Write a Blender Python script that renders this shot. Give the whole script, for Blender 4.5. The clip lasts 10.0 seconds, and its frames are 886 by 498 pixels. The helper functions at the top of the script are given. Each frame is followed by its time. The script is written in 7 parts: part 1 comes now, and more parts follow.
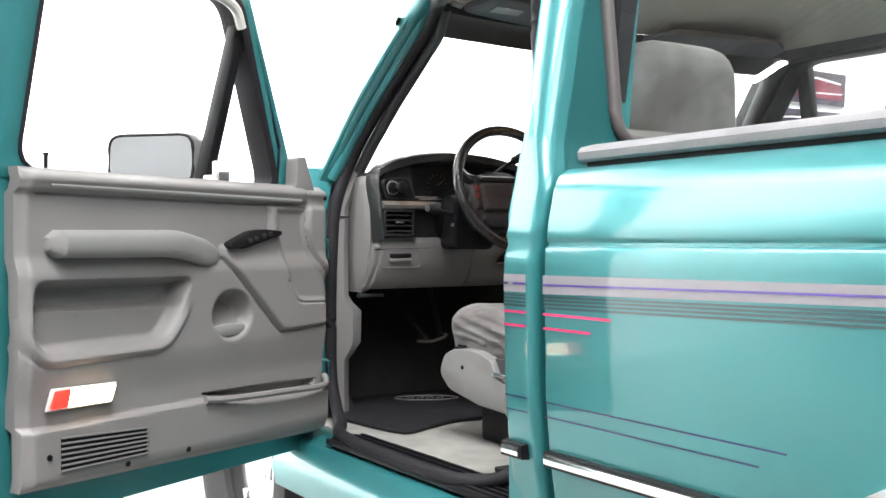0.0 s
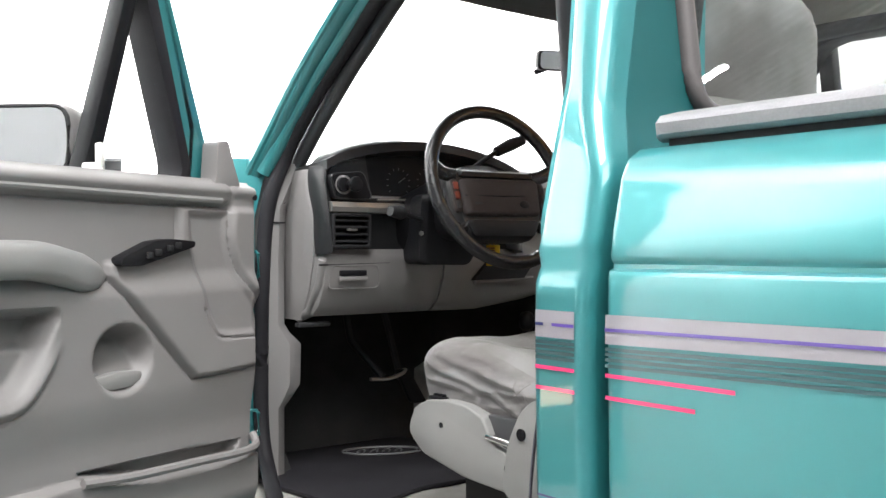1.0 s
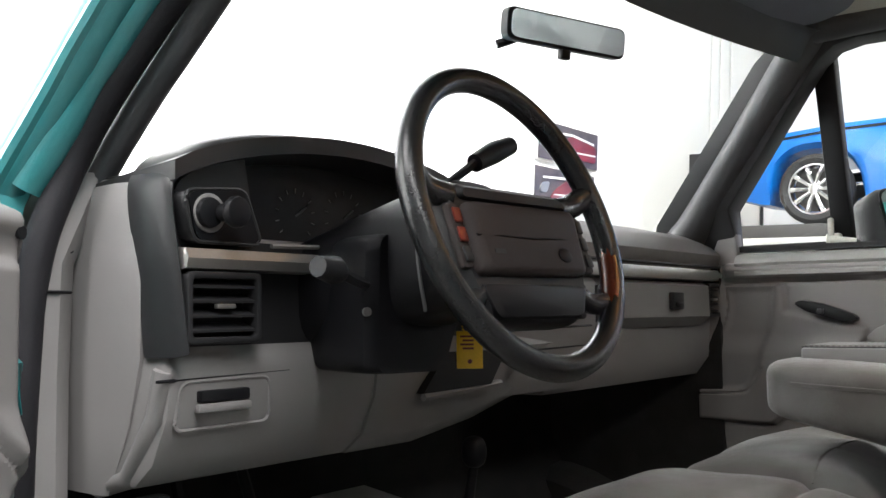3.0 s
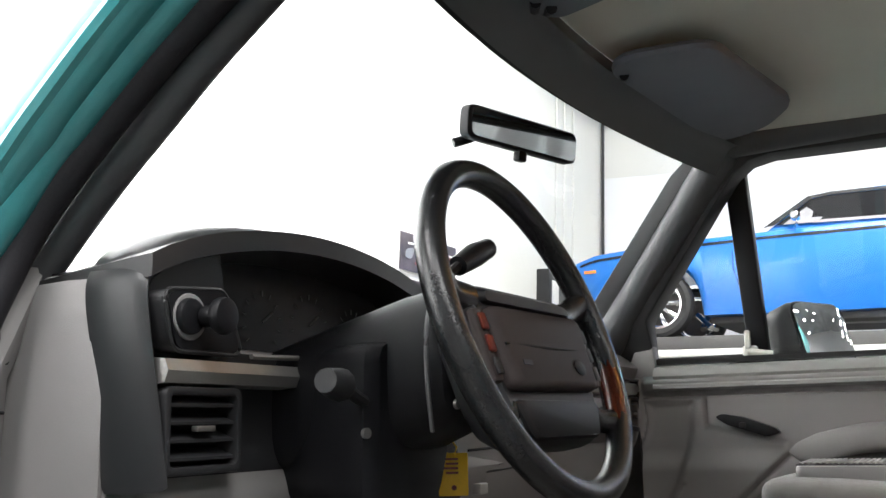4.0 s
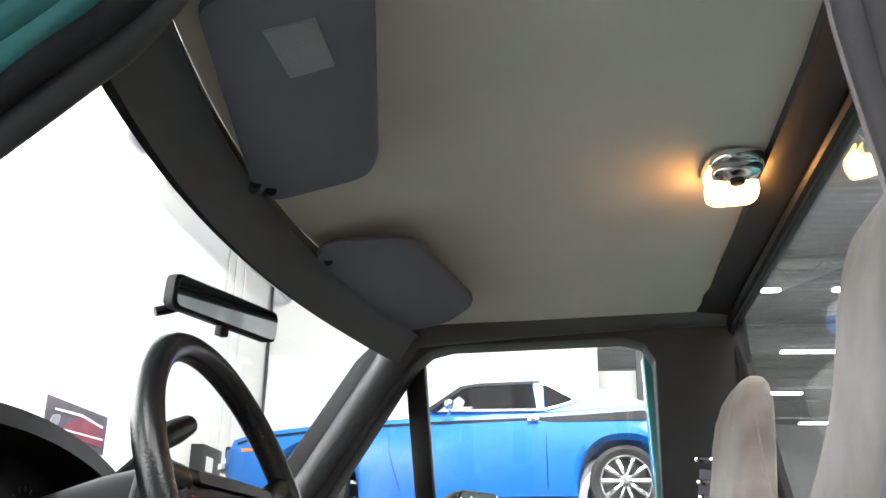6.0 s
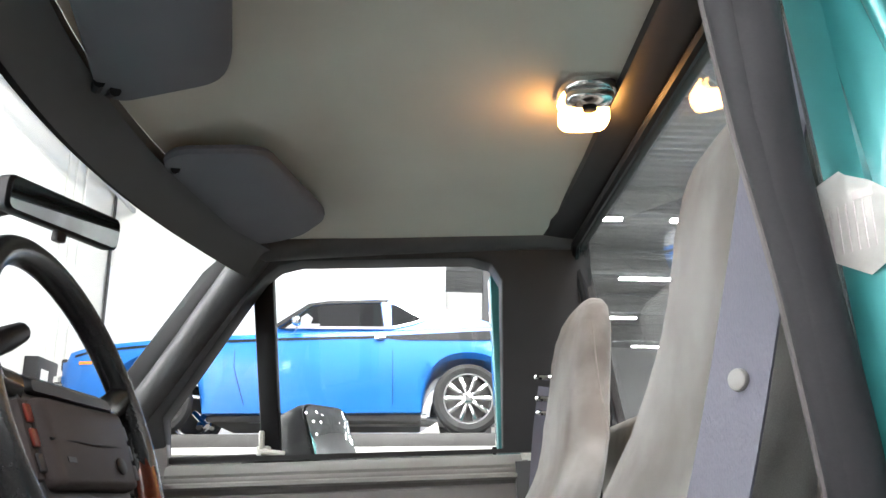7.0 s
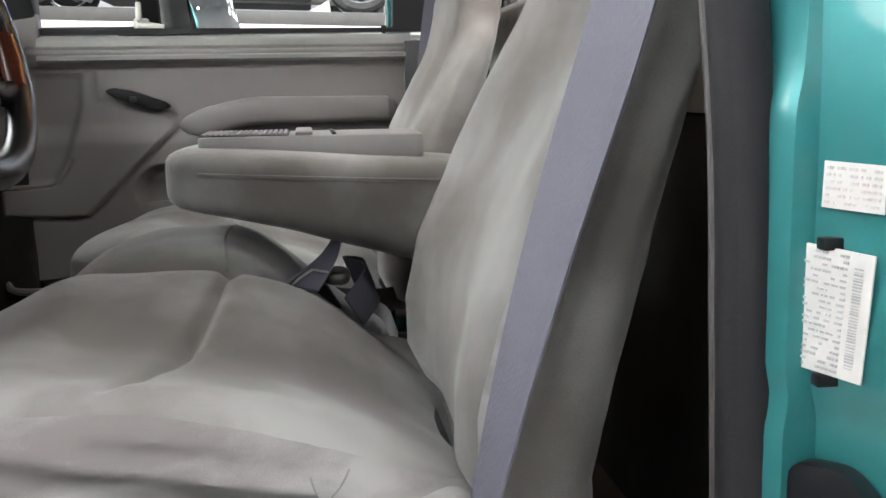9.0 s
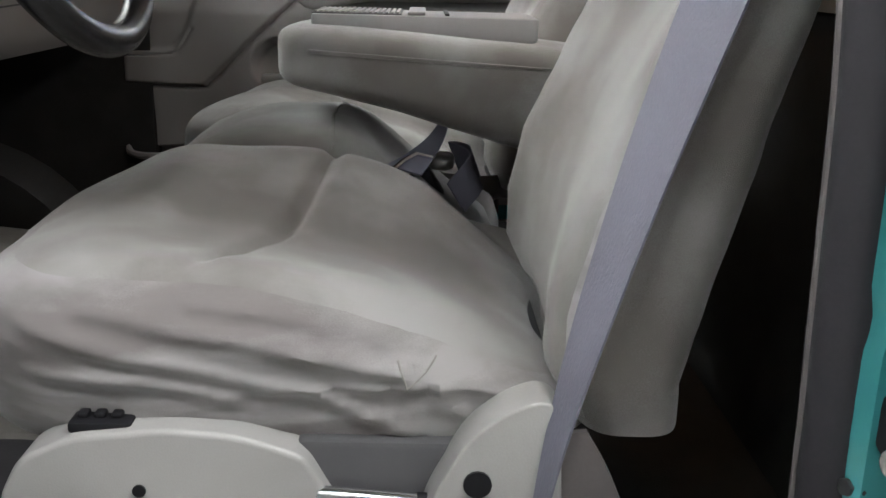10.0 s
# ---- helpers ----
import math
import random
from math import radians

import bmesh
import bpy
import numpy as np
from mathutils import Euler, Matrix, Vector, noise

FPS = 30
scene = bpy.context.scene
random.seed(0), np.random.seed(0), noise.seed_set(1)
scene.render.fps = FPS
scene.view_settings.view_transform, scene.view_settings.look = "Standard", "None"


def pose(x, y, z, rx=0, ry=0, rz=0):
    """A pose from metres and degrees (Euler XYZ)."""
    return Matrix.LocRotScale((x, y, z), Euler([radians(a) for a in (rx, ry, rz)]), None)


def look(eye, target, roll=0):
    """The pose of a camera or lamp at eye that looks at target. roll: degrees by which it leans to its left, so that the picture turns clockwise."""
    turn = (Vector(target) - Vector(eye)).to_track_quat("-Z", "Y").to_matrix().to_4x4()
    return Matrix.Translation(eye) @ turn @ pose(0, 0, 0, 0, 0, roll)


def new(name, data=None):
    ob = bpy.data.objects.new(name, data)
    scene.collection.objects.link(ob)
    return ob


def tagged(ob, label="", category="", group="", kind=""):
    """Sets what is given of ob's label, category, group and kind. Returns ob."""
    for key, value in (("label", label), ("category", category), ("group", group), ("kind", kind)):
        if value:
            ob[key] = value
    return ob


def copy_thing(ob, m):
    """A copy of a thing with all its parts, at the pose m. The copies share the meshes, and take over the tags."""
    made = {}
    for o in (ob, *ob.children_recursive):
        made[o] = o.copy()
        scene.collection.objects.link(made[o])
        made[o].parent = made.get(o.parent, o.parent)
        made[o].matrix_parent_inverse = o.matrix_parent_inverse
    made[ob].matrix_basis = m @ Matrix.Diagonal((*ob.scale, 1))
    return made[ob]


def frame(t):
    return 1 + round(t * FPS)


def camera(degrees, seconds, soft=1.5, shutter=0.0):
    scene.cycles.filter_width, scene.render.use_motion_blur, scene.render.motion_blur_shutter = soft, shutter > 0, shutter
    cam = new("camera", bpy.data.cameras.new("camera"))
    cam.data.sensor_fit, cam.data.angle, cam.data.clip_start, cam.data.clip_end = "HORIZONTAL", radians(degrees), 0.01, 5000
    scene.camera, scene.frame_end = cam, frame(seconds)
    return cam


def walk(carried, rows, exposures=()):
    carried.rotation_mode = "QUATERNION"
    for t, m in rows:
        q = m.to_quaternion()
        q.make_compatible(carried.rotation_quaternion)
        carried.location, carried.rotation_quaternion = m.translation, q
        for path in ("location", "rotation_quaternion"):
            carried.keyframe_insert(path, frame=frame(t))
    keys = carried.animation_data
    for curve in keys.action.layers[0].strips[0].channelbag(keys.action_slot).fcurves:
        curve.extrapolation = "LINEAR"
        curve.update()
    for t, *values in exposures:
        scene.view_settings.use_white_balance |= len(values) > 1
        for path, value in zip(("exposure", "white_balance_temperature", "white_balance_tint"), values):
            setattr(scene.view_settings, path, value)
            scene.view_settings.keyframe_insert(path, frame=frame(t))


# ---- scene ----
cam = camera(48.5, 10.0)
PATH = [
    (0, (-2.062, -0.795, 1.188), (-0.961, 0.871, 1.084), 1.5),
    (0.5, (-1.915, -0.52, 1.182), (-0.751, 1.104, 1.087), 1.6),
    (1, (-1.792, -0.228, 1.172), (-0.567, 1.35, 1.086), 1.8),
    (1.5, (-1.665, 0.036, 1.165), (-0.342, 1.533, 1.085), 1.7),
    (2, (-1.522, 0.302, 1.16), (-0.127, 1.734, 1.085), 1.7),
    (2.2, (-1.474, 0.399, 1.155), (-0.044, 1.796, 1.087), 1.7),
    (3.3, (-1.325, 0.85, 1.146), (0.329, 1.964, 1.291), 1.7),
    (3.5, (-1.323, 0.891, 1.145), (0.36, 1.953, 1.341), 1.7),
    (4, (-1.337, 0.969, 1.145), (0.419, 1.876, 1.451), 1.4),
    (4.5, (-1.347, 1.016, 1.146), (0.461, 1.752, 1.583), 1.3),
    (5, (-1.355, 1.027, 1.147), (0.488, 1.584, 1.688), 1.4),
    (5.5, (-1.365, 1.025, 1.146), (0.49, 1.418, 1.783), 1.2),
    (5.7, (-1.367, 1.022, 1.148), (0.491, 1.354, 1.804), 1.4),
    (6.8, (-1.363, 1.023, 1.145), (0.552, 1.036, 1.721), 0.9),
    (7, (-1.36, 1.023, 1.144), (0.571, 0.971, 1.662), 1.0),
    (7.5, (-1.347, 1.019, 1.144), (0.611, 0.827, 1.503), 1.0),
    (8, (-1.335, 1.016, 1.141), (0.638, 0.741, 1.316), 1.2),
    (8.5, (-1.324, 1.014, 1.136), (0.65, 0.704, 1.058), 1.5),
    (9, (-1.325, 1.012, 1.141), (0.631, 0.727, 0.833), 2.0),
    (9.5, (-1.324, 1.009, 1.14), (0.61, 0.822, 0.666), 3.5),
    (10, (-1.318, 1.004, 1.145), (0.604, 0.928, 0.597), 4.7),
]
walk(cam, [(t, look(eye, target, roll)) for t, eye, target, roll in PATH], [(0.0, 1.3), (2.2, 1.54), (3.5, 0.98), (4.5, 1.18), (6.0, 1.22), (7.0, 1.42), (8.0, 1.32), (9.0, 1.27), (10.0, 1.2)])

# ---- light and exposure ----
world = bpy.data.worlds.new("hall_air")
scene.world = world
world.use_nodes = True
world.node_tree.nodes["Background"].inputs[0].default_value = (0.9, 0.95, 1.0, 1)
world.node_tree.nodes["Background"].inputs[1].default_value = 0.15
scene.view_settings.exposure = 0.6


def area_lamp(name, eye, target, sx, sy, watts, spread=180.0, colour=(1, 1, 1)):
    data = bpy.data.lights.new(name, "AREA")
    data.shape, data.size, data.size_y, data.energy, data.color = "RECTANGLE", sx, sy, watts, colour
    data.spread = radians(spread)
    ob = new(name, data)
    ob.matrix_world = look(eye, target)
    return ob


# added area lamps without fixtures, standing in for the hall's overhead light
area_lamp("hall_fill_lamp", (-2.5, -1.2, 6.0), (-1.75, 0.5, 0.6), 2.4, 2.4, 225)
area_lamp("hall_fill_lamp", (-2.6, -4.6, 5.7), (-1.3, 1.0, 0.9), 4.0, 2.0, 95)
area_lamp("hall_fill_lamp", (0.4, 2.2, 5.9), (0.4, 4.3, 2.5), 6.0, 1.0, 330, 56)
area_lamp("hall_fill_lamp", (6.4, 1.4, 6.1), (8.3, 2.6, 1.8), 3.0, 5.0, 470)
area_lamp("hall_fill_lamp", (-5.5, 3.0, 5.9), (-4.5, 4.6, 1.0), 5.0, 1.2, 380, 75)


# ---- materials ----
def shader(name, colour, rough=0.5, metal=0.0, coat=0.0, vary=0.12, scale=20.0, bump=0.05, fine=300.0, spec=0.5, tint=None, stretch=(1, 1, 1)):
    """A surface with two scales of colour variation and a fine relief."""
    m = bpy.data.materials.new(name)
    m.use_nodes = True
    nt = m.node_tree
    b = nt.nodes["Principled BSDF"]
    b.inputs["Roughness"].default_value = rough
    b.inputs["Metallic"].default_value = metal
    b.inputs["Coat Weight"].default_value = coat
    b.inputs["Coat Roughness"].default_value = 0.05
    b.inputs["Specular IOR Level"].default_value = spec
    tc = nt.nodes.new("ShaderNodeTexCoord")
    mp = nt.nodes.new("ShaderNodeMapping")
    mp.inputs["Scale"].default_value = stretch
    nt.links.new(tc.outputs["Object"], mp.inputs[0])
    big = nt.nodes.new("ShaderNodeTexNoise")
    big.inputs["Scale"].default_value, big.inputs["Detail"].default_value = scale, 4
    small = nt.nodes.new("ShaderNodeTexNoise")
    small.inputs["Scale"].default_value, small.inputs["Detail"].default_value = fine, 2
    for n in (big, small):
        nt.links.new(mp.outputs[0], n.inputs["Vector"])
    ramp = nt.nodes.new("ShaderNodeValToRGB")
    lo = [c * (1 - vary) for c in (tint or colour)]
    hi = [min(1, c * (1 + vary)) for c in colour]
    ramp.color_ramp.elements[0].position, ramp.color_ramp.elements[1].position = 0.32, 0.68
    ramp.color_ramp.elements[0].color, ramp.color_ramp.elements[1].color = (*lo, 1), (*hi, 1)
    mix = nt.nodes.new("ShaderNodeMath")
    mix.operation = "MULTIPLY_ADD"
    mix.inputs[1].default_value, mix.inputs[2].default_value = 0.35, 0.0
    add = nt.nodes.new("ShaderNodeMath")
    add.operation = "MULTIPLY_ADD"
    add.inputs[1].default_value = 0.65
    nt.links.new(small.outputs[0], mix.inputs[0])
    nt.links.new(big.outputs[0], add.inputs[0])
    nt.links.new(mix.outputs[0], add.inputs[2])
    nt.links.new(add.outputs[0], ramp.inputs[0])
    nt.links.new(ramp.outputs[0], b.inputs["Base Color"])
    if bump:
        bp = nt.nodes.new("ShaderNodeBump")
        bp.inputs["Strength"].default_value, bp.inputs["Distance"].default_value = bump, 0.002
        nt.links.new(small.outputs[0], bp.inputs["Height"])
        nt.links.new(bp.outputs[0], b.inputs["Normal"])
    return m


def glow(name, colour, strength):
    m = shader(name, colour, 0.4, vary=0.02, bump=0)
    b = m.node_tree.nodes["Principled BSDF"]
    b.inputs["Emission Color"].default_value, b.inputs["Emission Strength"].default_value = (*colour, 1), strength
    return m


def clear(name, colour=(1, 1, 1), gloss=0.05):
    """Thin glass: mostly clear, with a glossy skin that grows towards grazing views."""
    m = bpy.data.materials.new(name)
    m.use_nodes = True
    nt = m.node_tree
    nt.nodes.remove(nt.nodes["Principled BSDF"])
    out = nt.nodes["Material Output"]
    tr, gl, mx, lw, pw, ad = (nt.nodes.new("ShaderNode" + k) for k in ("BsdfTransparent", "BsdfGlossy", "MixShader", "LayerWeight", "Math", "Math"))
    tr.inputs[0].default_value = (*colour, 1)
    gl.inputs["Roughness"].default_value = 0.01
    pw.operation, ad.operation = "POWER", "MULTIPLY_ADD"
    lw.inputs[0].default_value = 0.5
    pw.inputs[1].default_value = 4.0
    ad.inputs[1].default_value, ad.inputs[2].default_value = 0.8, gloss
    nt.links.new(lw.outputs["Facing"], pw.inputs[0])
    nt.links.new(pw.outputs[0], ad.inputs[0])
    nt.links.new(ad.outputs[0], mx.inputs[0])
    nt.links.new(tr.outputs[0], mx.inputs[1])
    nt.links.new(gl.outputs[0], mx.inputs[2])
    nt.links.new(mx.outputs[0], out.inputs[0])
    return m


TEAL = shader("teal_paint", (0.040, 0.24, 0.252), 0.34, 0.36, 1.0, 0.04, 3, 0.0, 900)
GREYPLASTIC = shader("grey_moulded_plastic", (0.21, 0.199, 0.196), 0.48, vary=0.06, scale=6, bump=0.12, fine=900, spec=0.4)
DARKGREY = shader("charcoal_plastic", (0.020, 0.020, 0.0215), 0.5, vary=0.1, scale=6, bump=0.1, fine=900, spec=0.35)
TRIMGREY = shader("dark_grey_pillar_trim", (0.058, 0.058, 0.061), 0.5, vary=0.1, scale=6, bump=0.1, fine=900, spec=0.4)
BEZEL = shader("satin_charcoal_plastic", (0.020, 0.020, 0.021), 0.4, vary=0.1, scale=6, bump=0.08, fine=900, spec=0.4)
BLACK = shader("black_plastic", (0.0065, 0.0065, 0.008), 0.5, vary=0.15, scale=8, bump=0.08, fine=900, spec=0.25)
RUBBER = shader("black_rubber_seal", (0.016, 0.015, 0.018), 0.65, vary=0.15, scale=20, bump=0.1, spec=0.3)
VELOUR = shader("grey_velour", (0.236, 0.233, 0.227), 0.9, vary=0.12, scale=4.5, bump=0.3, fine=1400, spec=0.12, tint=(0.142, 0.131, 0.121))
VELOURSIDE = shader("worn_grey_velour", (0.242, 0.233, 0.232), 0.9, vary=0.10, scale=7, bump=0.35, fine=900, spec=0.12, tint=(0.165, 0.152, 0.148), stretch=(1, 1, 3.5))
HEADLINING = shader("headliner_cloth", (0.54, 0.51, 0.455), 0.95, vary=0.05, scale=5, bump=0.2, fine=1500, spec=0.1)
CARPET = shader("grey_carpet", (0.30, 0.29, 0.27), 0.95, vary=0.2, scale=15, bump=0.5, fine=700, spec=0.1)
# carpet shade behind the seats and in the footwell, put into the colour
SHADECARPET = shader("shaded_carpet", (0.03, 0.03, 0.03), 0.95, vary=0.2, scale=15, bump=0.5, fine=700, spec=0.1)
CHROME = shader("chrome", (0.8, 0.8, 0.8), 0.12, 1.0, vary=0.03, bump=0)
SATIN = shader("satin_metal", (0.45, 0.44, 0.42), 0.42, 0.9, vary=0.06, scale=30, bump=0.02)
LEATHER = shader("black_leather", (0.014, 0.014, 0.015), 0.26, vary=0.15, scale=25, bump=0.2, fine=500)
MIRROR = shader("mirror_glass", (0.75, 0.77, 0.78), 0.02, 1.0, vary=0.0, bump=0)
GLASS = clear("window_glass", (0.97, 0.985, 0.98))
for m in (VELOUR, VELOURSIDE):
    m.node_tree.nodes["Math"].inputs[1].default_value, m.node_tree.nodes["Math.001"].inputs[1].default_value = 0.16, 0.84
    for e, at in zip(m.node_tree.nodes["Color Ramp"].color_ramp.elements, (0.41, 0.58)):
        e.position = at
    m.node_tree.nodes["Principled BSDF"].inputs["Sheen Weight"].default_value = 0.35
    m.node_tree.nodes["Principled BSDF"].inputs["Sheen Roughness"].default_value = 0.4
nt = VELOURSIDE.node_tree
crease = nt.nodes.new("ShaderNodeTexNoise")
crease.noise_type = "RIDGED_MULTIFRACTAL"
crease.inputs["Scale"].default_value, crease.inputs["Detail"].default_value, crease.inputs["Distortion"].default_value = 7, 3, 0.8
nt.links.new(nt.nodes["Mapping"].outputs[0], crease.inputs["Vector"])
crumple = nt.nodes.new("ShaderNodeBump")
crumple.inputs["Strength"].default_value, crumple.inputs["Distance"].default_value = 0.45, 0.006
nt.links.new(crease.outputs[0], crumple.inputs["Height"])
nt.links.new(nt.nodes["Bump"].outputs[0], crumple.inputs["Normal"])
nt.links.new(crumple.outputs[0], nt.nodes["Principled BSDF"].inputs["Normal"])
WHITEWALL = shader("white_painted_wall", (0.82, 0.82, 0.82), 0.75, vary=0.02, scale=0.8, bump=0.08, fine=60)
CREAMWALL = shader("cream_block_wall", (0.72, 0.71, 0.66), 0.8, vary=0.04, scale=0.7, bump=0.1, fine=40)
CONCRETE = shader("polished_concrete", (0.13, 0.128, 0.122), 0.35, vary=0.15, scale=1.2, bump=0.04, fine=60)
# greys of the two assumed walls, picked for bounce light and reflections
GREYWALL = shader("grey_painted_wall", (0.34, 0.34, 0.345), 0.75, vary=0.06, scale=0.6, bump=0.08, fine=50)
PALEWALL = shader("pale_grey_painted_wall", (0.52, 0.52, 0.525), 0.75, vary=0.06, scale=0.6, bump=0.08, fine=50)
DECK = shader("grey_steel_deck", (0.48, 0.485, 0.49), 0.55, 0.1, vary=0.2, scale=1.0, bump=0.05, fine=30)
STEEL = shader("galvanised_steel", (0.42, 0.43, 0.44), 0.45, 0.6, vary=0.15, scale=4, bump=0.05)
BLUE = shader("bright_blue_paint", (0.002, 0.155, 0.56), 0.36, 0.1, 0.5, 0.03, 3, 0.0, 900)
LAMPWHITE = glow("lamp_white", (1.0, 1.0, 1.0), 40)
LAMPBAY = glow("high_bay_white", (1.0, 1.0, 1.0), 14)
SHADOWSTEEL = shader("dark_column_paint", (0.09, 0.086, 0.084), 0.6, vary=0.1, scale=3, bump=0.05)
PAPER = shader("white_label_paper", (0.74, 0.72, 0.70), 0.6, vary=0.05, scale=30, bump=0.03)
SEAM = shader("dark_seat_stitching", (0.19, 0.182, 0.17), 0.9, vary=0.2, scale=40, bump=0.2, spec=0.1)
INK = shader("grey_print", (0.46, 0.46, 0.47), 0.6, vary=0.2, scale=60, bump=0)
PRINTDARK = shader("dark_photo_print", (0.06, 0.045, 0.05), 0.35, vary=0.6, scale=9, bump=0, tint=(0.02, 0.02, 0.025))
RED = shader("red_photo_print", (0.17, 0.012, 0.02), 0.35, vary=0.5, scale=7, bump=0)
YELLOW = shader("yellow_plastic", (0.75, 0.45, 0.01), 0.45, vary=0.08, scale=60, bump=0.02)
STRIPE = shader("pale_lilac_stripe", (0.27, 0.255, 0.28), 0.4, coat=0.8, vary=0.03, bump=0)
STRIPEDARK = shader("dark_green_stripe", (0.02, 0.07, 0.08), 0.3, coat=0.8, vary=0.05, bump=0)
NAVY = shader("navy_pinstripe", (0.012, 0.02, 0.12), 0.3, coat=0.8, vary=0.05, bump=0)
PURPLE = shader("purple_pinstripe", (0.09, 0.05, 0.30), 0.3, coat=0.8, vary=0.05, bump=0)
PINK = shader("pink_pinstripe", (0.70, 0.03, 0.16), 0.3, coat=0.8, vary=0.05, bump=0)
LEDGE = shader("weathered_grey_moulding", (0.235, 0.23, 0.24), 0.55, vary=0.15, scale=12, bump=0.15)
BELT = shader("seatbelt_webbing", (0.105, 0.105, 0.135), 0.7, vary=0.1, scale=15, bump=0.4, fine=800, stretch=(1, 1, 0.15))
LIGHTPLASTIC = shader("pale_grey_plastic", (0.245, 0.24, 0.233), 0.42, vary=0.06, scale=9, bump=0.08, fine=700)
PADBROWN = shader("brown_grey_horn_pad", (0.045, 0.036, 0.035), 0.6, vary=0.12, scale=12, bump=0.15, fine=900, spec=0.2)
RIMAMBER = shader("amber_tinted_leather", (0.085, 0.013, 0.004), 0.22, vary=0.3, scale=40, bump=0.1)
SWITCHRED = shader("amber_red_trim", (0.13, 0.016, 0.008), 0.3, vary=0.15, scale=20, bump=0)
# near-black colour paints the unlit cabin behind the coupe's side windows
CABINSHADE = shader("painted_cabin_shade", (0.006, 0.006, 0.007), 0.7, spec=0.1, vary=0.3, scale=3, bump=0)
WHITEPLASTIC = shader("white_plastic", (0.72, 0.71, 0.66), 0.4, vary=0.04, scale=20, bump=0.02)
TYRE = shader("tyre_rubber", (0.022, 0.022, 0.022), 0.75, vary=0.2, scale=20, bump=0.3, fine=120)
VISOR = shader("grey_visor_vinyl", (0.125, 0.121, 0.138), 0.8, vary=0.06, scale=10, bump=0.2, fine=900)
LAMPWARM = glow("dome_lens_glow", (1.0, 0.46, 0.12), 16)
GASKET = shader("grey_brown_gasket", (0.085, 0.075, 0.075), 0.55, vary=0.1, scale=20, bump=0.1)
LAMPDOOR = glow("door_lens_glow", (1.0, 0.72, 0.5), 3.2)
LAMPRED = glow("door_red_lens_glow", (0.9, 0.03, 0.02), 0.9)
GAUGE = shader("gauge_marking", (0.14, 0.14, 0.145), 0.5, vary=0.1, bump=0)
ORANGE = shader("orange_marker_lens", (0.9, 0.25, 0.03), 0.3, vary=0.05, bump=0)

FAINTINK = shader("faint_pink_print", (0.66, 0.61, 0.61), 0.6, vary=0.1, scale=80, bump=0)

BRASS = shader("yellow_zinc_plating", (0.52, 0.36, 0.10), 0.35, 0.9, vary=0.15, scale=60, bump=0.03)

# ---- mesh helpers ----
TRUCK = Matrix.Translation((0, 0.45, 0)) @ pose(0, 0, 0, -3.0) @ Matrix.Translation((0, -0.45, 0))
BASES = {}


def thing(name, base=(0, 0, 0), label="", category="", group="", kind="", frame_of=TRUCK):
    """An Empty at the base of a thing; its parts are written in the coordinates of frame_of."""
    e = new(name)
    e.empty_display_size = 0.05
    e.matrix_world = frame_of @ Matrix.Translation(base)
    BASES[e.name] = Matrix.Translation(base)
    return tagged(e, label, category, group, kind)


def to_mesh(name, bm, mats, smooth=40):
    bmesh.ops.recalc_face_normals(bm, faces=bm.faces[:])
    me = bpy.data.meshes.new(name)
    bm.to_mesh(me)
    bm.free()
    for m in mats if isinstance(mats, (list, tuple)) else [mats]:
        me.materials.append(m)
    if smooth:
        me.polygons.foreach_set("use_smooth", [True] * len(me.polygons))
        me.set_sharp_from_angle(angle=radians(smooth))
    return me


def part(name, bm, mats, parent, label="", smooth=40):
    """One mesh object under a thing or under a part, written in the thing's coordinates."""
    base = BASES[parent.name]
    bm.transform(base.inverted())
    ob = new(name, to_mesh(name, bm, mats, smooth))
    ob.parent = parent
    BASES[ob.name] = base
    return tagged(ob, label)


def solid(name, bm, mats, label="", category="", kind="", frame_of=Matrix.Identity(4), smooth=40, group=""):
    """A thing or piece of the setting that is one mesh."""
    ob = new(name, to_mesh(name, bm, mats, smooth))
    ob.matrix_world = frame_of
    BASES[ob.name] = Matrix.Identity(4)
    return tagged(ob, label, category, group, kind)


def join(*bms):
    out = bmesh.new()
    for b in bms:
        me = bpy.data.meshes.new("tmp")
        b.to_mesh(me)
        b.free()
        out.from_mesh(me)
        bpy.data.meshes.remove(me)
    return out


def bevel(bm, r, seg=2, angle=30):
    edges = [e for e in bm.edges if len(e.link_faces) == 2 and e.calc_face_angle(0) > radians(angle)]
    if r > 0 and edges:
        bmesh.ops.bevel(bm, geom=edges, offset=r, segments=seg, affect="EDGES", profile=0.5, clamp_overlap=True)
    return bm


def box(lo, hi, r=0.0, seg=2):
    bm = bmesh.new()
    bmesh.ops.create_cube(bm, size=1)
    for v in bm.verts:
        v.co = Vector([(lo[i] + hi[i]) / 2 + v.co[i] * (hi[i] - lo[i]) for i in range(3)])
    return bevel(bm, r, seg)


def prism(poly, axis, a, b, r=0.0, seg=2):
    """A polygon in the two other axes (in x, y, z order), pushed along axis from a to b."""
    bm = bmesh.new()
    k = "xyz".index(axis)
    rest = [i for i in range(3) if i != k]

    def at(p, h):
        c = [0, 0, 0]
        c[k], c[rest[0]], c[rest[1]] = h, p[0], p[1]
        return bm.verts.new(c)
    lo, hi = [at(p, a) for p in poly], [at(p, b) for p in poly]
    bm.faces.new(lo)
    bm.faces.new(hi)
    n = len(poly)
    for i in range(n):
        bm.faces.new((lo[i], lo[(i + 1) % n], hi[(i + 1) % n], hi[i]))
    bmesh.ops.recalc_face_normals(bm, faces=bm.faces[:])
    return bevel(bm, r, seg)


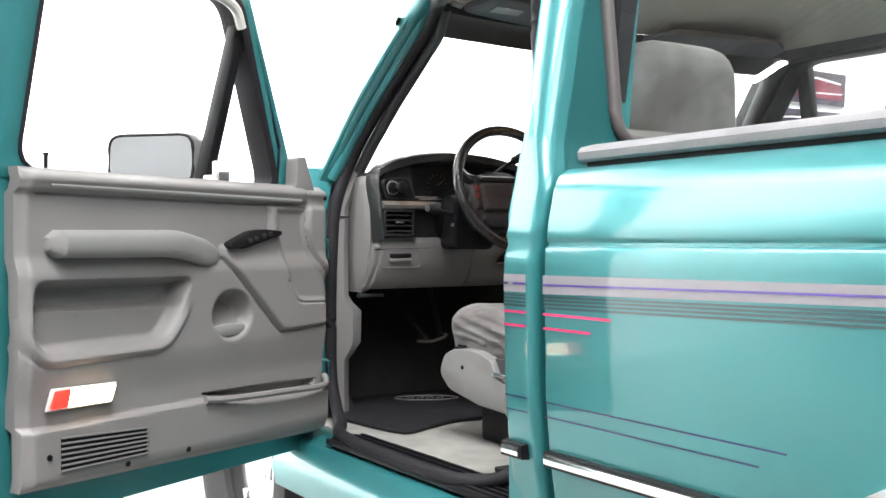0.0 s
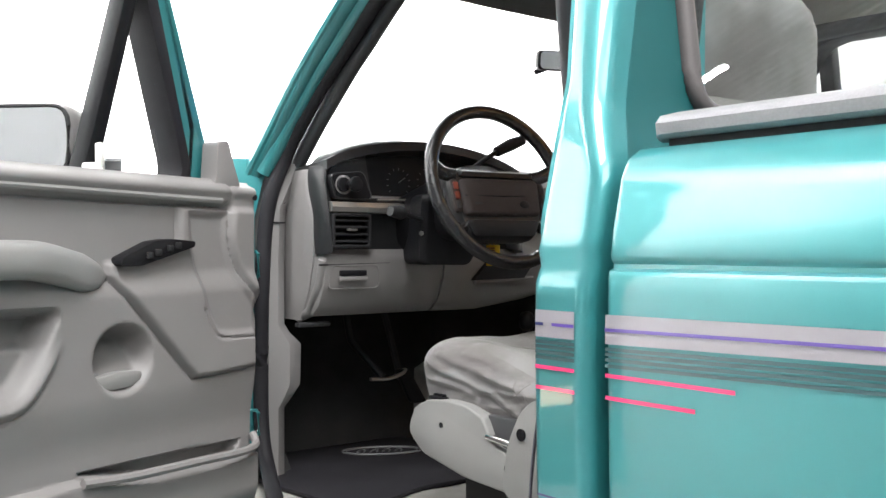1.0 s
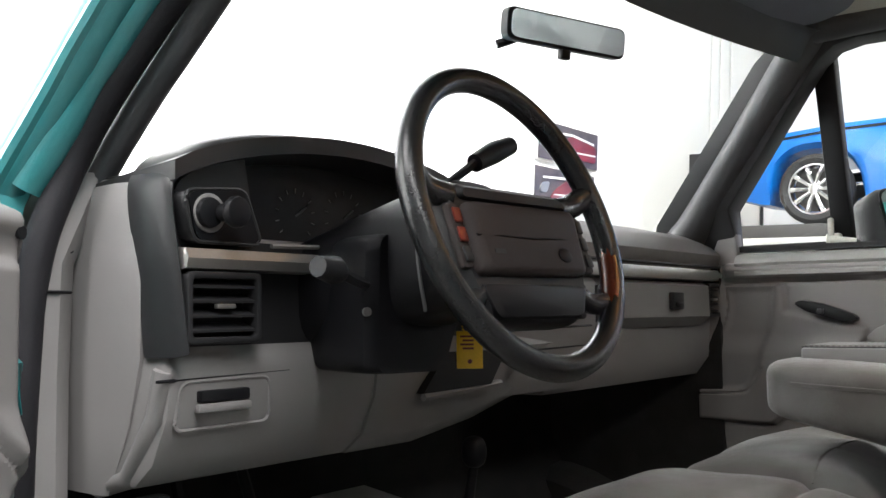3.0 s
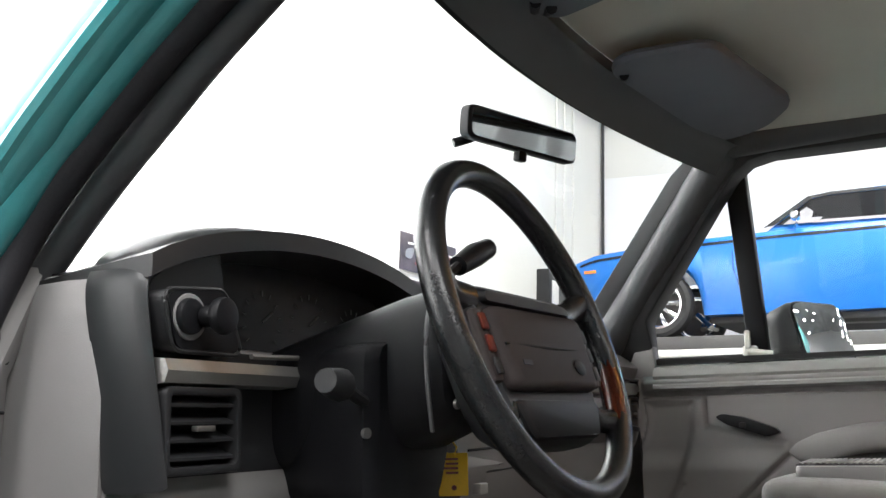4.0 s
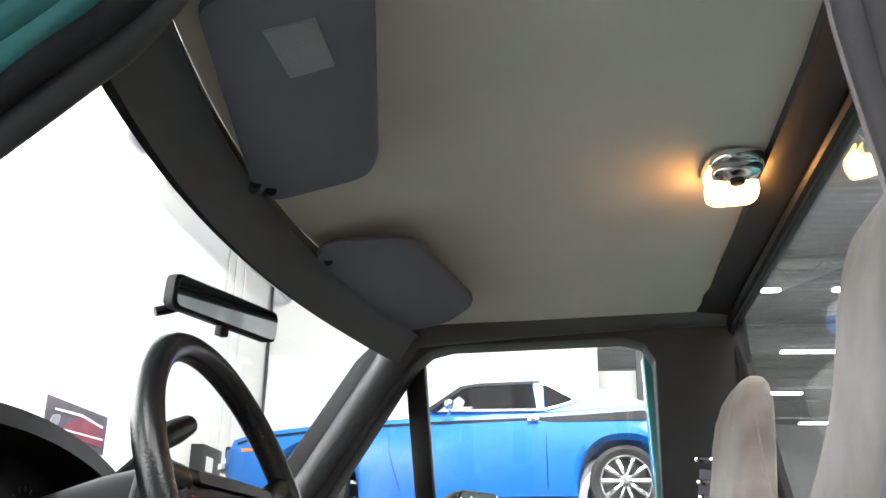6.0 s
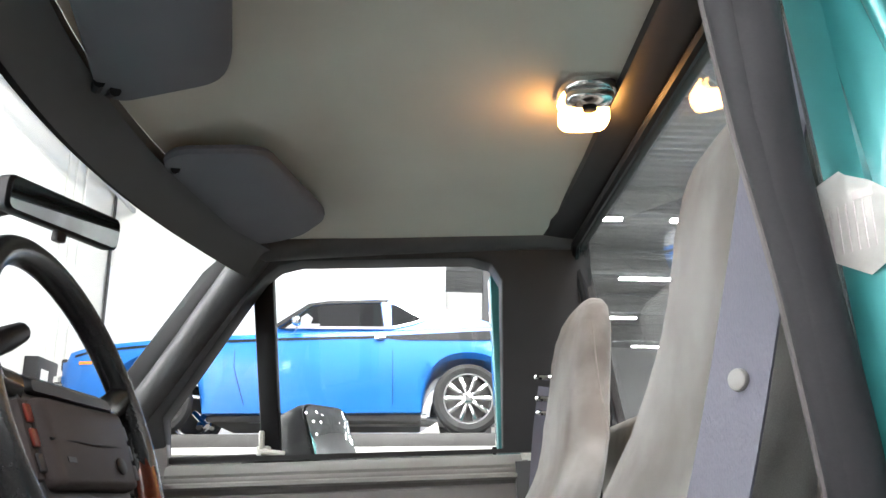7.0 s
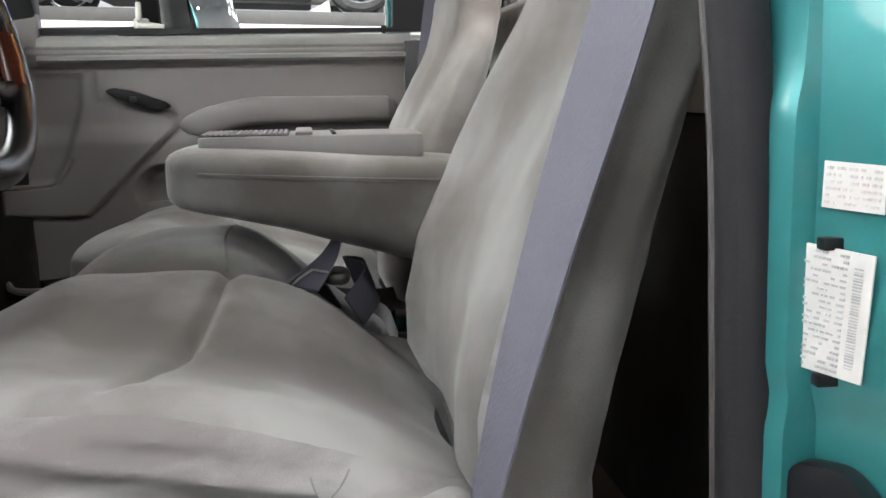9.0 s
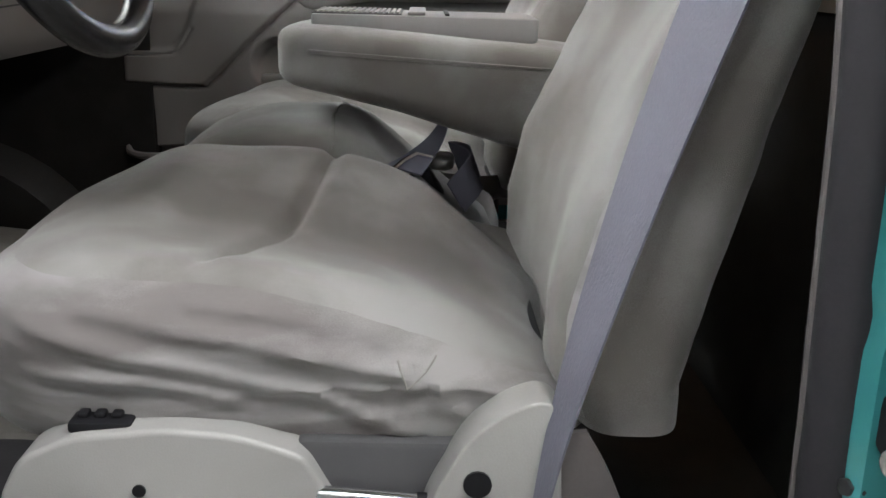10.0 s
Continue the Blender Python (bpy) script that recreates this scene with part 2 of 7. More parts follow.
def loft(rings, caps=True, closed=False):
    """Skin over rings of points, each ring closed in itself."""
    bm = bmesh.new()
    vs = [[bm.verts.new(p) for p in ring] for ring in rings]
    n = len(vs[0])
    pairs = list(zip(vs, vs[1:])) + ([(vs[-1], vs[0])] if closed else [])
    for a, b in pairs:
        for i in range(n):
            bm.faces.new((a[i], a[(i + 1) % n], b[(i + 1) % n], b[i]))
    if caps and not closed:
        bm.faces.new(vs[0])
        bm.faces.new(vs[-1])
    bmesh.ops.recalc_face_normals(bm, faces=bm.faces[:])
    return bm


def sheet(f, nu, nv, thick=0.0, away=(0, 0, 1)):
    """A curved sheet f(u, v) with u, v from 0 to 1, given a thickness along away."""
    bm = bmesh.new()
    a = Vector(away) * thick
    top = [[bm.verts.new(f(i / nu, j / nv)) for j in range(nv + 1)] for i in range(nu + 1)]
    low = [[bm.verts.new(v.co - a) for v in row] for row in top] if thick else None
    for i in range(nu):
        for j in range(nv):
            bm.faces.new((top[i][j], top[i + 1][j], top[i + 1][j + 1], top[i][j + 1]))
            if low:
                bm.faces.new((low[i][j], low[i][j + 1], low[i + 1][j + 1], low[i + 1][j]))
    if low:
        rim = [(i, 0) for i in range(nu)] + [(nu, j) for j in range(nv)] + [(i, nv) for i in range(nu, 0, -1)] + [(0, j) for j in range(nv, 0, -1)]
        for (i, j), (k, m) in zip(rim, rim[1:] + rim[:1]):
            bm.faces.new((top[i][j], low[i][j], low[k][m], top[k][m]))
    return bm


def smooth_path(pts, n=8):
    """Catmull-Rom through the points."""
    P = [Vector(p) for p in pts]
    P = [P[0] * 2 - P[1]] + P + [P[-1] * 2 - P[-2]]
    out = []
    for a, b, c, d in zip(P, P[1:], P[2:], P[3:]):
        for i in range(n):
            t = i / n
            out.append(0.5 * ((2 * b) + (c - a) * t + (2 * a - 5 * b + 4 * c - d) * t * t + (3 * b - a - 3 * c + d) * t ** 3))
    return out + [P[-2]]


def tube(pts, r, n=10, closed=False, squash=1.0, up=(0, 0, 1)):
    """A round bar along points; squash flattens it along up."""
    P = [Vector(p) for p in pts]
    rings = []
    for i, p in enumerate(P):
        a = P[i - 1] if i or closed else p
        b = P[(i + 1) % len(P)] if i + 1 < len(P) or closed else p
        d = (b - a).normalized()
        s = d.cross(Vector(up))
        s = s.normalized() if s.length > 1e-4 else d.orthogonal().normalized()
        w = s.cross(d).normalized()
        rr = r(i / max(1, len(P) - 1)) if callable(r) else r
        rings.append([p + s * rr * math.cos(k * math.tau / n) + w * rr * squash * math.sin(k * math.tau / n) for k in range(n)])
    return loft(rings, True, closed)


def disc(c, axis, r, h, n=24, bev=0.0):
    """A round plate or cylinder of radius r and height h along axis from c."""
    ax = Vector(axis).normalized()
    s = ax.orthogonal().normalized()
    w = ax.cross(s)
    rings = [[Vector(c) + ax * z + s * r * math.cos(k * math.tau / n) + w * r * math.sin(k * math.tau / n) for k in range(n)] for z in (0, h)]
    return bevel(loft(rings), bev, 2)


def step(a, b, x):
    t = min(1, max(0, (x - a) / (b - a)))
    return t * t * (3 - 2 * t)


def pillow(lo, hi, e=4.0, nu=24, nv=16, f=None):
    """A soft box: a superellipsoid between two corners, bent by f."""
    c, h = [(a + b) / 2 for a, b in zip(lo, hi)], [(b - a) / 2 for a, b in zip(lo, hi)]

    def rim(a):
        ca, sa = math.cos(a), math.sin(a)
        k = (abs(ca) ** e + abs(sa) ** e) ** (-1 / e)
        return k * ca, k * sa
    rings = []
    for j in range(1, nv):
        flat, up = rim(-math.pi / 2 + math.pi * j / nv)
        ring = []
        for i in range(nu):
            cx, cy = rim(math.tau * i / nu)
            p = Vector((c[0] + h[0] * flat * cx, c[1] + h[1] * flat * cy, c[2] + h[2] * up))
            ring.append(f(p) if f else p)
        rings.append(ring)
    return loft(rings)


def rounded(poly, r, n=4):
    """A 2D outline with its corners rounded."""
    out = []
    m = len(poly)
    for i in range(m):
        p, a, b = Vector(poly[i]), Vector(poly[i - 1]), Vector(poly[(i + 1) % m])
        da, db = (a - p), (b - p)
        k = min(r, da.length * 0.49, db.length * 0.49)
        s, e = p + da.normalized() * k, p + db.normalized() * k
        for j in range(n + 1):
            t = j / n
            out.append(tuple(s * (1 - t) ** 2 + p * 2 * t * (1 - t) + e * t * t))
    return out


def ring_prism(outer, inner, axis, a, b, r=0.0):
    """A frame: an outline with a hole of the same number of points."""
    k = "xyz".index(axis)
    rest = [i for i in range(3) if i != k]

    def at(p, h):
        c = [0, 0, 0]
        c[k], c[rest[0]], c[rest[1]] = h, p[0], p[1]
        return Vector(c)
    n = len(outer)
    rings = [[at(outer[i], a), at(outer[i], b), at(inner[i], b), at(inner[i], a)] for i in range(n)]
    return bevel(loft(rings, False, True), r, 2)

# ---- hall ----
CEIL, FRONT, SIDE = 6.4, 4.3, 11.0
solid("floor", box((-9, -9, -0.2), (32, 12, 0)), CONCRETE, "pale polished concrete hall floor", "floor", "structure")
solid("wall_front", box((-9, FRONT, 0), (5.75, FRONT + 0.2, CEIL)), WHITEWALL, "bright white painted wall ahead of the vehicle", "wall", "structure")
solid("wall_front_return", box((5.55, FRONT + 0.2, 0), (5.75, 5.0, CEIL)), CREAMWALL, "white end of the bright wall", "wall", "structure")
solid("wall_recess", box((5.75, 5.0, 0), (SIDE, 5.2, CEIL)), CREAMWALL, "cream painted wall with thin conduits", "wall", "structure")
solid("wall_side", box((SIDE, 0.65, 0), (SIDE + 0.2, 5.2, 4.12), 0.0), WHITEWALL, "white painted wall behind the blue car", "wall", "structure")
solid("wall_side_upper", box((SIDE + 0.003, 0.65, 4.12), (SIDE + 0.2, 5.2, CEIL), 0.0), CREAMWALL, "beige upper wall behind the blue car", "wall", "structure")
solid("wall_far", box((30, -9, 0), (30.2, 5.2, CEIL)), WHITEWALL, "distant white wall of the hall", "wall", "structure")
solid("wall_far_side", box((SIDE + 0.2, 5.0, 0), (30, 5.2, CEIL)), WHITEWALL, "white side wall of the far hall", "wall", "structure")
# left and back walls are added to close the hall and shape its bounce
solid("wall_left", box((-9.2, -9, 0), (-9, 4.5, CEIL)), PALEWALL, "assumed grey hall wall on the left, toned for bounce and reflections", "wall", "structure")
solid("wall_back", box((-9, -9.2, 0), (30, -9, CEIL)), GREYWALL, "assumed grey hall wall behind the camera, toned for bounce and reflections", "wall", "structure")


def deck_sheet():
    """Corrugated roof deck: trapezoid ribs running along y."""
    bm = bmesh.new()
    prof = []
    x = -9.2
    while x < 32.2:
        prof += [(x, 0.0), (x + 0.09, 0.0), (x + 0.12, 0.06), (x + 0.21, 0.06)]
        x += 0.24
    rows = [[bm.verts.new((px, y, CEIL + pz)) for px, pz in prof] for y in (-9.2, 12.2)]
    for i in range(len(prof) - 1):
        bm.faces.new((rows[0][i], rows[0][i + 1], rows[1][i + 1], rows[1][i]))
    return bm


solid("ceiling", join(deck_sheet(), box((-9.2, -9.2, CEIL + 0.12), (32.2, 12.2, CEIL + 0.3))), DECK, "grey corrugated steel roof deck", "ceiling", "structure", smooth=20)


def joist(x):
    """An open-web roof joist along y: two chords and zigzag rods."""
    e = thing("roof_joist", (x, -9, CEIL - 0.55), "grey open-web steel roof joist", "roof joist", "roof joists", frame_of=Matrix.Identity(4))
    part("top_chord", box((x - 0.04, -8.99, CEIL - 0.06), (x + 0.04, 4.98, CEIL - 0.004)), STEEL, e)
    part("bottom_chord", box((x - 0.03, -8.99, CEIL - 0.52), (x + 0.03, 4.98, CEIL - 0.46)), STEEL, e)
    zig = [(x, -8.9 + 0.45 * i, CEIL - (0.06 if i % 2 else 0.48)) for i in range(31)]
    part("web", tube(zig, 0.014, 6), STEEL, e)
    return e


for jx in (6.9, 9.2):
    joist(jx)
far_joist = joist(14.0)
for jx in (18.0, 22.0, 26.0):
    copy_thing(far_joist, Matrix.Translation((jx, -9, CEIL - 0.55)))
# conduits, duct and steel columns
for cx, z1 in ((9.28, 4.4), (9.55, 4.4), (9.87, 3.8)):
    solid("conduit", tube([(cx, 4.98, 0.4), (cx, 4.98, z1), (cx - 0.02, 4.98, CEIL - 0.3)], 0.012, 8), WHITEPLASTIC, "thin pale electrical conduit on the cream wall", "conduit", "structure")
solid("conduit", tube([(SIDE - 0.03, 4.96, 0.2), (SIDE - 0.03, 4.96, CEIL - 0.1)], 0.02, 8), DARKGREY, "dark conduit in the wall corner", "conduit", "structure")
for dz, dy in ((5.28, 4.55), (5.12, 4.75)):
    solid("pipe", tube([(6.4, dy, dz), (SIDE - 0.05, dy, dz)], 0.05, 10), STEEL, "grey steel pipe under the roof", "pipe", "structure")
truss = thing("roof_truss", (8.4, 4.72, 4.86), "grey steel truss above the cream wall", "roof truss", frame_of=Matrix.Identity(4))
part("top_chord", box((5.76, 4.69, 5.36), (SIDE, 4.75, 5.42)), STEEL, truss)
part("bottom_chord", box((5.76, 4.70, 4.84), (SIDE, 4.74, 4.89)), STEEL, truss)
part("web", tube([(5.8 + 0.26 * i, 4.72, 5.38 if i % 2 else 4.87) for i in range(20)], 0.012, 6), STEEL, truss)
for k in range(3):
    solid("cable", tube(smooth_path([(5.9 + 1.7 * i, 4.62 - 0.06 * k, 4.95 + 0.10 * k - 0.10 * (i % 2) + 0.03 * i) for i in range(4)], 6), 0.012, 6), SHADOWSTEEL if k else WHITEPLASTIC, "slack cable strung under the roof truss", "cable", "structure")
for cy, w in ((0.05, 0.11), (-0.18, 0.13)):
    solid("column", join(box((SIDE + 0.02, cy, 0), (SIDE + 0.05, cy + w, CEIL)), box((SIDE + 0.19, cy, 0), (SIDE + 0.22, cy + w, CEIL)), box((SIDE + 0.05, cy + w / 2 - 0.01, 0), (SIDE + 0.19, cy + w / 2 + 0.01, CEIL))), SHADOWSTEEL, "dark grey steel column beside the wall's end", "column", "structure")
solid("partition", box((SIDE + 0.5, -0.35, 0), (SIDE + 0.6, 0.9, 4.0)), CREAMWALL, "beige partition behind the columns", "wall", "structure")


def strip_light(x, y, z, along, length=1.25):
    d = (length / 2, 0.09) if along == "x" else (0.09, length / 2)
    e = thing("strip_light", (x, y, z), "white linear ceiling light hung below the roof deck", "ceiling light", "hall lights", frame_of=Matrix.Identity(4))
    part("housing", box((x - d[0], y - d[1], z), (x + d[0], y + d[1], z + 0.06), 0.01), STEEL, e)
    part("diffuser", box((x - d[0] + 0.02, y - d[1] + 0.015, z - 0.03), (x + d[0] - 0.02, y + d[1] - 0.015, z - 0.002), 0.012), LAMPWHITE, e)
    part("hanger", tube([(x, y, z + 0.06), (x, y, CEIL)], 0.006, 6), STEEL, e)
    return e


first = strip_light(13.5, -1.6, 5.7, "y")
for lx in (13.5, 17.5, 21.5, 25.5):
    for ly in (-1.6, -3.6, -5.6, -7.6):
        if (lx, ly) != (13.5, -1.6):
            copy_thing(first, Matrix.Translation((lx, ly, 5.7)))
strip_light(8.3, -5.08, 5.6, "y", 0.55)



def high_bay(x, y):
    e = thing("high_bay_light", (x, y, CEIL), "round white high bay light under the roof deck", "ceiling light", "high bay lights", frame_of=Matrix.Identity(4))
    part("hood", loft([[(x + k * math.cos(math.tau * i / 20), y + k * math.sin(math.tau * i / 20), z) for i in range(20)] for k, z in ((0.17, 6.06), (0.15, 6.09), (0.06, 6.14), (0.05, 6.22))]), STEEL, e)
    part("lens", disc((x, y, 6.055), (0, 0, -1), 0.15, 0.012, 20, 0.003), LAMPBAY, e)
    part("hanger", tube([(x, y, 6.21), (x, y, CEIL)], 0.006, 6), STEEL, e)
    return e


bay = high_bay(0.5, -2.5)
for lx in (0.5, 2.1, 3.7, 5.3):
    for ly in (-2.5, -4.3, -6.1, -7.9):
        if (lx, ly) != (0.5, -2.5) and ly > (-9 if lx < 3 else -7 if lx < 5 else -5):
            copy_thing(bay, Matrix.Translation((lx, ly, CEIL)))

# flood lamp on the front wall
fl = thing("flood_lamp", (5.2, 4.28, 4.45), "bright white flood lamp on the front wall", "wall lamp", frame_of=Matrix.Identity(4))
part("housing", box((5.02, 4.08, 4.42), (5.38, 4.22, 4.66), 0.02), STEEL, fl)
part("lens", box((5.05, 4.066, 4.44), (5.35, 4.078, 4.64), 0.004), LAMPWHITE, fl)
part("bracket", box((5.17, 4.22, 4.5), (5.23, 4.298, 4.56), 0.005), STEEL, fl)

# two photo prints on the white wall
for z0, z1, x0, x1, lab in ((2.02, 2.30, 4.40, 5.26, "framed photo print of a red car, upper"), (1.70, 1.98, 4.36, 5.22, "framed photo print of a red car, lower")):
    pr = thing("photo_print", ((x0 + x1) / 2, 4.29, z0), lab.split(",")[0] + " on the white wall", "picture", "wall prints", frame_of=Matrix.Identity(4))
    part("board", box((x0, 4.27, z0), (x1, 4.297, z1), 0.003), PAPER, pr)
    part("print", box((x0 + 0.008, 4.262, z0 + 0.008), (x1 - 0.008, 4.269, z1 - 0.008)), PRINTDARK, pr)
    part("red_shape", prism(rounded([(x0 + 0.2, z0 + 0.06), (x1 - 0.05, z0 + 0.05), (x1 - 0.05, z1 - 0.11), (x0 + 0.45, z1 - 0.07), (x0 + 0.28, z0 + 0.13)], 0.03), "y", 4.255, 4.261), RED, pr)
    part("pale_streak", join(prism([(x0 + 0.10, z1 - 0.075), (x0 + 0.46, z1 - 0.055), (x1 - 0.08, z1 - 0.085), (x1 - 0.08, z1 - 0.10), (x0 + 0.46, z1 - 0.072), (x0 + 0.10, z1 - 0.088)], "y", 4.2535, 4.2545), prism([(x0 + 0.24, z0 + 0.085), (x1 - 0.06, z0 + 0.10), (x1 - 0.06, z0 + 0.112), (x0 + 0.26, z0 + 0.095)], "y", 4.2535, 4.2545)), PAPER, pr, "white highlight streaks")
    part("chrome_shape", prism(rounded([(x0 + 0.06, z0 + 0.10), (x0 + 0.16, z0 + 0.09), (x0 + 0.20, z1 - 0.1), (x0 + 0.09, z1 - 0.12)], 0.04), "y", 4.255, 4.261), SATIN, pr)

# control box by the recessed wall
cb = thing("control_box", (9.0, 4.9, 0), "dark control cabinet with white labels on the wall", "control box", frame_of=Matrix.Identity(4))
part("cabinet", box((8.73, 4.85, 1.85), (9.30, 4.999, 2.62), 0.01), DARKGREY, cb)
part("label_plate", box((8.82, 4.842, 2.15), (9.02, 4.849, 2.5)), PAPER, cb)
part("yellow_tag", box((8.78, 4.842, 1.9), (9.0, 4.849, 2.0)), YELLOW, cb)
part("side_box", box((9.302, 4.88, 2.1), (9.38, 4.999, 2.35), 0.005), PAPER, cb)

# ---- vehicle body ----
suv = thing("pickup_truck", (0, -0.3, 0.0), "teal two-door pickup truck with grey, navy and pink side stripes", "truck")
PROFILE = [(0.58, 0.955), (0.66, 0.975), (0.76, 0.99), (0.86, 0.998), (1.0, 1.0), (1.045, 1.0), (1.104, 0.9995), (1.109, 0.998), (1.112, 0.9915), (1.117, 0.9910), (1.121, 0.9945), (1.126, 0.9955), (1.15, 0.9925), (1.17, 0.988), (1.21, 0.979), (1.230, 0.969), (1.243, 0.950), (1.25, 0.912)]


def side_x(z):
    for (a, xa), (b, xb) in zip(PROFILE, PROFILE[1:]):
        if z <= b:
            return xa + (xb - xa) * max(0, z - a) / (b - a)
    return PROFILE[-1][1]


def upper_x(z):
    return 0.925 - 0.115 * ((z - 1.25) / 0.5) ** 1.15 if z > 1.25 else 0.925


def arch(y, c, a=0.72, b=0.5):
    q = abs((y - c) / a)
    return 0.42 + b * (1 - q ** 2.5) ** 0.4 if q < 1 else 0.0


def flank(y0, y1, s, ny, wheel_at=None, z0=0.58, roll=0.0):
    """The lower body side from y0 to y1 on side s (-1 left), with a wheel opening; roll turns its two end edges in."""
    zs = [z for z, _ in PROFILE]

    def f(u, v):
        edge = 0.024 / abs(y1 - y0)
        y = y0 + (y1 - y0) * (u * edge * 10 if u < 0.1 else edge + (u - 0.1) / 0.9 * (1 - edge))
        lo = max(z0, arch(y, wheel_at)) if wheel_at is not None else z0
        k = v * (len(zs) - 1)
        i = min(int(k), len(zs) - 2)
        z = max(zs[i] + (zs[i + 1] - zs[i]) * (k - i), lo)
        d = min(abs(y - y0), abs(y - y1))
        x = side_x(z) - (roll * (1 - d / 0.012) ** 2 if roll and d < 0.012 else 0)
        return (s * x, y, z)
    return sheet(f, ny, (len(zs) - 1) * 2, 0.03, (s, 0, 0))


def band(z0, z1, y0, y1, out=0.0016, rise0=0.0, rise1=0.0):
    """A decal strip on the left flank, whose edges climb towards the tail by the two rises."""
    def f(u, v):
        y = y0 + (y1 - y0) * u
        z = z0 + (z1 - z0) * v + (rise0 + (rise1 - rise0) * v) * (0.4 - y)
        return (-(side_x(z) + out), y, z)
    return sheet(f, 20, 3)


REAR_AXLE, FRONT_AXLE = -0.70, 1.96


def cab_x(z):
    """Half width of the cab's outer skin."""
    if z < 1.145:
        return side_x(z)
    return 0.990 - 0.225 * (z - 1.145) - 0.125 * (z - 1.145) ** 2


def back_y(z):
    """The cab's back wall, leaning forward above the belt."""
    return 0.475 + 0.03 * min(1, max(0, (z - 1.22) / 0.08)) + 0.16 * max(0, z - 1.30)


def post_y(z):
    """The front edge of the cab's rear post."""
    return 0.565 + 0.21 * max(0, z - 1.34)


def cab_corner(s):
    """The rear post: cab side, a round corner and the strip of back wall beside the rear window, in one skin."""

    def f(u, v):
        z = 0.58 + 1.185 * v
        r = 0.018 + 0.018 * (0.5 - 0.5 * math.cos(math.pi * min(1, max(0, (z - 1.06) / 0.40))))
        x, yb, yf = cab_x(z), back_y(z), post_y(z)
        inner = 0.786 if z > 1.29 else 0.70
        if u < 0.06:
            k = u / 0.06
            p = (x - 0.010 * (1 - k) ** 2, yf - 0.012 * k)
        elif u < 0.4:
            k = (u - 0.06) / 0.34
            p = (x, yf - 0.012 + (yb + r - yf + 0.012) * k)
        elif u < 0.75:
            a = (u - 0.4) / 0.35 * math.pi / 2
            p = (x - r + r * math.cos(a), yb + r - r * math.sin(a))
        else:
            k = (u - 0.75) / 0.25
            p = (x - r + (inner - x + r) * k, yb)
        return (s * p[0], p[1], z)
    return sheet(f, 40, 60, 0.02, (s, 0, 0))


for s in (-1, 1):
    part("bed_side", flank(0.451, -2.2, s, 120, REAR_AXLE, roll=0.012), TEAL, suv, "teal load bed side")
    part("cab_corner", cab_corner(s), TEAL, suv)
    part("fender", flank(3.0, 1.50, s, 40, FRONT_AXLE), TEAL, suv)
    part("wheel_lip", tube([(s * (side_x(min(1.2, arch(y, REAR_AXLE))) + 0.004), y, arch(y, REAR_AXLE)) for y in [REAR_AXLE - 0.715 + 1.43 * i / 60 for i in range(61)]], 0.014, 8), CHROME, suv, "bright wheel opening moulding")
    # rail cap over a black gap
    part("rail_cap", loft([[(s * (x - d), y, z - 0.3 * d) for x, z in ((0.80, 1.258), (0.928, 1.256), (0.936, 1.260), (0.938, 1.272), (0.930, 1.281), (0.90, 1.288), (0.80, 1.290))] for y, d in ((0.437, 0.010), (0.429, 0.0), (0.2, 0.0), (-0.6, 0.0), (-2.2, 0.0))]), LEDGE, suv, "weathered grey bed rail cap")
    part("rail_gap", box((min(s * 0.80, s * 0.917), -2.2, 1.236), (max(s * 0.80, s * 0.917), 0.427, 1.259)), RUBBER, suv)
    part("bed_wall", box((min(s * 0.80, s * 0.83), -2.2, 0.80), (max(s * 0.80, s * 0.83), 0.413, 1.236)), TEAL, suv)
    part("wheel_house", box((min(s * 0.55, s * 0.80), -1.15, 0.82), (max(s * 0.55, s * 0.80), -0.25, 1.0), 0.04), TEAL, suv)
part("bed_front", box((-0.90, 0.415, 0.62), (0.90, 0.440, 1.235), 0.006), TEAL, suv)
part("bed_floor", join(box((-0.90, -2.2, 0.78), (0.90, 0.39, 0.81)), *[box((-0.75 + 0.15 * k, -2.15, 0.81), (-0.70 + 0.15 * k, 0.38, 0.822), 0.004) for k in range(11)]), TEAL, suv, "ribbed teal load bed floor")
# rear wall of the cab with its window
part("back_wall", sheet(lambda u, v: (-0.76 + 1.52 * u, back_y(0.58 + 0.73 * v) + 0.004, 0.58 + 0.73 * v), 12, 30, 0.02, (0, -1, 0)), TEAL, suv)
part("back_header", sheet(lambda u, v: (-0.80 + 1.6 * u, back_y(1.735) - 0.004 + 0.03 * v * v, 1.725 + 0.075 * v), 20, 6, 0.015, (0, -1, 0)), TEAL, suv)


def on_back(pts, out=0.0):
    return [(x, back_y(z) - out, z) for x, z in pts]


REARWIN = rounded([(-0.775, 1.305), (0.775, 1.305), (0.752, 1.735), (-0.752, 1.735)], 0.055, 8)
part("rear_window", loft([on_back(REARWIN, 0.002), on_back(REARWIN, -0.003)]), GLASS, suv, "fixed rear window").visible_shadow = False
part("window_gasket", tube(on_back(REARWIN, 0.004), 0.0135, 10, True), GASKET, suv, "grey rear window gasket")
part("inner_gasket", tube(on_back([(x * 0.985, 1.517 + (z - 1.517) * 0.96) for x, z in REARWIN], -0.014), 0.010, 8, True), BLACK, suv)
